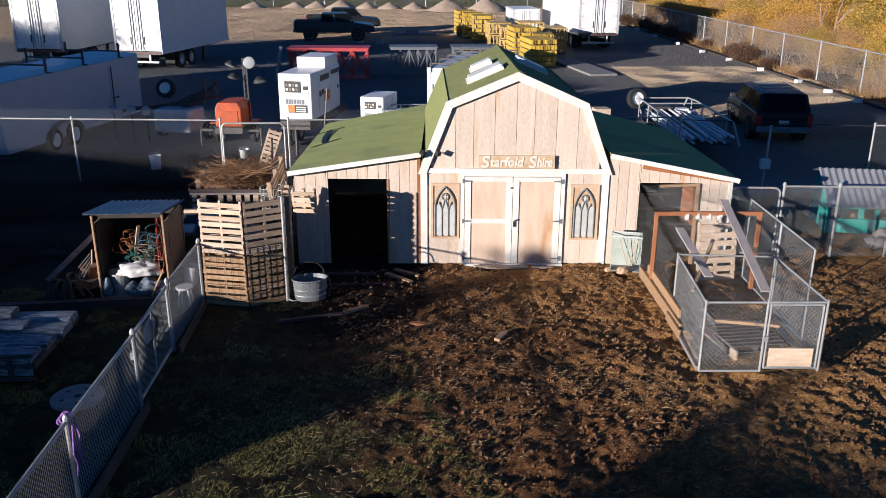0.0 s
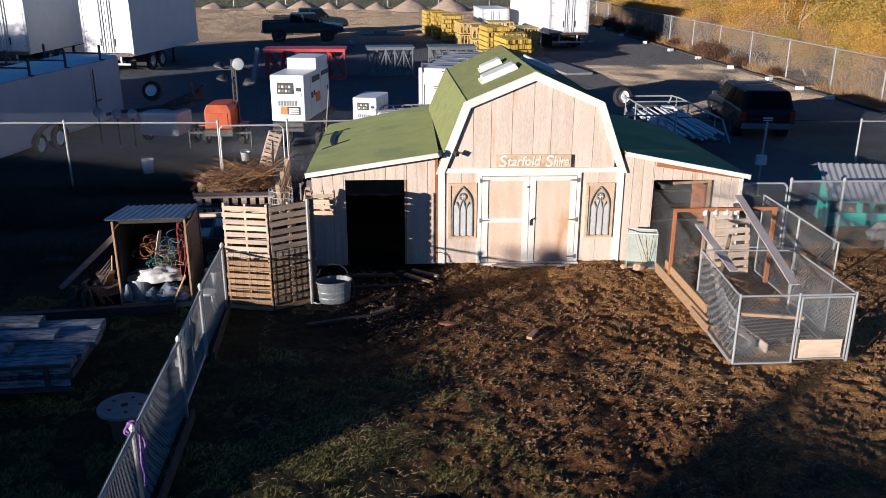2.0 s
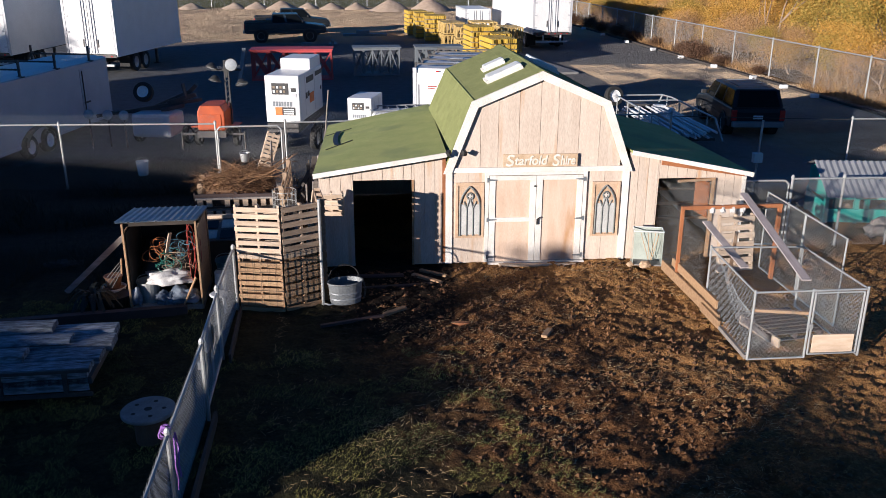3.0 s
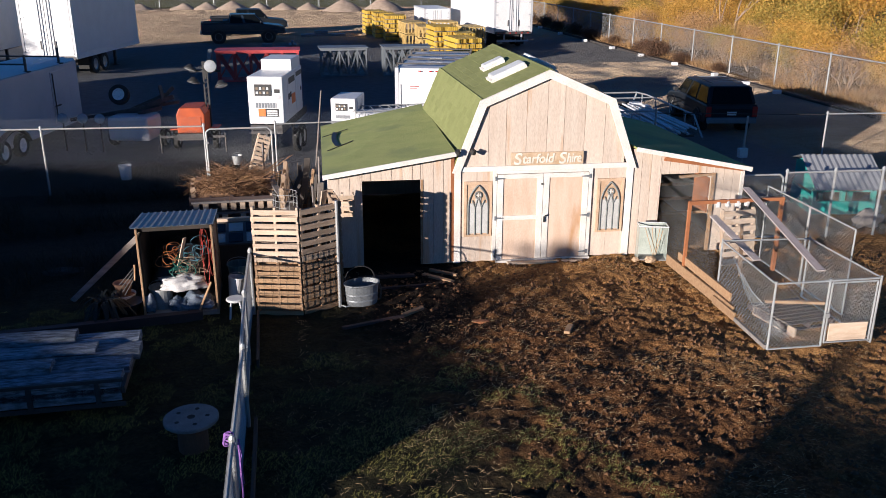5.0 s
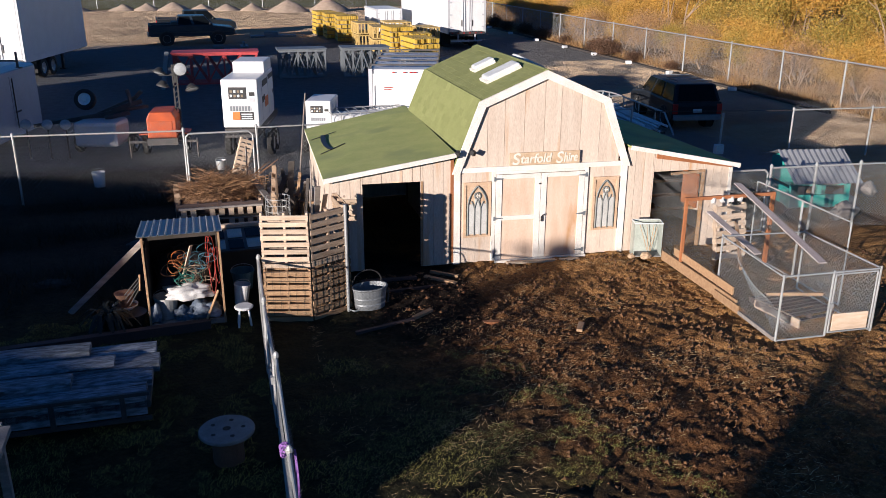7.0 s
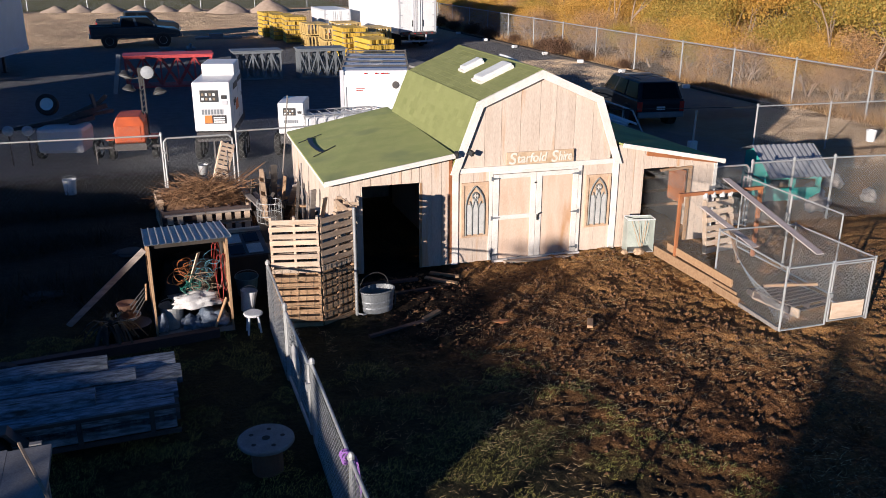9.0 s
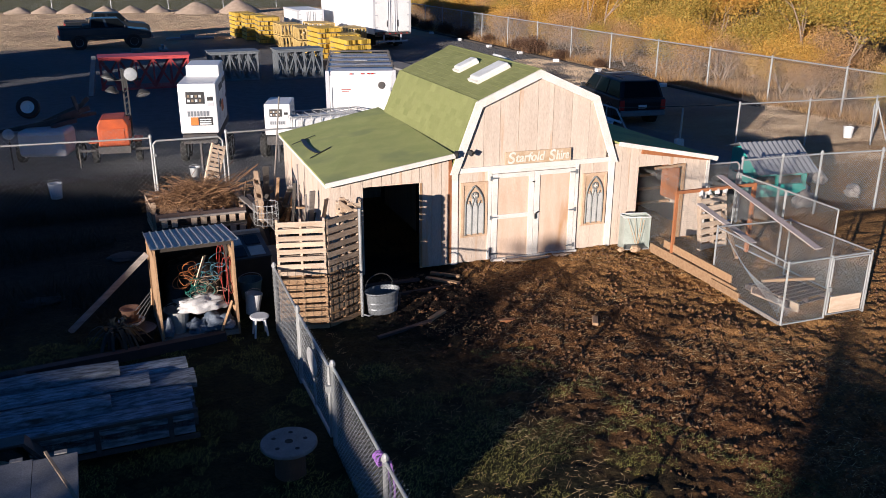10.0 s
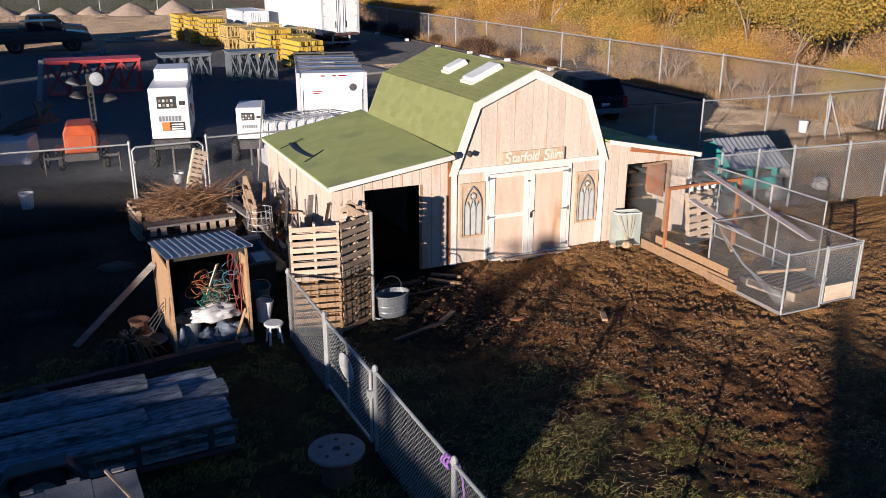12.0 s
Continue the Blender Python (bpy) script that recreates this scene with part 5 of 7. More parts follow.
yl = "stack of yellow painted wooden beams on spacers"
for x, y, w, d, n, r in ((4.6, 68.4, 1.5, 2.2, 6, 4), (5.0, 65.7, 1.5, 2.1, 6, 0), (5.5, 63.1, 1.5, 2.0, 6, -3), (7.0, 52.8, 1.4, 2.4, 6, 4), (8.1, 51.6, 1.2, 2.2, 5, -5), (7.4, 48.5, 1.5, 2.6, 5, 6)):
    lumber_stack(yl, pose(x, y, 0, 0, 0, r), w, d, n)
cl = "open timber crates with slanting braces stacked in the lot"
for x, y, w, d, n, r in ((6.3, 60.0, 1.5, 2.2, 2, 3), (6.9, 56.6, 1.6, 2.4, 2, -4), (8.6, 60.3, 1.7, 2.2, 2, 2), (9.5, 55.6, 1.4, 2.2, 2, 3)):
    crate_stack(cl, pose(x, y, 0, 0, 0, r), w, d, n)

# gravel piles along the far edge
rng = random.Random(5)
for x, y, r, h in ((-24, 104, 1.8, 0.8), (-18, 104, 1.6, 0.7), (-13.2, 104.2, 1.5, 0.75), (-10.6, 103.8, 1.5, 0.8), (-7.7, 103.4, 1.9, 0.95), (-4.6, 103.0, 1.4, 0.75), (-1.9, 102.5, 1.5, 0.75), (0.9, 102.2, 1.4, 0.8), (4.6, 98.8, 2.4, 1.3), (9.0, 98.4, 2.4, 1.5)):
    g = Geo()
    n = 28
    prof_ = [(r * (1 - k / 9), h * (k / 9) ** 0.85) for k in range(9)] + [(0.01, h * 0.96)]
    g.lathe(prof_, n)
    g.v = [(a * (1 + 0.12 * noise.noise((a * 0.8, b * 0.8, x))), b * (1 + 0.12 * noise.noise((a * 0.8, b * 0.8, y))), max(0, c + 0.12 * noise.noise((a, b, x + 3)))) for a, b, c in g.v]
    tagged(part("gravel_pile", g, "gravel", smooth=True, m=pose(x, y, -0.02)), "cone-shaped pile of pale gravel on the lot", "gravel pile", "gravel piles")

# white kerb blocks and timber edging along the east side
for i, (x, y) in enumerate(((19.2, 35.3), (19.25, 38.1), (19.3, 41.3), (19.3, 46.0), (19.2, 50.5), (19.1, 55.0), (19.05, 60.2), (19.1, 66.0), (19.3, 72.0), (19.4, 79.0))):
    blk = Geo().box((0, 0, 0.10), (0.36, 0.22, 0.18), Euler((0, 0, 0.3 * (i % 3 - 1))).to_matrix())
    tagged(part("kerb_block", blk, "white_plastic", bevel=0.03, m=pose(x, y, 0)), "white painted concrete block at the lot's edge", "block", "kerb blocks")
tagged(part("timber_edging", Geo().beam((19.5, 29, 0.06), (19.6, 80, 0.04), 0.16, 0.10), "old_board"), "weathered dark timber edging along the lot", "edging", kind="structure")
tagged(part("concrete_pad", Geo().span(-0.6, 0.9, -3.5, 3.5, 0.0, 0.12), "concrete", bevel=0.02, m=pose(9.6, 47.5, 0, 0, 0, 8)), "low concrete slab on the lot", "slab")
for x, y, sx, sy in ((-3.5, 58.5, 2.2, 0.5), (0.6, 68.0, 3.4, 0.8), (-1.9, 60.5, 0.5, 1.6)):
    tagged(part("steel_plate", Geo().span(-sx / 2, sx / 2, -sy / 2, sy / 2, 0.0, 0.16).span(-sx * 0.2, sx * 0.1, -sy * 0.4, sy * 0.2, 0.16, 0.4), "grey_steel", bevel=0.02, m=pose(x, y, 0.0)), "grey steel pieces lying on the gravel", "steel")


# ---------------------------------------------------------------- fences of the lot
chain_fence("lot_fence", "chain-link fence with galvanised posts along the lot", [(-18, 23.6, 0), (-9.0, 22.9, 0), (-5.0, 22.6, 0)], 1.75, 3.0, 0.028, 0.12, 0.0016, over=0.26)
chain_fence("lot_fence", "chain-link fence with galvanised posts along the lot", [(-3.2, 22.6, 0), (2.0, 22.7, 0), (7.5, 22.75, 0)], 1.75, 3.0, 0.028, 0.12, 0.0016, over=0.26)
chain_fence("lot_fence", "sagging chain-link fence panel beyond the coop", [(12.95, 22.7, 0), (18.3, 22.2, 0), (24, 21.9, 0)], 1.5, 2.7, 0.028, 0.12, 0.0016, over=0.26)
chain_fence("east_fence", "tall chain-link fence along the brushy bank", [(20.9, 22, 0), (20.7, 38, 0), (20.8, 60, 0), (20.9, 88, 0)], 1.9, 4.2, 0.04, 0.10, 0.003)
chain_fence("far_fence", "distant chain-link fence at the grass field", [(-60, 110, 0), (-10, 108, 0), (20.9, 106, 0)], 1.9, 6.0, 0.05, 0.22, 0.006)
gt = thing("fence_gate", "chain-link gate with a rounded tube frame", "gate", pose(-4.95, 22.55, 0))
part("gate_frame", Geo().path([(0, 0, 0.08), (0, 0, 1.6), (0.08, 0, 1.68), (1.55, 0, 1.68), (1.65, 0, 1.58), (1.65, 0, 0.08), (0, 0, 0.08)], 0.024, 8), "galv", gt)
part("chain_link", weave(Geo(), (0.02, 0.02, 0), (1.63, 0.02, 0), 1.55, 0.12, 0.0019, 0.1), "galv_wire", gt)
part("hinge", Geo().span(-0.05, 0.05, -0.03, 0.03, 0.3, 0.36).span(-0.05, 0.05, -0.03, 0.03, 1.3, 1.36), "galv", gt)
# lone post and braces near the coop
for x, y, h, b in ((9.0, 20.5, 1.95, 0), (18.1, 22.0, 1.4, 1)):
    p = thing("fence_post", "leaning galvanised fence post", "post", pose(x, y, 0))
    part("pole", Geo().tube((0, 0, 0), (0.05, 0, h), 0.03, 8), "galv", p)
    if b:
        part("brace", Geo().tube((-0.05, 0.05, h - 0.1), (-0.35, -0.3, 0), 0.025, 8).tube((0.05, 0, h - 0.1), (0.35, -0.35, 0), 0.025, 8), "galv", p)
    else:
        part("box", Geo().span(-0.12, 0.12, -0.1, 0.05, 0.85, 1.1), "white_plastic", p, bevel=0.01)


# ---------------------------------------------------------------- the yard, west side
yf = chain_fence("yard_fence", "low chain-link fence between the yards, wire knuckles along its top", [(-3.69, 14.15, 0), (-3.73, 12.25, 0)], 1.15, 1.9)
chain_fence("yard_fence", "low chain-link fence between the yards, wire knuckles along its top", [(-3.70, 10.42, 0), (-3.74, 8.2, 0), (-3.8, 3.0, 0)], 1.13, 2.4)
g2 = thing("yard_gate", "chain-link gate with tube frame in the low yard fence", "gate", pose(-3.73, 10.5, 0))
part("gate_frame", Geo().path([(0, 0, 0.1), (0, 0, 1.1), (-0.0, 1.68, 1.12), (0, 1.68, 0.1), (0, 0, 0.1)], 0.022, 8).tube((0, 0.84, 0.1), (0, 0.84, 1.11), 0.016), "galv", g2)
part("chain_link", weave(Geo(), (0.01, 0, 0), (0.01, 1.68, 0), 1.0, 0.068, 0.0022, 0.1), "galv_wire", g2)
part("latch", Geo().span(-0.05, 0.05, -0.06, 0.02, 0.75, 0.85), "galv", g2)
kn = Geo()
for i in range(150):
    y = 14.1 - i * 0.071
    kn.tube((-3.72, y, 1.12), (-3.70 + 0.012 * (i % 2), y + 0.012, 1.145), 0.0022, 3, caps=False)
tagged(part("fence_knuckles", kn, "galv_wire", kind="stuff"), "twisted wire ends along the fence top", "wire")
fb = thing("fence_board", "dark board along the foot of the yard fence", "board", pose(-3.62, 0, 0))
part("board", Geo().beam((0.02, 12.1, 0.07), (0.0, 14.0, 0.07), 0.04, 0.16), "old_board", fb)
part("board", Geo().beam((0.0, 8.0, 0.07), (0.02, 10.4, 0.07), 0.04, 0.16), "old_board", fb)
# pale oval plaque and purple rope tied to the fence
pl = Geo().lathe([(0.001, 0.0), (0.26, 0.0), (0.285, 0.012), (0.26, 0.024), (0.001, 0.03)], 22, sx=1.0, sy=0.62)
tagged(part("plaque", pl, "cloth_white", m=pose(-3.775, 11.3, 0.80) @ pose(0, 0, 0, 0, 90, 0) @ pose(0, 0, 0, 0, 0, 90)), "weathered oval plaque hung on the fence wire", "plaque")
rp = Geo()
for k in range(3):
    rp.path([(-3.78 + 0.05 * math.cos(a * 0.7 + k), 8.2 + 0.05 * k + 0.02 * math.sin(a), 1.14 + 0.05 * math.sin(a * 0.7 + k)) for a in range(10)], 0.012, 5)
rp.path([(-3.68, 8.2, 1.12), (-3.67, 8.14, 0.95), (-3.67, 8.10, 0.8), (-3.67, 8.16, 0.62), (-3.67, 8.12, 0.5)], 0.012, 5)
rp.path([(-3.68, 8.26, 1.12), (-3.67, 8.32, 0.9), (-3.67, 8.24, 0.75), (-3.67, 8.3, 0.55)], 0.012, 5)
tagged(part("rope", rp, "rope"), "purple rope knotted round the fence rail", "rope")


def pallet(label, m, w=0.78, h=0.98, boards=8, mt="pallet", group="pallets", both=True):
    """Pallet stood on edge: face boards across, stringers upright."""
    ob = thing("pallet", label, "pallet", m, group)
    rg = random.Random(int(m.translation.x * 91 + m.translation.z * 7))
    for x in (0.02, w / 2, w - 0.02):
        part("stringer", Geo().span(x - 0.019, x + 0.019, 0.0, 0.09, 0, h), mt, ob)
    bh = h / boards
    me = Geo().span(0, w, -0.018, 0, 0, bh * 0.66).mesh("slat", M[mt])
    for k in range(boards):
        part("slat", me, None, ob, m=Matrix.Translation((rg.uniform(-0.01, 0.01), 0, k * bh + rg.uniform(0, 0.02))))
        if both and k % 2 == 0:
            part("slat", me, None, ob, m=Matrix.Translation((0, 0.108, k * bh)))
    return ob


p_lab = "sun-bleached wooden pallet stood on edge as a wall"
for z, mt, lab in ((0.0, "raw_wood", "brown weathered pallet stood on edge as a wall"), (0.98, "pallet", p_lab)):
    pallet(lab, pose(-3.63, 14.14, z, 0, 0, -13), 0.79, 0.97, 8, mt)
    pallet(lab, pose(-2.83, 13.98, z, 0, 0, 28), 0.74, 0.95, 7, "raw_wood" if z == 0 else "pallet_brown")
    if z == 0:
        # board added out of sight to shade the wall left of the doorway
        tagged(part("backing_board", Geo().span(0, 1.2, -0.012, 0.012, 0.0, 1.5), "old_board", m=pose(-3.56, 14.32, 0, 0, 0, 78)), "dark board added behind the pallets to shade the doorway wall", "board")
        # boards added to stop sun coming through the lower pallets' gaps
        for m_, w_ in ((pose(-3.63, 14.14, 0, 0, 0, -13), 0.79), (pose(-2.83, 13.98, 0, 0, 0, 28), 0.74), (pose(-2.12, 14.42, 0, 0, 0, 96), 0.75)):
            tagged(part("backing_board", Geo().span(0.03, w_ - 0.03, 0.16, 0.175, 0.01, 0.93), "raw_wood", m=m_), "brown board added behind the pallets to block sun", "board")
    pallet(lab, pose(-2.12, 14.42, z, 0, 0, 96), 0.75, 0.95, 7, "raw_wood" if z == 0 else "pallet_brown")
pallet("pale broken pallet end leaning by the doorway", pose(-2.22, 15.72, 1.22, 12, 0, -8), 0.46, 0.5, 4, "pallet")
mp = thing("fence_pole", "galvanised pole standing at the pallet wall's corner", "pole", pose(-2.20, 14.22, 0))
part("pole", Geo().tube((0, 0, 0), (0.0, 0, 1.97), 0.028, 8), "galv", mp)
part("foot_loop", Geo().path([(0, 0, 0.05), (0.1, -0.06, 0.03), (0.25, 0.0, 0.03)], 0.015), "galv", mp)
wp = thing("wire_grid", "rusty welded wire panel hung over the pallets", "wire grid")
wg = Geo()
for a, b in (((-3.62, 14.09, 0), (-2.86, 13.92, 0)), ((-2.82, 13.92, 0), (-2.2, 14.26, 0))):
    a, b = Vector(a), Vector(b)
    for z in (0.25, 0.42, 0.59, 0.76, 0.93, 1.08):
        wg.tube(a + Vector((0, 0, z)), b + Vector((0, 0, z)), 0.0032, 4)
    for k in range(7):
        p = a.lerp(b, k / 6)
        wg.tube(p + Vector((0, 0, 0.15)), p + Vector((0, 0, 1.12)), 0.0032, 4)
part("grid", wg, "iron", wp, kind="stuff")

# small open shelter full of gear
hut = thing("garden_shelter", "small open wooden shelter with corrugated metal roof", "shelter", pose(-4.92, 14.9, 0.02, 0, 0, 1.5))
for x in (-0.60, 0.60):
    part("side_panel", Geo().span(x - 0.012, x + 0.012, -0.60, 0.62, 0.0, 1.46), "raw_wood", hut)
    # added dark sheets put shade on the panels' inner faces
    part("lining", Geo().span(x * 0.955 - 0.008, x * 0.955 + 0.008, -0.60 if x < 0 else -0.2, 0.60, 0.1, 1.44), "inside_shade", hut)
    part("front_post", Geo().span(x - 0.017, x + 0.017, -0.66, -0.605, 0.0, 1.62), "raw_wood", hut, bevel=0.004)
    part("back_post", Geo().span(x - 0.035, x + 0.035, 0.62, 0.68, 0.0, 1.42), "raw_wood", hut)
# back panel and header get the shelter's shade as near-black colour
part("back_panel", Geo().span(-0.60, 0.60, 0.63, 0.65, 0.0, 1.42), "inside_shade", hut)
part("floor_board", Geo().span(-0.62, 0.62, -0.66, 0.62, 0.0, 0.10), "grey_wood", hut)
part("header", Geo().span(-0.58, 0.58, -0.60, -0.56, 1.56, 1.62), "inside_shade", hut)
roof = part("roof", Geo().add([(-0.66, -0.86, 1.70), (0.66, -0.86, 1.70), (0.66, 0.78, 1.47), (-0.66, 0.78, 1.47)], [(0, 1, 2, 3)]), "tin", hut, "corrugated galvanised roof sheet")
ro = Geo()
n = 60
for k in range(n + 1):
    x = -0.66 + 1.32 * k / n
    dz = 0.022 if k % 5 == 0 else 0.0
    ro.v += [(x, -0.88, 1.715 + dz), (x, 0.8, 1.48 + dz)]
ro.f = [(2 * k, 2 * k + 2, 2 * k + 3, 2 * k + 1) for k in range(n)]
sh = part("corrugation", ro, "tin", roof)
sh.modifiers.new("sheet", "SOLIDIFY").thickness = 0.003


def bucket(label, m, r, h, mt="galv", full=None, group="buckets", handle=True):
    ob = thing("bucket", label, "bucket", m, group)
    part("pail", Geo().lathe([(0.001, 0.0), (r * 0.8, 0.0), (r * 0.9, h * 0.5), (r, h), (r * 1.05, h), (r * 1.05, h - 0.02), (r * 0.98, h - 0.01), (r * 0.78, 0.02), (0.001, 0.02)], 20), mt, ob, smooth=False)
    if handle:
        part("handle", Geo().path([(r * math.cos(a * math.pi / 8), r * 0.15, h + 0.0 - r * 0.9 * math.sin(a * math.pi / 8) * -0.6) for a in range(9)], 0.006), "galv", ob)
    if full:
        part("contents", Geo().lathe([(r * 0.96, h - 0.04), (r * 0.4, h - 0.02), (0.001, h - 0.01)], 16), full, ob)
    return ob


bucket("grey metal bucket inside the shelter", pose(-5.25, 14.55, 0.12), 0.2, 0.38, "galv")
bucket("white plastic bucket by the fence", pose(-4.02, 14.62, 0.2, 0, 8, 20), 0.14, 0.36, "white_plastic")
bucket("blue plastic bucket beside the shelter", pose(-3.95, 15.1, 0.3), 0.2, 0.34, "blue_plastic")
bucket("white bucket standing on the gravel by the fence", pose(-7.36, 24.4, 0), 0.17, 0.40, "white_plastic")
bucket("white bucket lying out in the far lot", pose(18.0, 22.9, 0), 0.17, 0.38, "white_plastic")
bucket("small metal pail set on the brush heap", pose(-4.15, 21.2, 1.05), 0.12, 0.22, "galv")
bucket("pale blue glazed pot with a clay pot in it", pose(-5.95, 14.95, 0.02), 0.2, 0.24, "white_plastic", "terracotta", "buckets", False)
tagged(part("clay_pot", Geo().lathe([(0.1, 0), (0.15, 0.2), (0.17, 0.24), (0.14, 0.24), (0.001, 0.2)], 16), "terracotta", m=pose(-5.95, 14.97, 0.22)), "upturned brown clay pot", "pot")
tagged(part("planter", Geo().lathe([(0.001, 0), (0.2, 0), (0.26, 0.2), (0.27, 0.24), (0.23, 0.22), (0.001, 0.16)], 18), "black_plastic", m=pose(-5.85, 14.6, 0)), "dark plastic planter with dead stems", "planter")


def blob(name, c, s, mt, label, cat, seed, rough=0.35):
    """A slumped, wrinkled soft thing."""
    bm = bmesh.new()
    bmesh.ops.create_icosphere(bm, subdivisions=4, radius=1)
    for v in bm.verts:
        k = 1 + rough * noise.noise(v.co * 1.6 + Vector((seed, 0, 0))) + rough * 0.4 * noise.noise(v.co * 5 + Vector((0, seed, 0)))
        v.co = Vector((v.co.x * s[0] * k, v.co.y * s[1] * k, max(v.co.z, -0.55) * s[2] * k))
    me = bpy.data.meshes.new(name)
    bm.to_mesh(me)
    bm.free()
    me.materials.append(M[mt])
    me.polygons.foreach_set("use_smooth", [True] * len(me.polygons))
    return tagged(part(name, me, None, m=Matrix.Translation(c)), label, cat)


blob("sheet", (-4.88, 14.44, 0.58), (0.42, 0.2, 0.13), "cloth_white", "crumpled white sheet slung over the gear", "cloth", 3, 0.5)
blob("feed_bag", (-4.62, 14.42, 0.24), (0.26, 0.2, 0.16), "bag_shade", "crumpled white plastic feed bag coloured as if in blue shade", "bag", 9, 0.6)
blob("feed_bag", (-4.95, 14.40, 0.20), (0.18, 0.16, 0.13), "bag_shade", "crumpled white plastic feed bag coloured as if in blue shade", "bag", 21, 0.7)
blob("feed_bag", (-5.42, 14.30, 0.26), (0.09, 0.06, 0.2), "bag_shade", "upright white plastic bag", "bag", 33, 0.3)
# one dark blob in place of separate gear inside the shelter
blob("tool_tub", (-4.9, 15.05, 0.62), (0.48, 0.38, 0.62), "black_plastic", "dark heap of gear standing in shade", "tub", 14, 0.5)
rng = random.Random(21)
for mt, lab, cnt in (("hose_green", "coiled green garden hose", 8), ("cord_red", "tangled red extension cord", 5), ("cord_orange", "tangled orange extension cord", 7), ("cord_tan", "loops of tan rope", 9), ("blue_plastic", "loops of blue cord", 6)):
    g = Geo()
    cx = {"hose_green": -4.85, "cord_red": -4.42, "cord_orange": -5.0, "cord_tan": -4.7, "blue_plastic": -4.62}[mt]
    cz = {"hose_green": 0.95, "cord_red": 1.12, "cord_orange": 1.10, "cord_tan": 0.92, "blue_plastic": 1.2}[mt]
    for c in range(cnt):
        ra, rb, ph = rng.uniform(0.06, 0.2), rng.uniform(0.05, 0.15), rng.uniform(0, 6)
        ox, oz, oy = cx + rng.uniform(-0.12, 0.12), cz + rng.uniform(-0.16, 0.12), 14.48 + rng.uniform(-0.08, 0.12)
        if mt == "cord_red":
            ra, rb = rng.uniform(0.03, 0.06), rng.uniform(0.25, 0.4)
        g.path([(ox + ra * math.cos(a * 0.45 + ph), oy + 0.06 * math.sin(a * 0.9 + c), oz + rb * math.sin(a * 0.45 + ph) - 0.02 * a * 0.2) for a in range(15)], 0.0065, 5)
    tagged(part("hose" if "hose" in lab else "cord", g, mt), lab, "cord")
def stick(name, a, b, w, h, mt, label, cat="plank", up=(0, 0, 1)):
    ob = part(name, Geo().beam(a, b, w, h, up), mt, bevel=0.004)
    return tagged(ob, label, cat)


stick("plank", (-4.75, 14.35, 1.42), (-4.92, 14.55, 0.85), 0.06, 0.02, "pallet", "short pale plank leaning in the shelter")
stick("plank", (-4.38, 14.28, 0.62), (-4.62, 14.15, 0.12), 0.05, 0.02, "raw_wood", "short brown plank leaning in the shelter")
stick("plank", (-5.58, 15.3, 1.25), (-6.92, 15.35, 0.02), 0.10, 0.03, "grey_wood", "long weathered plank leaning on the shelter", up=(0, 1, 0))
fk = thing("garden_fork", "rusty garden fork hung on the shelter's side", "fork", pose(-5.62, 14.3, 0.55))
part("tines", Geo().path([(0, 0, 0.4), (-0.25, 0, 0.12)], 0.008).path([(0, 0, 0.34), (-0.24, 0, 0.05)], 0.008).path([(0, 0, 0.28), (-0.22, 0, -0.02)], 0.008).path([(0, 0, 0.22), (-0.19, 0, -0.08)], 0.008), "iron", fk)
part("shaft", Geo().tube((0, 0, 0.18), (0.02, 0.02, 0.45), 0.016), "raw_wood", fk)
stick("garden_timber", (-9.5, 13.62, 0.09), (-4.55, 14.12, 0.09), 0.14, 0.16, "dark_slat", "dark reddish timber edging on the grass", "timber")
# drooping dead stems beside the shelter
dg = Geo()
for i in range(46):
    a, l = rng.uniform(0, 6.28), rng.uniform(0.3, 0.55)
    bx, by = -6.2 + rng.uniform(-0.08, 0.08), 14.5 + rng.uniform(-0.08, 0.08)
    c, d_ = math.cos(a), math.sin(a)
    pts = [Vector((bx + l * k * c * (0.35 + 0.65 * k), by + l * k * d_ * (0.35 + 0.65 * k), 0.02 + 2.5 * l * k * (1.0 - k) + 0.12 * k)) for k in (0.0, 0.2, 0.4, 0.6, 0.8, 1.0)]
    for p, q in zip(pts, pts[1:]):
        dg.beam(p, q, 0.035, 0.004)
tagged(part("strap_plant", dg, "strap_leaf", kind="stuff"), "drooping clump of dark strap-like leaves", "plant")
# stool
st = thing("stool", "small white plastic stool beside the fence", "stool", pose(-3.99, 14.1, 0))
part("seat", Geo().lathe([(0.001, 0.37), (0.14, 0.37), (0.16, 0.355), (0.15, 0.33), (0.001, 0.33)], 18), "white_plastic", st)
for a in range(4):
    c, s = math.cos(a * 1.571 + 0.8), math.sin(a * 1.571 + 0.8)
    part("leg", Geo().tube((0.1 * c, 0.1 * s, 0.34), (0.15 * c, 0.15 * s, 0.0), 0.018), "white_plastic", st)

# flat trailer with weathered slabs of timber
tr = thing("flat_trailer", "low steel trailer stacked with weathered grey timber slabs", "trailer", pose(-5.27, 11.83, 0, 0, 0, 0.6))
part("frame", Geo().span(-5.6, -0.05, -0.85, -0.78, 0.36, 0.46).span(-5.6, -0.05, 0.78, 0.85, 0.36, 0.46).span(-0.12, -0.05, -0.78, 0.78, 0.36, 0.46), "steel_dark", tr)
part("deck", Geo().span(-5.6, -0.1, -0.78, 0.78, 0.40, 0.45), "grey_wood", tr)
for k in range(6):
    part("stake", Geo().span(-0.42 - k * 0.85, -0.36 - k * 0.85, -0.90, -0.85, 0.20, 0.60), "steel_dark", tr)
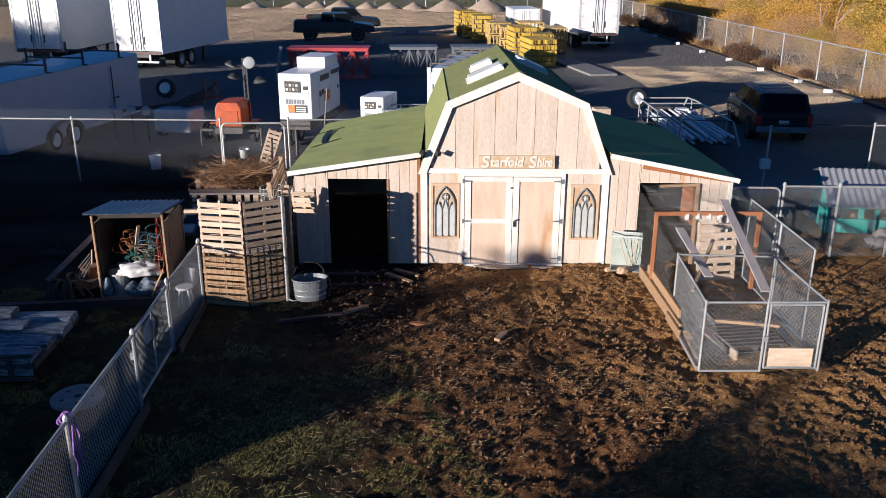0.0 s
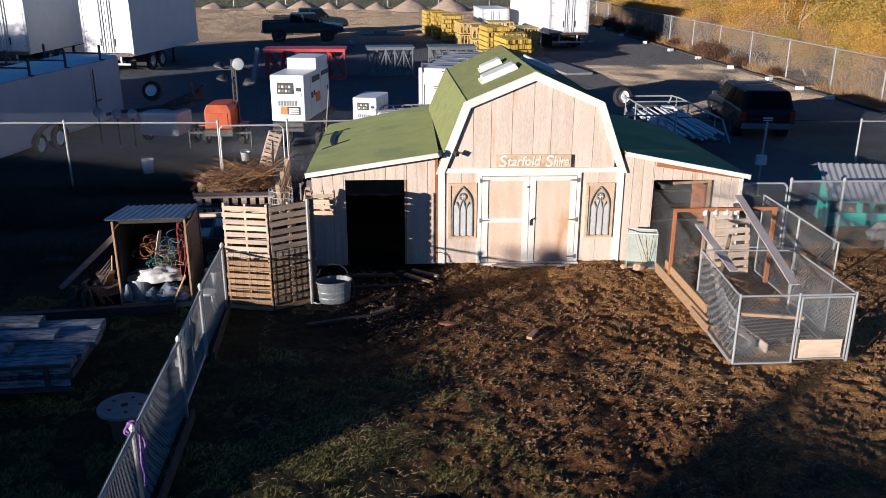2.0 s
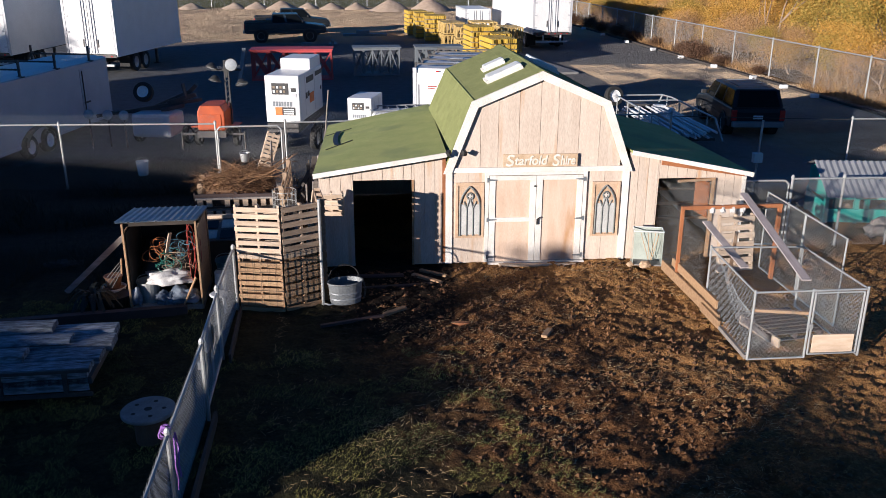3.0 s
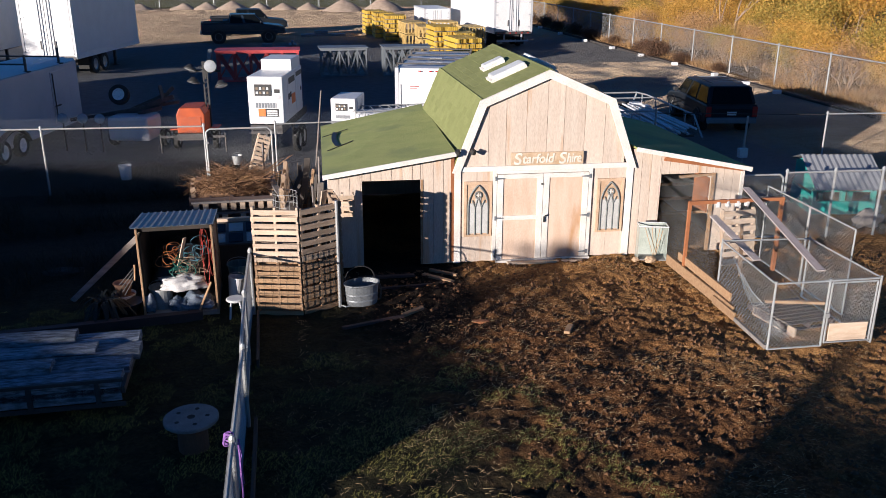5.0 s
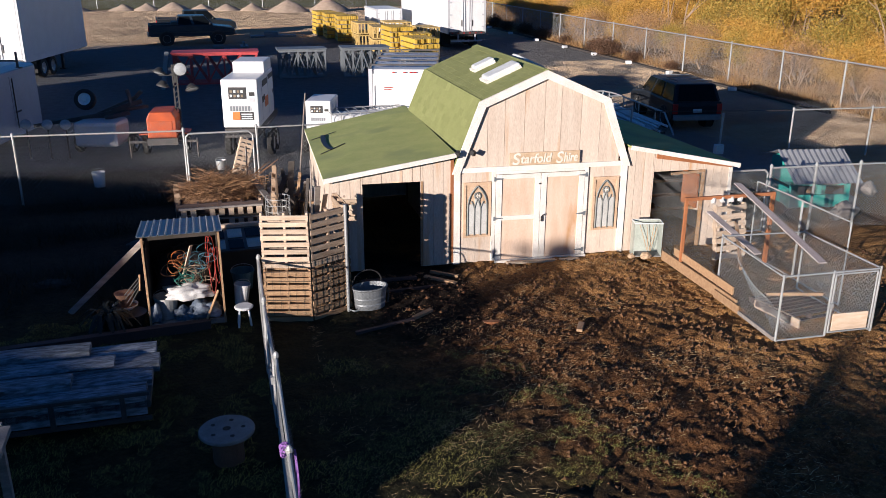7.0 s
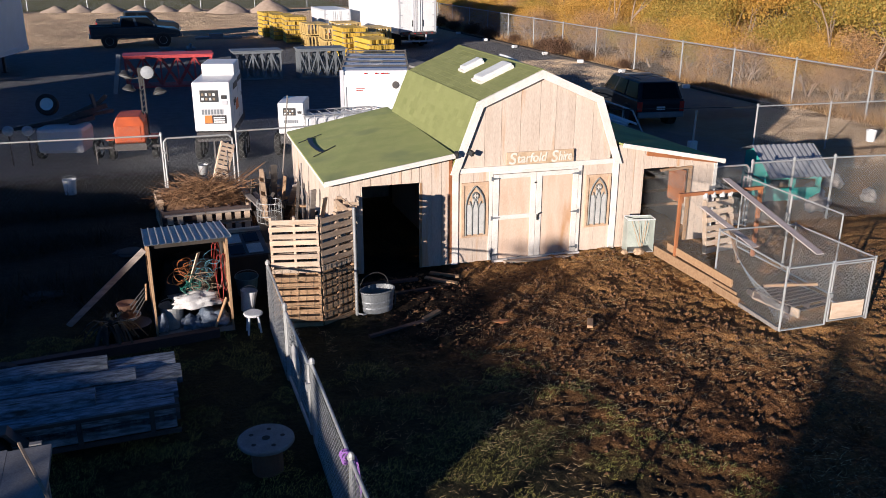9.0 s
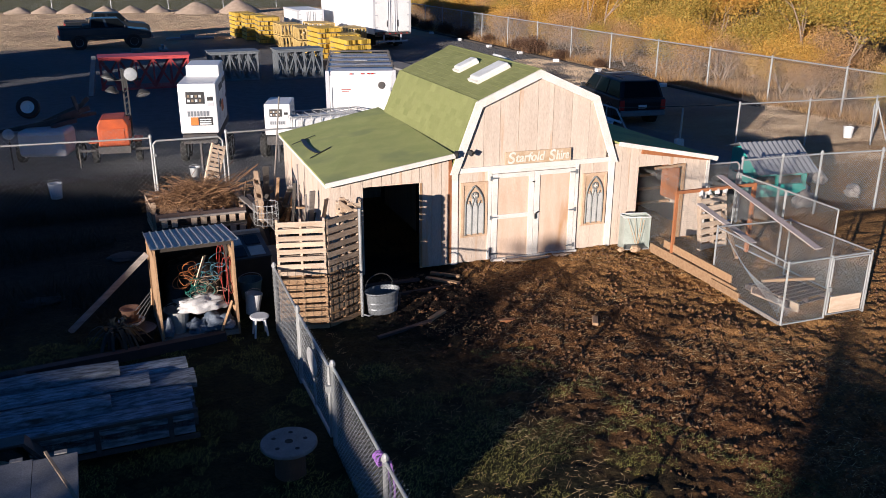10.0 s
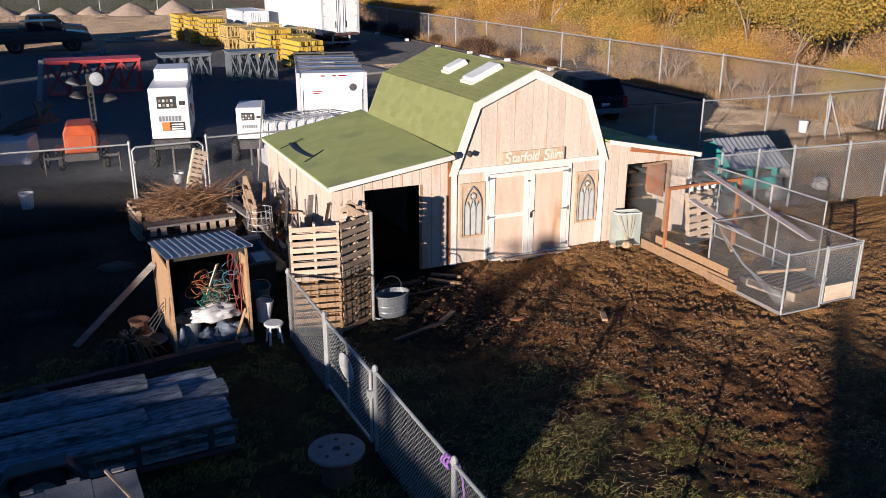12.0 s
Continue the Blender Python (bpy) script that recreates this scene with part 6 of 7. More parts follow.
part("side_board", Geo().span(-5.6, -0.1, -0.85, -0.83, 0.262, 0.55), "log_wood", tr, "weathered grey side board")
part("side_rail", Geo().span(-5.6, -0.05, -0.90, -0.86, 0.20, 0.25).span(-5.6, -0.05, -0.905, -0.865, 0.56, 0.61), "steel_dark", tr)
wheel(tr, (-2.3, -0.99, 0.32), 0.32, 0.2, (0, -1, 0))
wheel(tr, (-2.3, 0.99, 0.32), 0.32, 0.2, (0, 1, 0))
part("fender", Geo().prism([(-2.8, -1.1, 0.42), (-2.6, -1.1, 0.68), (-2.0, -1.1, 0.68), (-1.8, -1.1, 0.42), (-1.85, -1.1, 0.42), (-2.03, -1.1, 0.65), (-2.57, -1.1, 0.65), (-2.75, -1.1, 0.42)], (0, 0.22, 0)), "steel_dark", tr)


def slab(label, x0, x1, y, w, z, h, seed, rz=0.0):
    """A rough-sawn slab with waney edges."""
    g = Geo()
    nseg = 26
    rows = []
    for i in range(nseg + 1):
        x = x0 + (x1 - x0) * i / nseg
        e0 = y - w / 2 + 0.03 * noise.noise((x * 1.3, seed, 0)) + 0.012 * noise.noise((x * 6, seed, 2))
        e1 = y + w / 2 + 0.03 * noise.noise((x * 1.3, seed, 5)) + 0.012 * noise.noise((x * 6, seed, 7))
        t = z + h + 0.02 * noise.noise((x * 0.9, seed, 9))
        rows.append([(x, e0, z), (x, e0 + 0.02, t - 0.015), (x, y - w * 0.2, t + 0.008 * noise.noise((x * 7, seed, 1))), (x, y + w * 0.2, t + 0.008 * noise.noise((x * 7, seed, 3))), (x, e1 - 0.02, t - 0.015), (x, e1, z)])
    g.v = [p for r in rows for p in r]
    g.f = [(i * 6 + j, i * 6 + j + 1, (i + 1) * 6 + j + 1, (i + 1) * 6 + j) for i in range(nseg) for j in range(5)]
    g.f += [tuple(reversed(range(6))), tuple(range(nseg * 6, nseg * 6 + 6))]
    ob = part("timber_slab", g, "log_wood", m=pose(-5.27, 11.83, 0, 0, 0, 0.6 + rz))
    return tagged(ob, label, "timber", "timber slabs")


sl = "rough weathered grey timber slab lying on the trailer"
slab(sl, -5.6, -0.02, 0.60, 0.40, 0.452, 0.12, 1)
slab(sl, -5.6, -0.9, 0.62, 0.36, 0.578, 0.10, 2, 0.6)
slab(sl, -5.6, 0.04, 0.18, 0.40, 0.452, 0.13, 3)
slab(sl, -5.6, -0.55, 0.16, 0.34, 0.588, 0.05, 4, -0.5)
slab(sl, -5.6, -0.04, -0.24, 0.40, 0.452, 0.10, 5)
slab(sl, -5.6, -1.05, -0.30, 0.36, 0.558, 0.10, 6, 0.4)
slab(sl, -5.6, -0.10, -0.66, 0.38, 0.452, 0.12, 7)

# pale boarded table top with a long yellow stick in front
tb = thing("work_table", "weathered whitewashed board work table", "table", pose(-7.55, 9.22, 0, 0, 0, 1))
top = part("top", Geo().span(-1.2, 0.92, -0.75, 0.40, 1.00, 1.04), "spool_wood", tb)
for k in range(5):
    part("board", Geo().span(-1.2 + k * 0.425, -0.78 + k * 0.425, -0.76, 0.40 + 0.03 * (k % 2), 1.042, 1.065), "spool_wood", top)
for x in (-1.1, 0.8):
    for y in (-0.65, 0.3):
        part("leg", Geo().span(x - 0.045, x + 0.045, y - 0.045, y + 0.045, 0, 1.0), "grey_wood", tb)
for k in range(5):
    part("end_block", Geo().span(-0.98 + k * 0.42, -0.86 + k * 0.42, 0.44, 0.50, 0.98, 1.07), "spool_wood", tb)
stick("yellow_stick", (-6.92, 9.52, 1.20), (-6.58, 8.55, 1.10), 0.03, 0.03, "cord_tan", "long pale wooden stick lying across the table", "stick")

# cable spool used as a table
sp = thing("cable_spool", "wooden cable spool table with a grey round top", "spool", pose(-4.37, 10.02, -0.10))
tp = part("top", Geo().lathe([(0.001, 0.50), (0.33, 0.50), (0.34, 0.51), (0.34, 0.54), (0.33, 0.55), (0.001, 0.55)], 36), "spool_wood", sp)
part("drum", Geo().lathe([(0.19, 0.04), (0.19, 0.50)], 20), "terracotta", sp, "reddish brown drum staves")
part("foot", Geo().lathe([(0.001, 0.0), (0.32, 0.0), (0.32, 0.04), (0.001, 0.04)], 30), "terracotta", sp)
for a in range(6):
    r_ = 0.0 if a == 5 else 0.2
    x, y = r_ * math.cos(a * 1.256), r_ * math.sin(a * 1.256)
    part("bolt_hole", Geo().lathe([(0.001, 0.553), (0.028 if a < 5 else 0.05, 0.553), (0.028 if a < 5 else 0.05, 0.548)], 12, (x, y, 0)), "inside_shade", tp)

# galvanised tub
tub = thing("stock_tank", "oval galvanised stock tank with a wire handle", "tub", pose(-1.80, 14.32, 0.0, 0, 0, 10))
part("shell", Geo().lathe([(0.001, 0.02), (0.26, 0.02), (0.275, 0.11), (0.268, 0.13), (0.285, 0.22), (0.28, 0.24), (0.295, 0.38), (0.315, 0.40), (0.315, 0.42), (0.29, 0.42), (0.26, 0.05), (0.001, 0.05)], 30, sx=1.05, sy=0.72), "tub_tin", tub)
part("water", Geo().lathe([(0.001, 0.25), (0.27, 0.25)], 28, sx=0.95, sy=0.72), "car_glass", tub)
part("handle", Geo().path([(0.0 + 0.28 * math.cos(a * math.pi / 10), 0.12, 0.42 + 0.26 * math.sin(a * math.pi / 10)) for a in range(11)], 0.012), "iron", tub)
part("hose", Geo().path([(0.24, 0.1, 0.46), (0.34, 0.1, 0.38), (0.38, 0.05, 0.2), (0.34, 0.0, 0.05)], 0.015), "black_plastic", tub)

# brush heap inside a ring of pallets
for m, lab in ((pose(-5.2, 19.55, 0.0, 0, 0, 2), "a"), (pose(-4.25, 19.55, 0.0, 0, 0, -2), "a"), (pose(-5.3, 21.4, 0.0, 0, 0, -86), "b"), (pose(-3.3, 19.6, 0.0, 0, 0, 84), "b"), (pose(-3.25, 20.6, 0.0, 0, 0, 84), "b"), (pose(-5.2, 21.6, 0.0, 0, 0, 0), "c")):
    pallet("rough pallet forming a compost bin wall", m, 0.95, 0.70, 5, "dark_slat" if lab != "b" else "pallet_brown", "compost bin pallets")
for z, lab in ((0.16, "row of pale sawn block ends along the compost bin"), (0.42, "row of pale sawn block ends along the compost bin")):
    row = thing("block_row", lab, "timber", pose(-5.15, 19.46, z), "block rows")
    part("rail", Geo().span(0, 1.85, -0.03, 0.03, -0.05, -0.01), "old_board", row)
    part("rail", Geo().span(0, 1.85, -0.035, 0.03, 0.15, 0.19), "grey_wood", row)
    for k in range(9):
        if (k * 5 + int(z * 10)) % 7:
            part("block", Geo().span(0.05 + k * 0.205, 0.17 + k * 0.205, -0.06, 0.03, -0.01, 0.15), "pallet", row)
pallet("dark slatted pallet leaning beside the compost bin", pose(-3.05, 18.75, 0, 0, -16, 84), 1.25, 1.15, 8, "pallet_brown", "compost bin pallets")
# dark cold frame with pale panes between the shelter and the pallets
cf = thing("cold_frame", "dark boarded cold frame with pale glass panes and a timber lip", "cold frame", pose(-4.0, 16.2, 0, 0, 0, 2))
part("body", Geo().span(-0.52, 0.52, -0.5, 0.5, 0.0, 0.78), "old_board", cf, bevel=0.006)
part("lip", Geo().span(-0.55, 0.55, 0.46, 0.56, 0.78, 1.02), "pallet", cf, "pale weathered timber lip")
lid = part("lid", Geo().prism([(-0.54, -0.52, 0.79), (0.54, -0.52, 0.79), (0.54, 0.455, 0.93), (-0.54, 0.455, 0.93)], (0, 0, 0.03)), "steel_dark", cf)
for i in range(3):
    for j in range(2):
        x0, y0 = -0.48 + i * 0.33, -0.45 + j * 0.45
        z0 = 0.826 + (y0 + 0.52) * 0.1436
        part("pane", Geo().prism([(x0, y0, z0), (x0 + 0.27, y0, z0), (x0 + 0.27, y0 + 0.36, z0 + 0.0517), (x0, y0 + 0.36, z0 + 0.0517)], (0, 0, 0.006)), "car_glass" if (i + j) % 2 else "old_glass", lid)
twigs = Geo()
rng = random.Random(31)
for i in range(1500):
    a, rr = rng.uniform(0, 6.283), rng.random() ** 0.6 * 0.88
    x, y = -4.25 + rr * math.cos(a), 20.55 + rr * math.sin(a) * 0.95
    z = 0.58 + 0.45 * (1 - (rr / 1.0) ** 2) * rng.random()
    d = rng.uniform(0, 6.283)
    l = rng.uniform(0.18, 0.5)
    e = rng.uniform(-0.5, 0.8)
    p = [(x, y, z), (x + l * 0.5 * math.cos(d), y + l * 0.5 * math.sin(d), z + l * 0.5 * e + 0.04), (x + l * math.cos(d + 0.3), y + l * math.sin(d + 0.3), z + l * e)]
    twigs.path(p, rng.uniform(0.0025, 0.0065), 3)
for i in range(34):
    a = rng.uniform(-0.6, 0.7)
    x, y, l = -4.0 + rng.uniform(-0.3, 0.4), 20.2 + rng.uniform(-0.5, 0.6), rng.uniform(0.5, 1.15)
    twigs.path([(x, y, 0.85), (x + 0.5 * l * math.cos(a), y + 0.5 * l * math.sin(a), 1.0 + 0.1 * rng.random()), (x + l * math.cos(a), y + l * math.sin(a), 0.95 + rng.uniform(0, 0.5) * l)], rng.uniform(0.004, 0.008), 4)
filler = Geo().lathe([(0.86, 0.0), (0.84, 0.45), (0.6, 0.7), (0.001, 0.85)], 18, (-4.25, 20.55, 0))
tagged(part("brush_heap", twigs, "twig", kind="stuff"), "heap of dry brown branches and vines in the bin", "brush")
filler.v = [(x + 0.1 * noise.noise((x * 2, y * 2, z)), y + 0.1 * noise.noise((x * 2, y * 2, z + 9)), z + (0.1 * noise.noise((x * 3, y * 3, 4)) if z > 0.2 else 0)) for x, y, z in filler.v]
tagged(part("compost", filler, "brush"), "dark mound of compost under the branches", "compost")
for a, b, w, h, mt in (((-3.55, 21.6, 0.2), (-3.52, 21.75, 1.45), 0.02, 0.14, "grey_wood"), ((-3.4, 21.0, 0.75), (-2.95, 18.3, 0.62), 0.14, 0.05, "grey_wood"), ((-3.1, 20.4, 0.7), (-2.75, 17.6, 0.35), 0.12, 0.05, "grey_wood"),
                    ((-2.75, 19.2, 0.0), (-2.65, 17.8, 0.75), 0.12, 0.03, "raw_wood"), ((-2.45, 21.3, 0.15), (-2.3, 18.2, 0.9), 0.1, 0.04, "raw_wood"), ((-2.38, 20.6, 0.0), (-2.3, 19.3, 1.1), 0.14, 0.03, "grey_wood"), ((-2.42, 17.4, 0.0), (-2.32, 17.1, 1.55), 0.12, 0.04, "grey_wood"), ((-2.55, 16.4, 0.0), (-2.3, 16.1, 1.65), 0.14, 0.03, "pallet")):
    stick("plank", a, b, w, h, mt, "weathered plank leaning beside the shed wall")
pallet("pale broken pallet leaning upright behind the brush heap", pose(-3.95, 21.72, 0.62, -12, 20, 8), 0.34, 1.12, 10, "pallet")
for i in range(16):
    x, y = -2.95 + rng.uniform(-0.35, 0.35), 17.2 + i * 0.28
    dx, dy, up_ = rng.uniform(-0.3, 0.5), rng.uniform(-0.5, 0.9), rng.uniform(0.3, 1.15)
    stick("plank", (x, y, 0.05), (x + dx, y + dy, up_), rng.uniform(0.08, 0.16), 0.03, rng.choice(["old_board", "old_board", "dark_slat"]), "dark weathered board propped in the timber jumble")
for i in range(5):
    x = -2.5 + rng.uniform(-0.25, 0.15)
    y = 16.7 + i * 0.9
    stick("plank", (x, y, 0.0), (x + 0.18, y + rng.uniform(-0.3, 0.3), rng.uniform(0.8, 1.35)), 0.08, 0.025, rng.choice(["raw_wood", "old_board", "dark_slat"]), "weathered plank leaning beside the shed wall")
for i in range(7):
    stick("timber_scrap", (-2.9 + rng.uniform(-0.6, 0.6), 21.9 + rng.uniform(-0.4, 0.5), 0.08 + 0.07 * i), (-2.2 + rng.uniform(-0.5, 0.3), 22.0 + rng.uniform(-0.4, 0.4), 0.1 + 0.07 * i), 0.1, 0.06, rng.choice(["raw_wood", "pallet", "grey_wood"]), "scrap timber stacked by the fence", "timber")
for a, b in (((-2.32, 21.6, 0), (-2.02, 21.5, 2.75)), ((-2.3, 18.65, 0), (-2.28, 18.6, 1.75)), ((-2.5, 16.95, 0), (-2.5, 16.9, 1.55))):
    tagged(part("pole", Geo().tube(a, b, 0.018, 7), "grey_wood"), "thin pole leaning on the shed", "pole")
cg = thing("wire_cage", "galvanised wire plant cage standing on the boards", "wire cage", pose(-3.05, 18.35, 0.62))
gg = Geo()
for z in (0.0, 0.14, 0.28, 0.42):
    gg.path([(0.26 * math.cos(a * 0.4189), 0.26 * math.sin(a * 0.4189), z) for a in range(16)], 0.006, 4)
for a in range(15):
    gg.tube((0.26 * math.cos(a * 0.4189), 0.26 * math.sin(a * 0.4189), 0), (0.26 * math.cos(a * 0.4189), 0.26 * math.sin(a * 0.4189), 0.44), 0.005, 4)
part("grid", gg, "galv", cg)
blob("tarp", (-3.35, 17.4, 0.15), (0.5, 0.65, 0.2), "black_plastic", "dark crumpled tarpaulin over stored boards", "tarp", 41, 0.4)
blob("stone_slab", (-5.9, 18.9, 0.04), (0.35, 0.28, 0.05), "old_board", "flat grey stone lying in the weeds", "stone", 55, 0.3)
blob("stone_slab", (-7.4, 16.9, 0.04), (0.38, 0.2, 0.05), "old_board", "flat grey stone lying in the weeds", "stone", 57, 0.3)
# curved black band laid on the lean-to roof in place of a cast shadow
def roof_z(x, y):
    """Height of the lean-to roof over a place in the world."""
    k = (2.105 - x - HALF) / (4.33 - HALF)
    return -0.02 + 2.33 + (1.95 - 2.33) * k + TILT_X * (x - 2.105) - 0.022 * (y - 16.09) * max(0.0, k)


strip = thing("roof_strip", "cast shadow on the green roof, built as a curved black band with two thin lines", "strip")


def on_roof(pts, w):
    """A flat band over the roof along pts, w wide, with thickness."""
    g = Geo()
    for (xa, ya), (xb, yb) in zip(pts, pts[1:]):
        g.beam((xa, ya, roof_z(xa, ya) + 0.012), (xb, yb, roof_z(xb, yb) + 0.012), w, 0.012)
    return g


arc = [(-1.86 + 0.06 * (k / 8 - 0.5) ** 2 * 4 - 0.05 * k / 8, 20.05 - 1.6 * k / 8) for k in range(9)]
part("band", on_roof(arc, 0.11), "black_plastic", strip)
part("rod", on_roof([(-2.12, 19.8), (-1.5, 20.15)], 0.02), "black_plastic", strip)
part("rod", on_roof([(-2.1, 18.15), (-1.5, 18.7)], 0.02), "black_plastic", strip)


# ---------------------------------------------------------------- the yard, east side: chicken run
run = thing("chicken_run", "galvanised kennel-panel chicken run with chain-link sides", "run")
A, B, C, D = (4.36, 11.28), (6.16, 11.22), (4.58, 13.36), (6.2, 13.2)
H = 1.12


def tube_panel(parent, a, b, z0, z1, name="panel", mid=False, net=True):
    """Upright tube frame with chain link in it."""
    a, b = Vector((*a, 0)), Vector((*b, 0))
    u = Vector((0, 0, 1))
    p = part(name, Geo().path([a + u * z0, a + u * z1, b + u * z1, b + u * z0, a + u * z0], 0.016, 8), "galv", parent)
    if mid:
        part("brace", Geo().tube(a.lerp(b, 0.5) + u * z0, a.lerp(b, 0.5) + u * z1, 0.015), "galv", p)
    if net:
        part("chain_link", weave(Geo(), a, b, z1 - z0, 0.075, 0.0021, z0), "galv_wire", p)
    return p


mid = tuple(A[i] * 0.49 + B[i] * 0.51 for i in (0, 1))
tube_panel(run, A, mid, 0.0, H)
gate = tube_panel(run, (mid[0] + 0.05, mid[1]), (B[0] - 0.05, B[1]), 0.05, H - 0.04, "gate")
part("kick_board", Geo().beam((mid[0] + 0.10, mid[1] - 0.01, 0.23), (B[0] - 0.12, B[1] - 0.01, 0.23), 0.02, 0.30), "pallet", gate, "pale plywood kick board")
part("latch", Geo().span(mid[0] - 0.02, mid[0] + 0.05, mid[1] - 0.05, mid[1] - 0.02, 0.5, 0.58), "galv", gate)
tube_panel(run, A, C, 0.0, H)
tube_panel(run, B, D, 0.0, H)
rf = part("roof_frame", Geo().path([(*A, H), (*B, H), (*D, H), (*C, H), (*A, H)], 0.017, 8), "galv", run)
topnet = Geo()
for i in range(46):
    y = A[1] + i * (C[1] - A[1]) / 45
    sag = -0.06 * math.sin(math.pi * i / 45)
    topnet.tube((A[0] + 0.22 * i / 45, y, H + 0.005), (5.25, y, H + sag), 0.0012, 3, caps=False)
    topnet.tube((5.25, y, H + sag), (B[0], y, H + 0.005), 0.0012, 3, caps=False)
for i in range(38):
    x = 4.42 + i * 1.72 / 37
    topnet.tube((x, A[1], H), (x + 0.1, C[1], H), 0.0012, 3, caps=False)
part("top_netting", topnet, "net", rf)
for p in (A, B, C, D, mid):
    part("post", Geo().tube((*p, 0), (*p, H + 0.04), 0.019, 8), "galv", run)

# timber kick boards along its west side
stick("run_plank", (4.52, 15.3, 0.10), (4.46, 12.55, 0.10), 0.04, 0.20, "raw_wood", "long tan plank along the foot of the run")
stick("run_plank", (4.56, 14.9, 0.31), (4.50, 12.75, 0.29), 0.04, 0.16, "raw_wood", "long tan plank along the foot of the run")
stick("run_plank", (4.43, 13.2, 0.08), (4.40, 12.4, 0.08), 0.04, 0.15, "raw_wood", "short tan plank along the foot of the run")
stick("run_plank", (4.42, 12.4, 0.03), (4.34, 11.3, 0.03), 0.05, 0.07, "grey_wood", "thin rail along the foot of the run")
# orange timber arch
ar = thing("timber_arch", "orange-brown timber frame standing in the run", "frame")
part("post", Geo().beam((4.53, 14.6, 0), (4.53, 14.6, 1.46), 0.06, 0.05, up=(0, 1, 0)), "orange_wood", ar)
part("post", Geo().beam((6.43, 14.55, 0), (6.43, 14.55, 1.46), 0.065, 0.07, up=(0, 1, 0)), "orange_wood", ar)
part("beam", Geo().beam((4.5, 14.6, 1.48), (6.47, 14.55, 1.48), 0.06, 0.065), "orange_wood", ar)
stick("board", (5.92, 15.04, 1.60), (5.43, 11.72, 1.10), 0.15, 0.025, "faded_board", "long grey board laid slanting over the run")
stick("board", (4.89, 14.34, 1.28), (4.92, 12.75, 0.95), 0.15, 0.025, "faded_board", "shorter grey board slanting into the run")
stick("perch", (5.55, 14.4, 1.02), (4.75, 12.95, 0.62), 0.06, 0.06, "raw_wood", "wooden perch pole across the run", "perch")
stick("perch", (5.95, 12.2, 0.30), (5.0, 12.5, 0.28), 0.06, 0.05, "raw_wood", "low perch pole in the run", "perch")
pallet("pallet leaning upright against the coop wall", pose(5.55, 14.95, 0.0, -8, 0, 6), 0.75, 1.15, 7, "pallet", "run pallets")
pg = pallet("dark wet pallet lying flat in the run", pose(4.95, 11.75, 0.14, 90, 0, 6) @ pose(0, 0, 0, 180), 1.0, 1.0, 8, "dark_slat", "run pallets")
stick("board", (4.88, 12.6, 0.08), (5.05, 11.6, 0.08), 0.04, 0.16, "pallet", "short board lying in the run")
for x in (5.1, 5.3, 5.5, 5.7):
    blob("rag", (x, 14.57, 1.42), (0.05, 0.04, 0.08), "cloth_white", "white rag tied to the timber beam", "rag", x * 7, 0.5)
# wire netting between the barn and the arch
nt_ = thing("wire_netting", "fine wire netting draped from the coop to the run", "netting")
ng = Geo()


def drape(geo, p00, p10, p11, p01, nu, nv, r, sag):
    """Crossing wires over a four-cornered sheet, with some slack."""
    p00, p10, p11, p01 = (Vector(p) for p in (p00, p10, p11, p01))

    def at(u, v):
        p = p00.lerp(p10, u).lerp(p01.lerp(p11, u), v)
        return p + Vector((0.02 * math.sin(9 * u + 5 * v), 0.02 * math.sin(7 * v), -sag * math.sin(math.pi * u) * math.sin(math.pi * v)))

    for i in range(nu + nv):
        for s in (0, 1):
            pts = []
            for k in range(7):
                t = k / 6
                u0 = (i - nv) / nu
                u, v = u0 + t * nv / nu, (t if s == 0 else 1 - t)
                if 0 <= u <= 1:
                    pts.append(at(u, v))
            for a, b in zip(pts, pts[1:]):
                geo.tube(a, b, r, 3, caps=False)


drape(ng, (4.56, 15.95, 0.02), (4.56, 13.4, 0.02), (4.56, 13.4, 1.1), (4.56, 15.95, 1.62), 44, 28, 0.0013, 0.0)
drape(ng, (4.6, 15.98, 1.66), (4.56, 14.6, 1.5), (6.45, 14.58, 1.5), (6.4, 15.98, 1.70), 26, 34, 0.0012, 0.08)
drape(ng, (4.62, 14.55, 1.45), (4.58, 13.3, 1.15), (6.25, 13.2, 1.15), (6.42, 14.5, 1.45), 26, 34, 0.0012, 0.05)
part("netting", ng, "net", nt_)
sn = Geo()
drape(sn, (4.7, 15.94, 0.05), (5.78, 15.94, 0.05), (5.78, 15.94, 1.66), (4.7, 15.94, 1.66), 30, 44, 0.001, 0.0)
part("screen", sn, "net", nt_)
tn = Geo()
drape(tn, (4.66, 13.3, 1.02), (4.42, 11.4, 0.05), (4.95, 11.5, 0.04), (5.0, 12.9, 0.30), 30, 14, 0.0018, 0.06)
part("torn_netting", tn, "galv_wire", nt_, "slack pale wire netting fallen into the run")

# second run of kennel panels east of it
k2 = thing("kennel_panels", "row of tall galvanised kennel panels with shade cloth", "fence")
tube_panel(k2, (6.52, 15.2), (6.46, 13.7), 0.0, 1.56, mid=False)
tube_panel(k2, (6.46, 13.68), (6.40, 12.3), 0.0, 1.56)
ky = chain_fence("side_yard_fence", "chain-link fence with gate across the side yard", [(7.66, 16.35, 0), (9.9, 16.2, 0), (11.6, 15.95, 0), (15.5, 15.5, 0)], 1.5, 1.25)
tagged(part("fence_wire", Geo().tube((7.55, 22.75, 1.68), (12.95, 22.7, 1.48), 0.012, 5), "iron"), "thin dark wire strung between the fence ends", "wire")
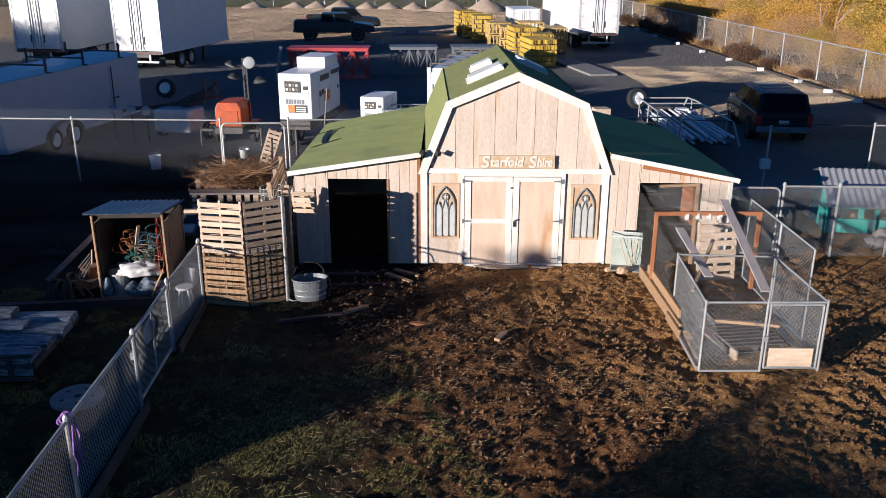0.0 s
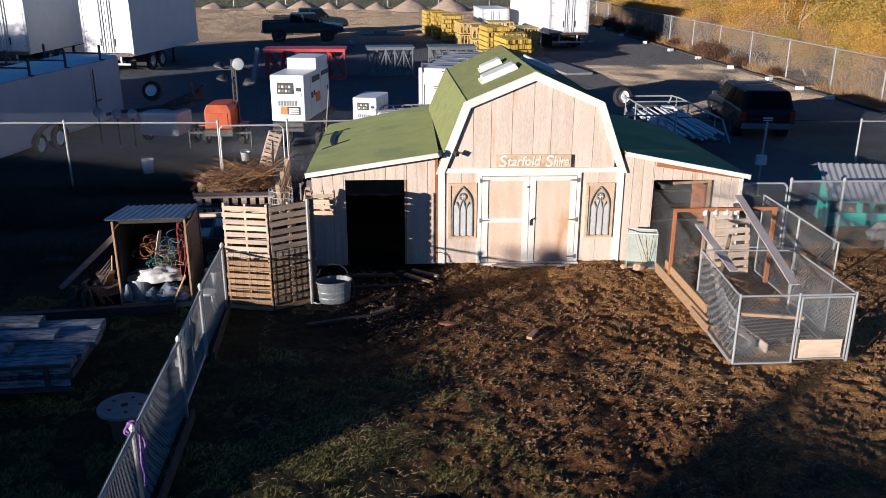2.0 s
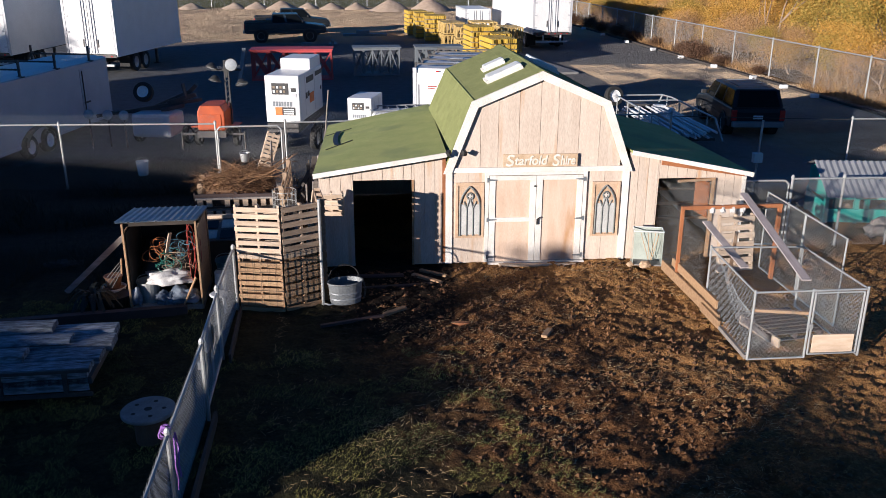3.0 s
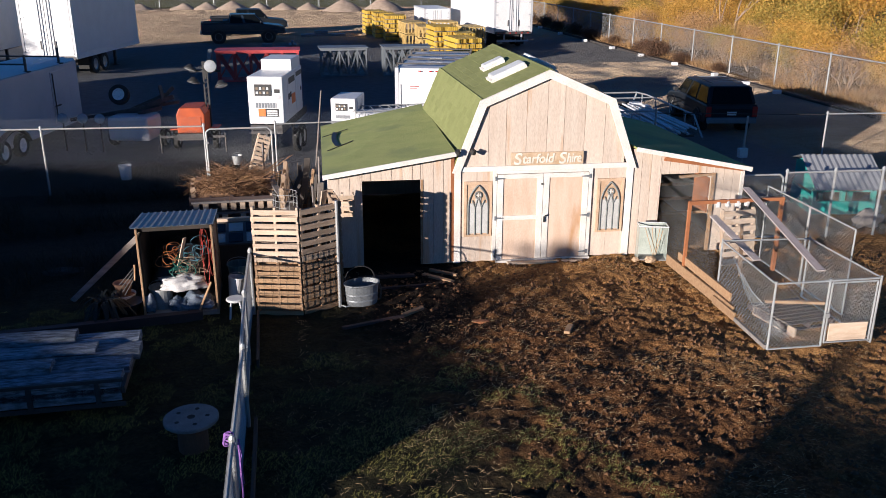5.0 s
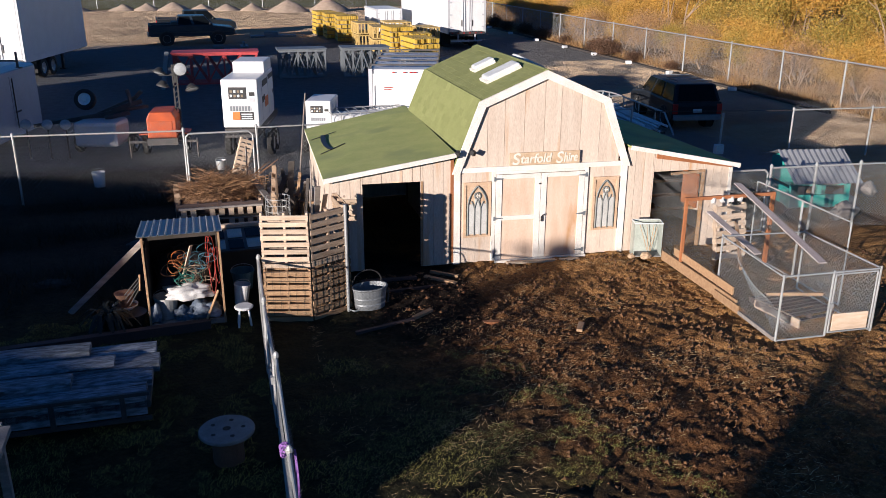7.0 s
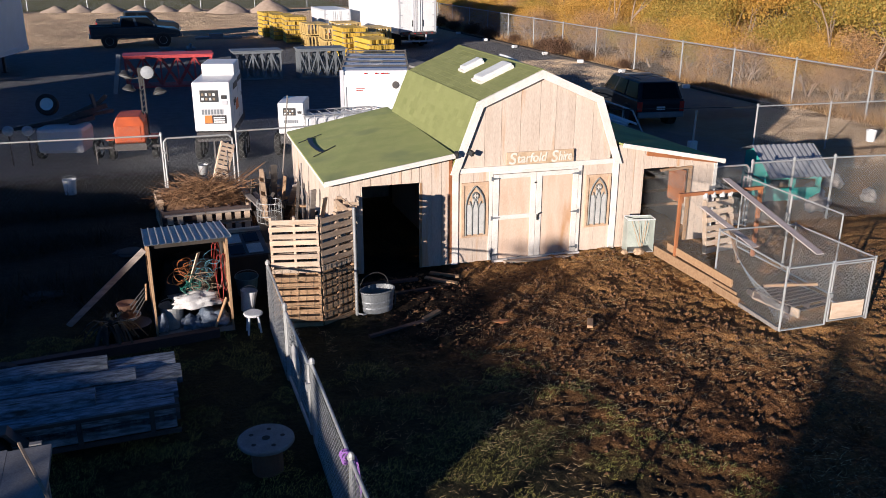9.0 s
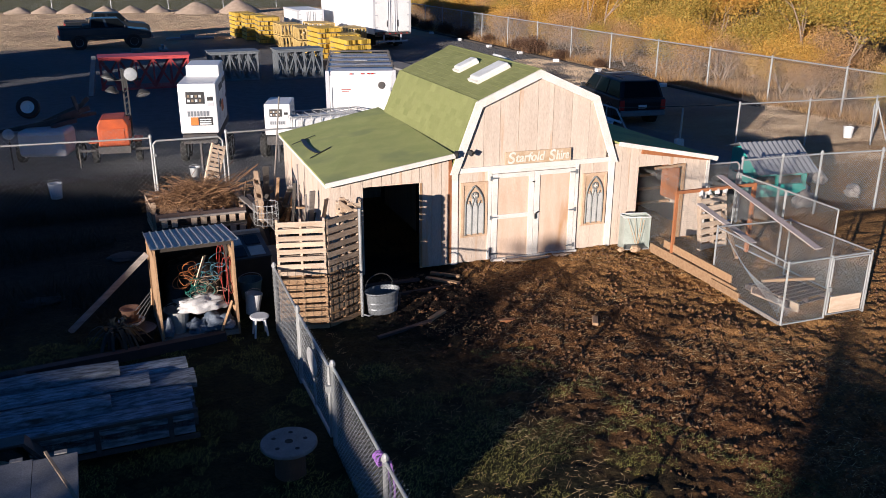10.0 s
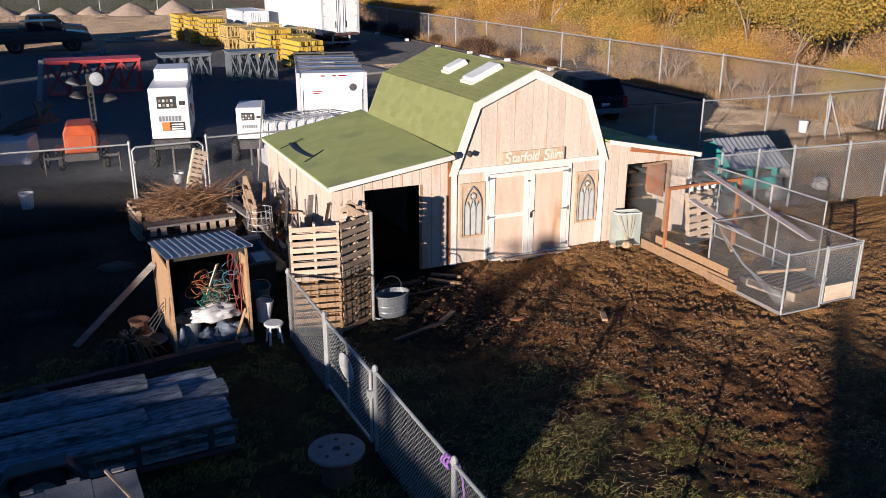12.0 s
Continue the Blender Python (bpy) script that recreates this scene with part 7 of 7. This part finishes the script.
g3 = thing("side_gate", "rounded tube gate with chain link beside the coop", "gate", pose(6.62, 16.45, 0, 0, 0, -5))
part("gate_frame", Geo().path([(0, 0, 0.05), (0, 0, 1.38), (0.08, 0, 1.46), (0.9, 0, 1.46), (0.98, 0, 1.38), (0.98, 0, 0.05), (0, 0, 0.05)], 0.022, 8), "galv", g3)
part("chain_link", weave(Geo(), (0, 0.01, 0), (0.98, 0.01, 0), 1.38, 0.068, 0.0022, 0.05), "galv_wire", g3)

# glass tank leaning by the coop
aq = thing("glass_tank", "white-backed glass tank with twigs standing beside the barn", "tank", pose(4.30, 15.62, 0.02, 0, 0, -14))
part("back", Geo().span(-0.29, 0.29, 0.14, 0.155, 0.02, 0.72), "old_glass", aq)
for s in (-1, 1):
    part("side", Geo().span(s * 0.285 - 0.005, s * 0.285 + 0.005, -0.16, 0.14, 0.02, 0.72), "old_glass", aq).visible_shadow = False
part("base", Geo().span(-0.3, 0.3, -0.17, 0.16, 0, 0.025), "concrete", aq)
part("rim", Geo().path([(-0.29, -0.16, 0.72), (0.29, -0.16, 0.72), (0.29, 0.15, 0.72), (-0.29, 0.15, 0.72), (-0.29, -0.16, 0.72)], 0.012, 5), "white_plastic", aq)
part("twigs", Geo().path([(0.05, 0, 0.05), (-0.15, 0.05, 0.66)], 0.006).path([(0.06, 0, 0.05), (0.0, 0.05, 0.68)], 0.006).path([(0.08, 0, 0.05), (0.16, 0.05, 0.67)], 0.006).path([(0.1, 0, 0.05), (0.22, 0.03, 0.6)], 0.006), "raw_wood", aq)
blob("stone", (4.2, 15.4, 0.06), (0.12, 0.09, 0.08), "stone_tan", "tan stone at the foot of the tank", "stone", 61, 0.3)
blob("stone", (3.95, 15.55, 0.03), (0.08, 0.06, 0.05), "stone_tan", "tan stone at the foot of the barn", "stone", 63, 0.3)

# teal coop with a corrugated roof
tc_ = thing("teal_coop", "small turquoise painted hen house with corrugated metal roof", "hen house", pose(10.25, 18.3, 0, 0, 0, -10))
part("upper", Geo().prism([(-0.72, -0.5, 0.55), (-0.72, 0.6, 0.55), (-0.72, 0.6, 1.10), (-0.72, 0.1, 1.28), (-0.72, -0.5, 0.85)], (1.5, 0, 0)), "teal", tc_)
for x in (-0.7, 0.0, 0.75):
    for y in (-0.55, 0.55):
        part("leg", Geo().span(x - 0.05, x + 0.05, y - 0.05, y + 0.05, 0, 0.6), "teal", tc_)
part("lower_rail", Geo().span(-0.75, 0.8, -0.62, -0.56, 0.03, 0.35), "teal", tc_)
part("lower_panel", Geo().span(-0.76, -0.70, -0.5, 0.6, 0.05, 0.5), "teal", tc_)
part("mesh", weave(Geo(), (-0.7, -0.6, 0), (0.8, -0.6, 0), 0.45, 0.06, 0.002, 0.3), "net", tc_)
part("door", Geo().span(0.15, 0.5, -0.53, -0.505, 0.58, 0.84), "raw_wood", tc_)
rfm = Geo()
for k in range(49):
    x = -0.85 + 1.75 * k / 48
    dz = 0.014 * math.sin(k * math.pi / 2)
    rfm.v += [(x, -0.95, 0.72 + dz), (x, 0.12, 1.34 + dz), (x, 0.75, 1.12 + dz)]
rfm.f = [(3 * k + j, 3 * k + 3 + j, 3 * k + 4 + j, 3 * k + 1 + j) for k in range(48) for j in (0, 1)]
rs = part("roof", rfm, "tin", tc_, "corrugated metal roof")
rs.modifiers.new("sheet", "SOLIDIFY").thickness = 0.004
for i in range(10):
    blob("junk", (8.6 + rng.uniform(0, 4.5), 17.0 + rng.uniform(-0.3, 3.0), 0.12), (rng.uniform(0.15, 0.4), rng.uniform(0.12, 0.3), rng.uniform(0.1, 0.25)), rng.choice(["grey_wood", "old_board", "raw_wood"]), "weathered odds and ends lying in the side yard", "clutter", i * 3.7, 0.5)

# scraps of timber on the dirt
for x, y, l, w, r, mt in ((-1.70, 13.42, 1.15, 0.07, 20, "dark_slat"), (-0.95, 13.85, 0.5, 0.09, 38, "raw_wood"), (0.15, 13.3, 0.3, 0.10, -3, "orange_wood"), (-0.9, 15.1, 1.5, 0.08, 8, "dark_slat"), (-0.2, 15.45, 0.7, 0.10, -42, "raw_wood"), (-0.05, 15.7, 0.6, 0.08, -35, "raw_wood"), (2.1, 15.85, 1.6, 0.09, 0, "pallet"), (1.5, 12.6, 0.35, 0.10, 60, "raw_wood"), (-1.2, 15.55, 1.1, 0.10, 3, "dark_slat")):
    z = gz(x, y) + 0.02
    tagged(part("timber_scrap", Geo().box((0, 0, 0), (l, w, 0.05)), mt, bevel=0.006, m=pose(x, y, z, 0, 2, r)), "scrap of timber lying on the dirt", "timber", "timber scraps")


# ---------------------------------------------------------------- beyond the east fence: brush and trees
def leafy(name, label, seed, h, spread, leaves, leaf, size, bare=0.0, trunk_r=0.09, low=0.0):
    """A broken-up tree or bush: tapered trunk, forked limbs, many small leaves in loose clumps."""
    rg = random.Random(seed)
    ob = thing(name, label, "tree" if h > 3 else "bush")
    wood, tips = Geo(), []

    def grow(p, d, l, r, depth):
        q = p + d * l
        m_ = p.lerp(q, 0.5) + Vector((rg.uniform(-1, 1), rg.uniform(-1, 1), 0)) * l * 0.06
        n = 6 if depth > 2 else 3
        wood.tube(p, m_, r, n, r * 0.85, caps=False)
        wood.tube(m_, q, r * 0.85, n, r * 0.65, caps=False)
        tips.append((m_, depth))
        if depth == 0:
            tips.append((q, 0))
            return
        for k in range(rg.choice((2, 3, 3))):
            nd = (d + Vector((rg.uniform(-1, 1), rg.uniform(-1, 1), rg.uniform(-0.35, 0.6))) * 0.75).normalized()
            grow(q, nd, l * rg.uniform(0.6, 0.85), r * 0.6, depth - 1)

    stems = 1 if h > 5 else 4
    for k in range(stems):
        a = rg.uniform(0, 6.28)
        lean = Vector((math.cos(a), math.sin(a), 0)) * (0.05 if stems == 1 else 0.5)
        grow(Vector((0, 0, -0.1)), (Vector((0, 0, 1)) + lean).normalized(), h * 0.26, trunk_r, 4)
    part("trunk", wood, "bark", ob)
    if leaves:
        pts = [t for t, dp in tips if dp <= 2 and t.z > low]
        cr = Geo()
        for i in range(leaves):
            t = rg.choice(pts)
            c = t + Vector((rg.gauss(0, spread), rg.gauss(0, spread), rg.gauss(0, spread * 0.8)))
            if c.z < 0.05:
                c.z = rg.uniform(0.05, 0.5)
            u = Vector((rg.uniform(-1, 1), rg.uniform(-1, 1), rg.uniform(-0.6, 1))).normalized()
            v = u.orthogonal().normalized()
            v.rotate(Matrix.Rotation(rg.uniform(0, 6.28), 3, u))
            w = u.cross(v)
            s = size * rg.uniform(0.6, 1.4)
            cr.add([c - v * s, c + v * s * 0.6 - w * s * 0.75, c + v * s * 0.75 + w * s * 0.6], [(0, 1, 2)])
        me = bpy.data.meshes.new("crown")
        me.from_pydata(cr.v, [], cr.f)
        me.materials.append(M[leaf])
        part("crown", me, None, ob)
    return ob


kinds = [
    leafy("tree", "autumn tree with olive and gold leaves", 1, 6.5, 0.36, 14500, "leaf_olive", 0.044, trunk_r=0.07),
    leafy("tree", "autumn tree with golden brown leaves", 2, 6.0, 0.38, 14000, "leaf_gold", 0.044, trunk_r=0.07),
    leafy("bush", "dense autumn thicket in gold and rust", 3, 2.9, 0.34, 11000, "leaf_gold", 0.036, trunk_r=0.06),
    leafy("bush", "bare tan shrub with a few dry leaves", 4, 2.7, 0.30, 4200, "leaf_rust", 0.03, trunk_r=0.05),
    leafy("bush", "olive and yellow thicket", 5, 3.0, 0.36, 11000, "leaf_olive", 0.036, trunk_r=0.06),
]
# the first of each kind stands in the row too; the rest are copies
spots = []
rng = random.Random(77)
y = 24.0
while y < 86:
    for row, x in enumerate((22.9, 25.4, 28.4, 32.0, 36.5, 24.2, 27.0)):
        if row >= 5:
            k, s = rng.choice((3, 3, 2)), rng.uniform(0.8, 1.2)
        elif row == 0:
            k = rng.choice((3, 3, 4, 3, 2))
            s = rng.uniform(0.75, 1.15)
        else:
            k = rng.choice((0, 1, 0, 2, 4, 1, 3) if y < 66 else (3, 3, 2, 1))
            s = rng.uniform(0.85, 1.35)
        spots.append((x + rng.uniform(-0.9, 0.9), y + rng.uniform(-1.2, 1.2), k, s, rng.uniform(0, 360)))
    y += rng.uniform(2.0, 2.8)
first = set()
for x, y, k, s, a in spots:
    m = pose(x, y, gz(x, y) - 0.05, 0, 0, a) @ Matrix.Diagonal((s, s, s, 1))
    if k not in first:
        first.add(k)
        kinds[k].matrix_world = m
        tagged(kinds[k], group="thicket")
    else:
        c = copy_thing(kinds[k], pose(x, y, gz(x, y) - 0.05, 0, 0, a))
        c.scale = (s, s, s)
        tagged(c, group="thicket")
# low rusty brush heaped along the foot of the fence, far end of the lot
low_brush = leafy("bush", "low dark brown brush heaped at the lot's edge", 9, 1.15, 0.28, 5000, "leaf_dark", 0.038, trunk_r=0.03)
low_brush.matrix_world = pose(20.0, 50, 0)
tagged(low_brush, group="low brush")
for x, y, s in ((20.2, 53, 1.1), (20.0, 47, 0.9), (19.9, 62, 1.2), (20.1, 66, 1.3), (20.0, 70, 1.2), (20.2, 74, 1.4), (19.7, 78, 1.4), (18.6, 82, 1.4), (17.2, 84, 1.3), (20.3, 58, 0.9), (20.3, 43, 0.7)):
    c = copy_thing(low_brush, pose(x, y, 0, 0, 0, x * 97 % 360))
    c.scale = (s * 0.7, s * 0.8, s * 0.6)
# trees on the far field
far_tree = leafy("tree", "distant dark green tree on the field", 12, 8, 0.6, 3000, "leaf_green", 0.2)
far_tree.matrix_world = pose(-3, 190, 0)
tagged(far_tree, group="far trees")
for x, y in ((-60, 170), (-38, 185), (-20, 178), (14, 182), (30, 175), (44, 168), (60, 180), (75, 160), (90, 175)):
    c = copy_thing(far_tree, pose(x, y, 0, 0, 0, x * 31 % 360))
    c.scale = (1.3, 1.3, 1.2)


# ---------------------------------------------------------------- behind the camera: unseen houses, trees and poles added to shade the yard
def along(s, u, z=0.0):
    """A place s metres down-sun and u metres to the right of the sun's line through the origin."""
    a = radians(SUN_AZ + 180)
    d, n = (math.sin(a), math.cos(a)), (math.cos(a), -math.sin(a))
    return (d[0] * s + n[0] * u, d[1] * s + n[1] * u, z)


def house(label, s, u0, u1, eave, ridge, depth):
    m = Matrix.Translation(along(s, (u0 + u1) / 2)) @ pose(0, 0, 0, 0, 0, -(SUN_AZ - 180))
    ob = thing("house", label, "house", m)
    w = (u1 - u0) / 2
    part("wall", Geo().span(-w, w, -depth, 0, -0.1, eave), "house_paint", ob)
    part("roof", Geo().prism([(-w - 0.3, 0.3, eave - 0.02), (-w - 0.3, -depth / 2, ridge), (-w - 0.3, -depth - 0.3, eave - 0.02)], (2 * w + 0.6, 0, 0)), "house_roof", ob)
    return ob


big_house = house("tan one-storey house behind the yard", -34.0, -5.05, 14.0, 6.3, 7.48, 8.0)
part("chimney", Geo().span(-9.845, -9.47, -4.3, -3.8, 6.5, 7.72), "house_paint", big_house, bevel=0.02)
# low building added only as a sun block, never in view
low_block = house("unseen low building added to shade the left yard", -24.0, -15.4, -8.95, 4.3, 5.25, 5.0)
# unseen roof pieces, added and shaped to cast shadows on the barn doors
part("roof_cowl", Geo().lathe([(0.22, 4.9), (0.22, 5.9), (0.29, 5.92), (0.28, 6.12), (0.18, 6.3), (0.001, 6.36)], 20, (1.17, -2.5, 0)), "grey_steel", low_block, "unseen dome added to cast a rounded shadow on the doors")
part("vent_stack", Geo().tube((0.60, -2.5, 5.0), (0.60, -2.5, 6.28), 0.035, 10).tube((0.74, -2.5, 5.0), (0.74, -2.5, 6.24), 0.035, 10).span(0.56, 0.78, -2.58, -2.42, 6.02, 6.2), "grey_steel", low_block, "unseen stacks added to cast a small boxy shadow")
part("aerial_wire", Geo().tube((0.62, -2.5, 6.12), (-0.85, -2.5, 6.42), 0.022, 6), "iron", low_block)
# two more unseen buildings, added to keep west ground and lot in shade
house("unseen long building added to shade the west ground", -24.0, -44.0, -15.9, 4.95, 6.05, 5.0)
house("unseen tall building added to shade the lot", -20.0, -42.5, -26.3, 6.7, 8.8, 8.0)
# unseen trees placed to dapple the semi trailers' rear doors
for i, (a, b, k, z) in enumerate(((-14, -46.9, 0, 1.5), (-15, -52.2, 1, 1.45), (-12, -53.6, 1, 1.2))):
    c = copy_thing(kinds[k], pose(*along(a, b), 0, 0, 70 * i))
    c.scale = (z, z, z)
    tagged(c, group="trees behind the yard")
# unseen bushes added to break up the straight shadow edge
for a, b, z in ((-21.5, -8.0, 1.25), (-22.5, -7.2, 1.3)):
    c = copy_thing(kinds[4], pose(*along(a, b), 0, 0, 40 * b))
    c.scale = (z, z, z)
    tagged(c, group="trees behind the yard")
pole = thing("utility_pole", "tall wooden utility pole behind the yard", "pole", Matrix.Translation(along(-26, -7.85)))
part("pole", Geo().tube((0, 0, 0), (0, 0, 5.65), 0.085, 10, 0.07), "bark", pole)
pole = thing("utility_pole", "stout wooden pole standing behind the yard", "pole", Matrix.Translation(along(-26, -10.1)))
part("pole", Geo().tube((0, 0, 0), (0, 0, 5.9), 0.15, 10, 0.12), "bark", pole)


# ---------------------------------------------------------------- loose cover on the ground
def blades(name, label, mt, n, seed, area, length, width, flat, test):
    """Many thin blades or straws lying or standing on the ground."""
    rg = np.random.RandomState(seed)
    x = rg.uniform(area[0], area[1], n)
    y = rg.uniform(area[2], area[3], n)
    keep = test(x, y, rg)
    x, y = x[keep], y[keep]
    n = len(x)
    z = height(x, y)
    a = rg.uniform(0, 2 * np.pi, n)
    l = length * rg.uniform(0.4, 1.3, n)
    up = flat * rg.uniform(0.2, 1.0, n)
    dx, dy = np.cos(a) * l, np.sin(a) * l
    px, py = -np.sin(a) * width, np.cos(a) * width
    v = np.empty((n, 3, 3))
    v[:, 0] = np.stack([x - px, y - py, z + 0.003], -1)
    v[:, 1] = np.stack([x + px, y + py, z + 0.006], -1)
    v[:, 2] = np.stack([x + dx, y + dy, z + 0.012 + up * l], -1)
    me = bpy.data.meshes.new(name)
    me.from_pydata(v.reshape(-1, 3).tolist(), [], np.arange(n * 3).reshape(-1, 3).tolist())
    me.materials.append(M[mt])
    return tagged(part(name, me, None), label, "grass", kind="stuff")


edge = lambda x, y: x + 0.35 * (y - 9)
off_barn = lambda x, y: ~((x > -2.3) & (x < 6.6) & (y > 16.0))
patch = lambda x, y, s, k: value_noise(x * s + 40, y * s + 40, k)
blades("grass", "short dry yellow-green grass", "grass_dry", 230000, 1, (-9, 5, 5.5, 15), 0.042, 0.0026, 0.9, lambda x, y, r: (edge(x, y) + 1.2 * patch(x, y, 0.5, 3) < 0.9) & (patch(x, y, 2.6, 8) + 0.5 * patch(x, y, 7.0, 18) > 0.0) & ((y < 12.4) | (x < -3.9)))
blades("straw", "scattered straw trodden into the dirt", "straw", 24000, 2, (-3, 9.5, 6, 16), 0.12, 0.0032, 0.25, lambda x, y, r: off_barn(x, y) & (patch(x, y, 0.9, 13) + 0.5 * r.rand(len(x)) > 0.35))
blades("straw", "scattered straw trodden into the dirt", "straw", 5000, 4, (-3.4, 4, 6.2, 11.5), 0.09, 0.0024, 0.35, lambda x, y, r: patch(x, y, 1.3, 17) > 0.0)
blades("weeds", "tall dead weeds in the unused corner", "weed_shade", 30000, 3, (-14, -2.6, 15.5, 22.4), 0.32, 0.006, 1.6, lambda x, y, r: (patch(x, y, 0.7, 19) > 0.05) & ~((x > -5.6) & (y < 21.9) & (y > 16.5)))
blades("weeds", "dry weeds along the fence line", "straw", 5000, 5, (-3.5, 8.5, 22.2, 23.3), 0.4, 0.006, 1.6, lambda x, y, r: patch(x, y, 1.1, 23) > 0.1)
blades("weeds", "dry tan grass on the bank behind the fence", "bank_grass", 75000, 6, (20.2, 30, 22, 80), 0.5, 0.012, 1.3, lambda x, y, r: patch(x, y, 0.5, 29) > -0.2)

# left end of the fence weeds, in the darkened colour for shade
blades("weeds", "dead stems tangled along the fence", "weed_shade", 3500, 15, (-9, -3.5, 22.0, 23.6), 0.35, 0.005, 1.6, lambda x, y, r: patch(x, y, 1.1, 23) > 0.1)


def stones(name, label, mt, n, seed, area, size, test, steep=1.0):
    """Rough loose gravel: many low, steep-sided three-faced stones."""
    rg = np.random.RandomState(seed)
    x, y = rg.uniform(area[0], area[1], n), rg.uniform(area[2], area[3], n)
    keep = test(x, y)
    x, y = x[keep], y[keep]
    n = len(x)
    z, a = height(x, y), rg.uniform(0, 6.283, n)
    s = size * rg.uniform(0.5, 1.5, n)
    v = np.empty((n, 4, 3))
    for k in range(3):
        b = a + k * 2.094 + rg.uniform(-0.4, 0.4, n)
        v[:, k] = np.stack([x + s * np.cos(b), y + s * np.sin(b), z - 0.004], -1)
    v[:, 3] = np.stack([x + rg.uniform(-0.2, 0.2, n) * s, y + rg.uniform(-0.2, 0.2, n) * s, z + s * steep * rg.uniform(0.3, 0.8, n)], -1)
    f = np.array([(0, 1, 3), (1, 2, 3), (2, 0, 3)])
    me = bpy.data.meshes.new(name)
    me.from_pydata(v.reshape(-1, 3).tolist(), [], (f[None] + 4 * np.arange(n)[:, None, None]).reshape(-1, 3).tolist())
    me.materials.append(M[mt])
    return tagged(part(name, me, None), label, "gravel", kind="stuff")


# pale steep stones, added where the lot is sunlit to brighten it
M["lit_stone"] = mat("lit_stone", (0.60, 0.45, 0.30), (0.49, 0.365, 0.24), 0.5, 0.95, world=True)
stones("gravel", "loose tan gravel beside the coop", "lit_stone", 190000, 41, (11.5, 20.6, 20.0, 48.0), 0.014, lambda x, y: (y > 33) | (x > 13 - 0.1 * (y - 20)))
stones("gravel", "loose tan gravel over the far lot", "lit_stone", 280000, 42, (-26.0, 20.4, 60.0, 104.0), 0.018, lambda x, y: y > 63 + 1.5 * np.sin(x * 0.5), 1.4)

# clods of earth
clods = Geo()
rnd = random.Random(8)
for i in range(15000):
    x, y = rnd.uniform(-2.5, 9.5), rnd.uniform(6.5, 15.9)
    if edge(x, y) < 0.2 + rnd.uniform(-1.0, 1.0) or (4.3 < x < 6.3 and y > 11.2):
        continue
    s = 0.007 + 0.034 * rnd.random() ** 4
    c = Vector((x, y, gz(x, y) + s * 0.3))
    pts = [c + Vector(q) * s * rnd.uniform(0.7, 1.3) for q in ((1.3, 0, 0), (0, 1.2, 0), (-1.3, 0, 0), (0, -1.2, 0), (0, 0, 0.9), (0, 0, -0.6))]
    clods.add(pts, [(0, 1, 4), (1, 2, 4), (2, 3, 4), (3, 0, 4), (1, 0, 5), (2, 1, 5), (3, 2, 5), (0, 3, 5)])
M["clod"] = mat("clod", (0.20, 0.095, 0.036), (0.085, 0.04, 0.017), 1.5, 0.95, world=True)
tagged(part("clods", clods, "clod", kind="stuff"), "loose clods of brown earth", "dirt")
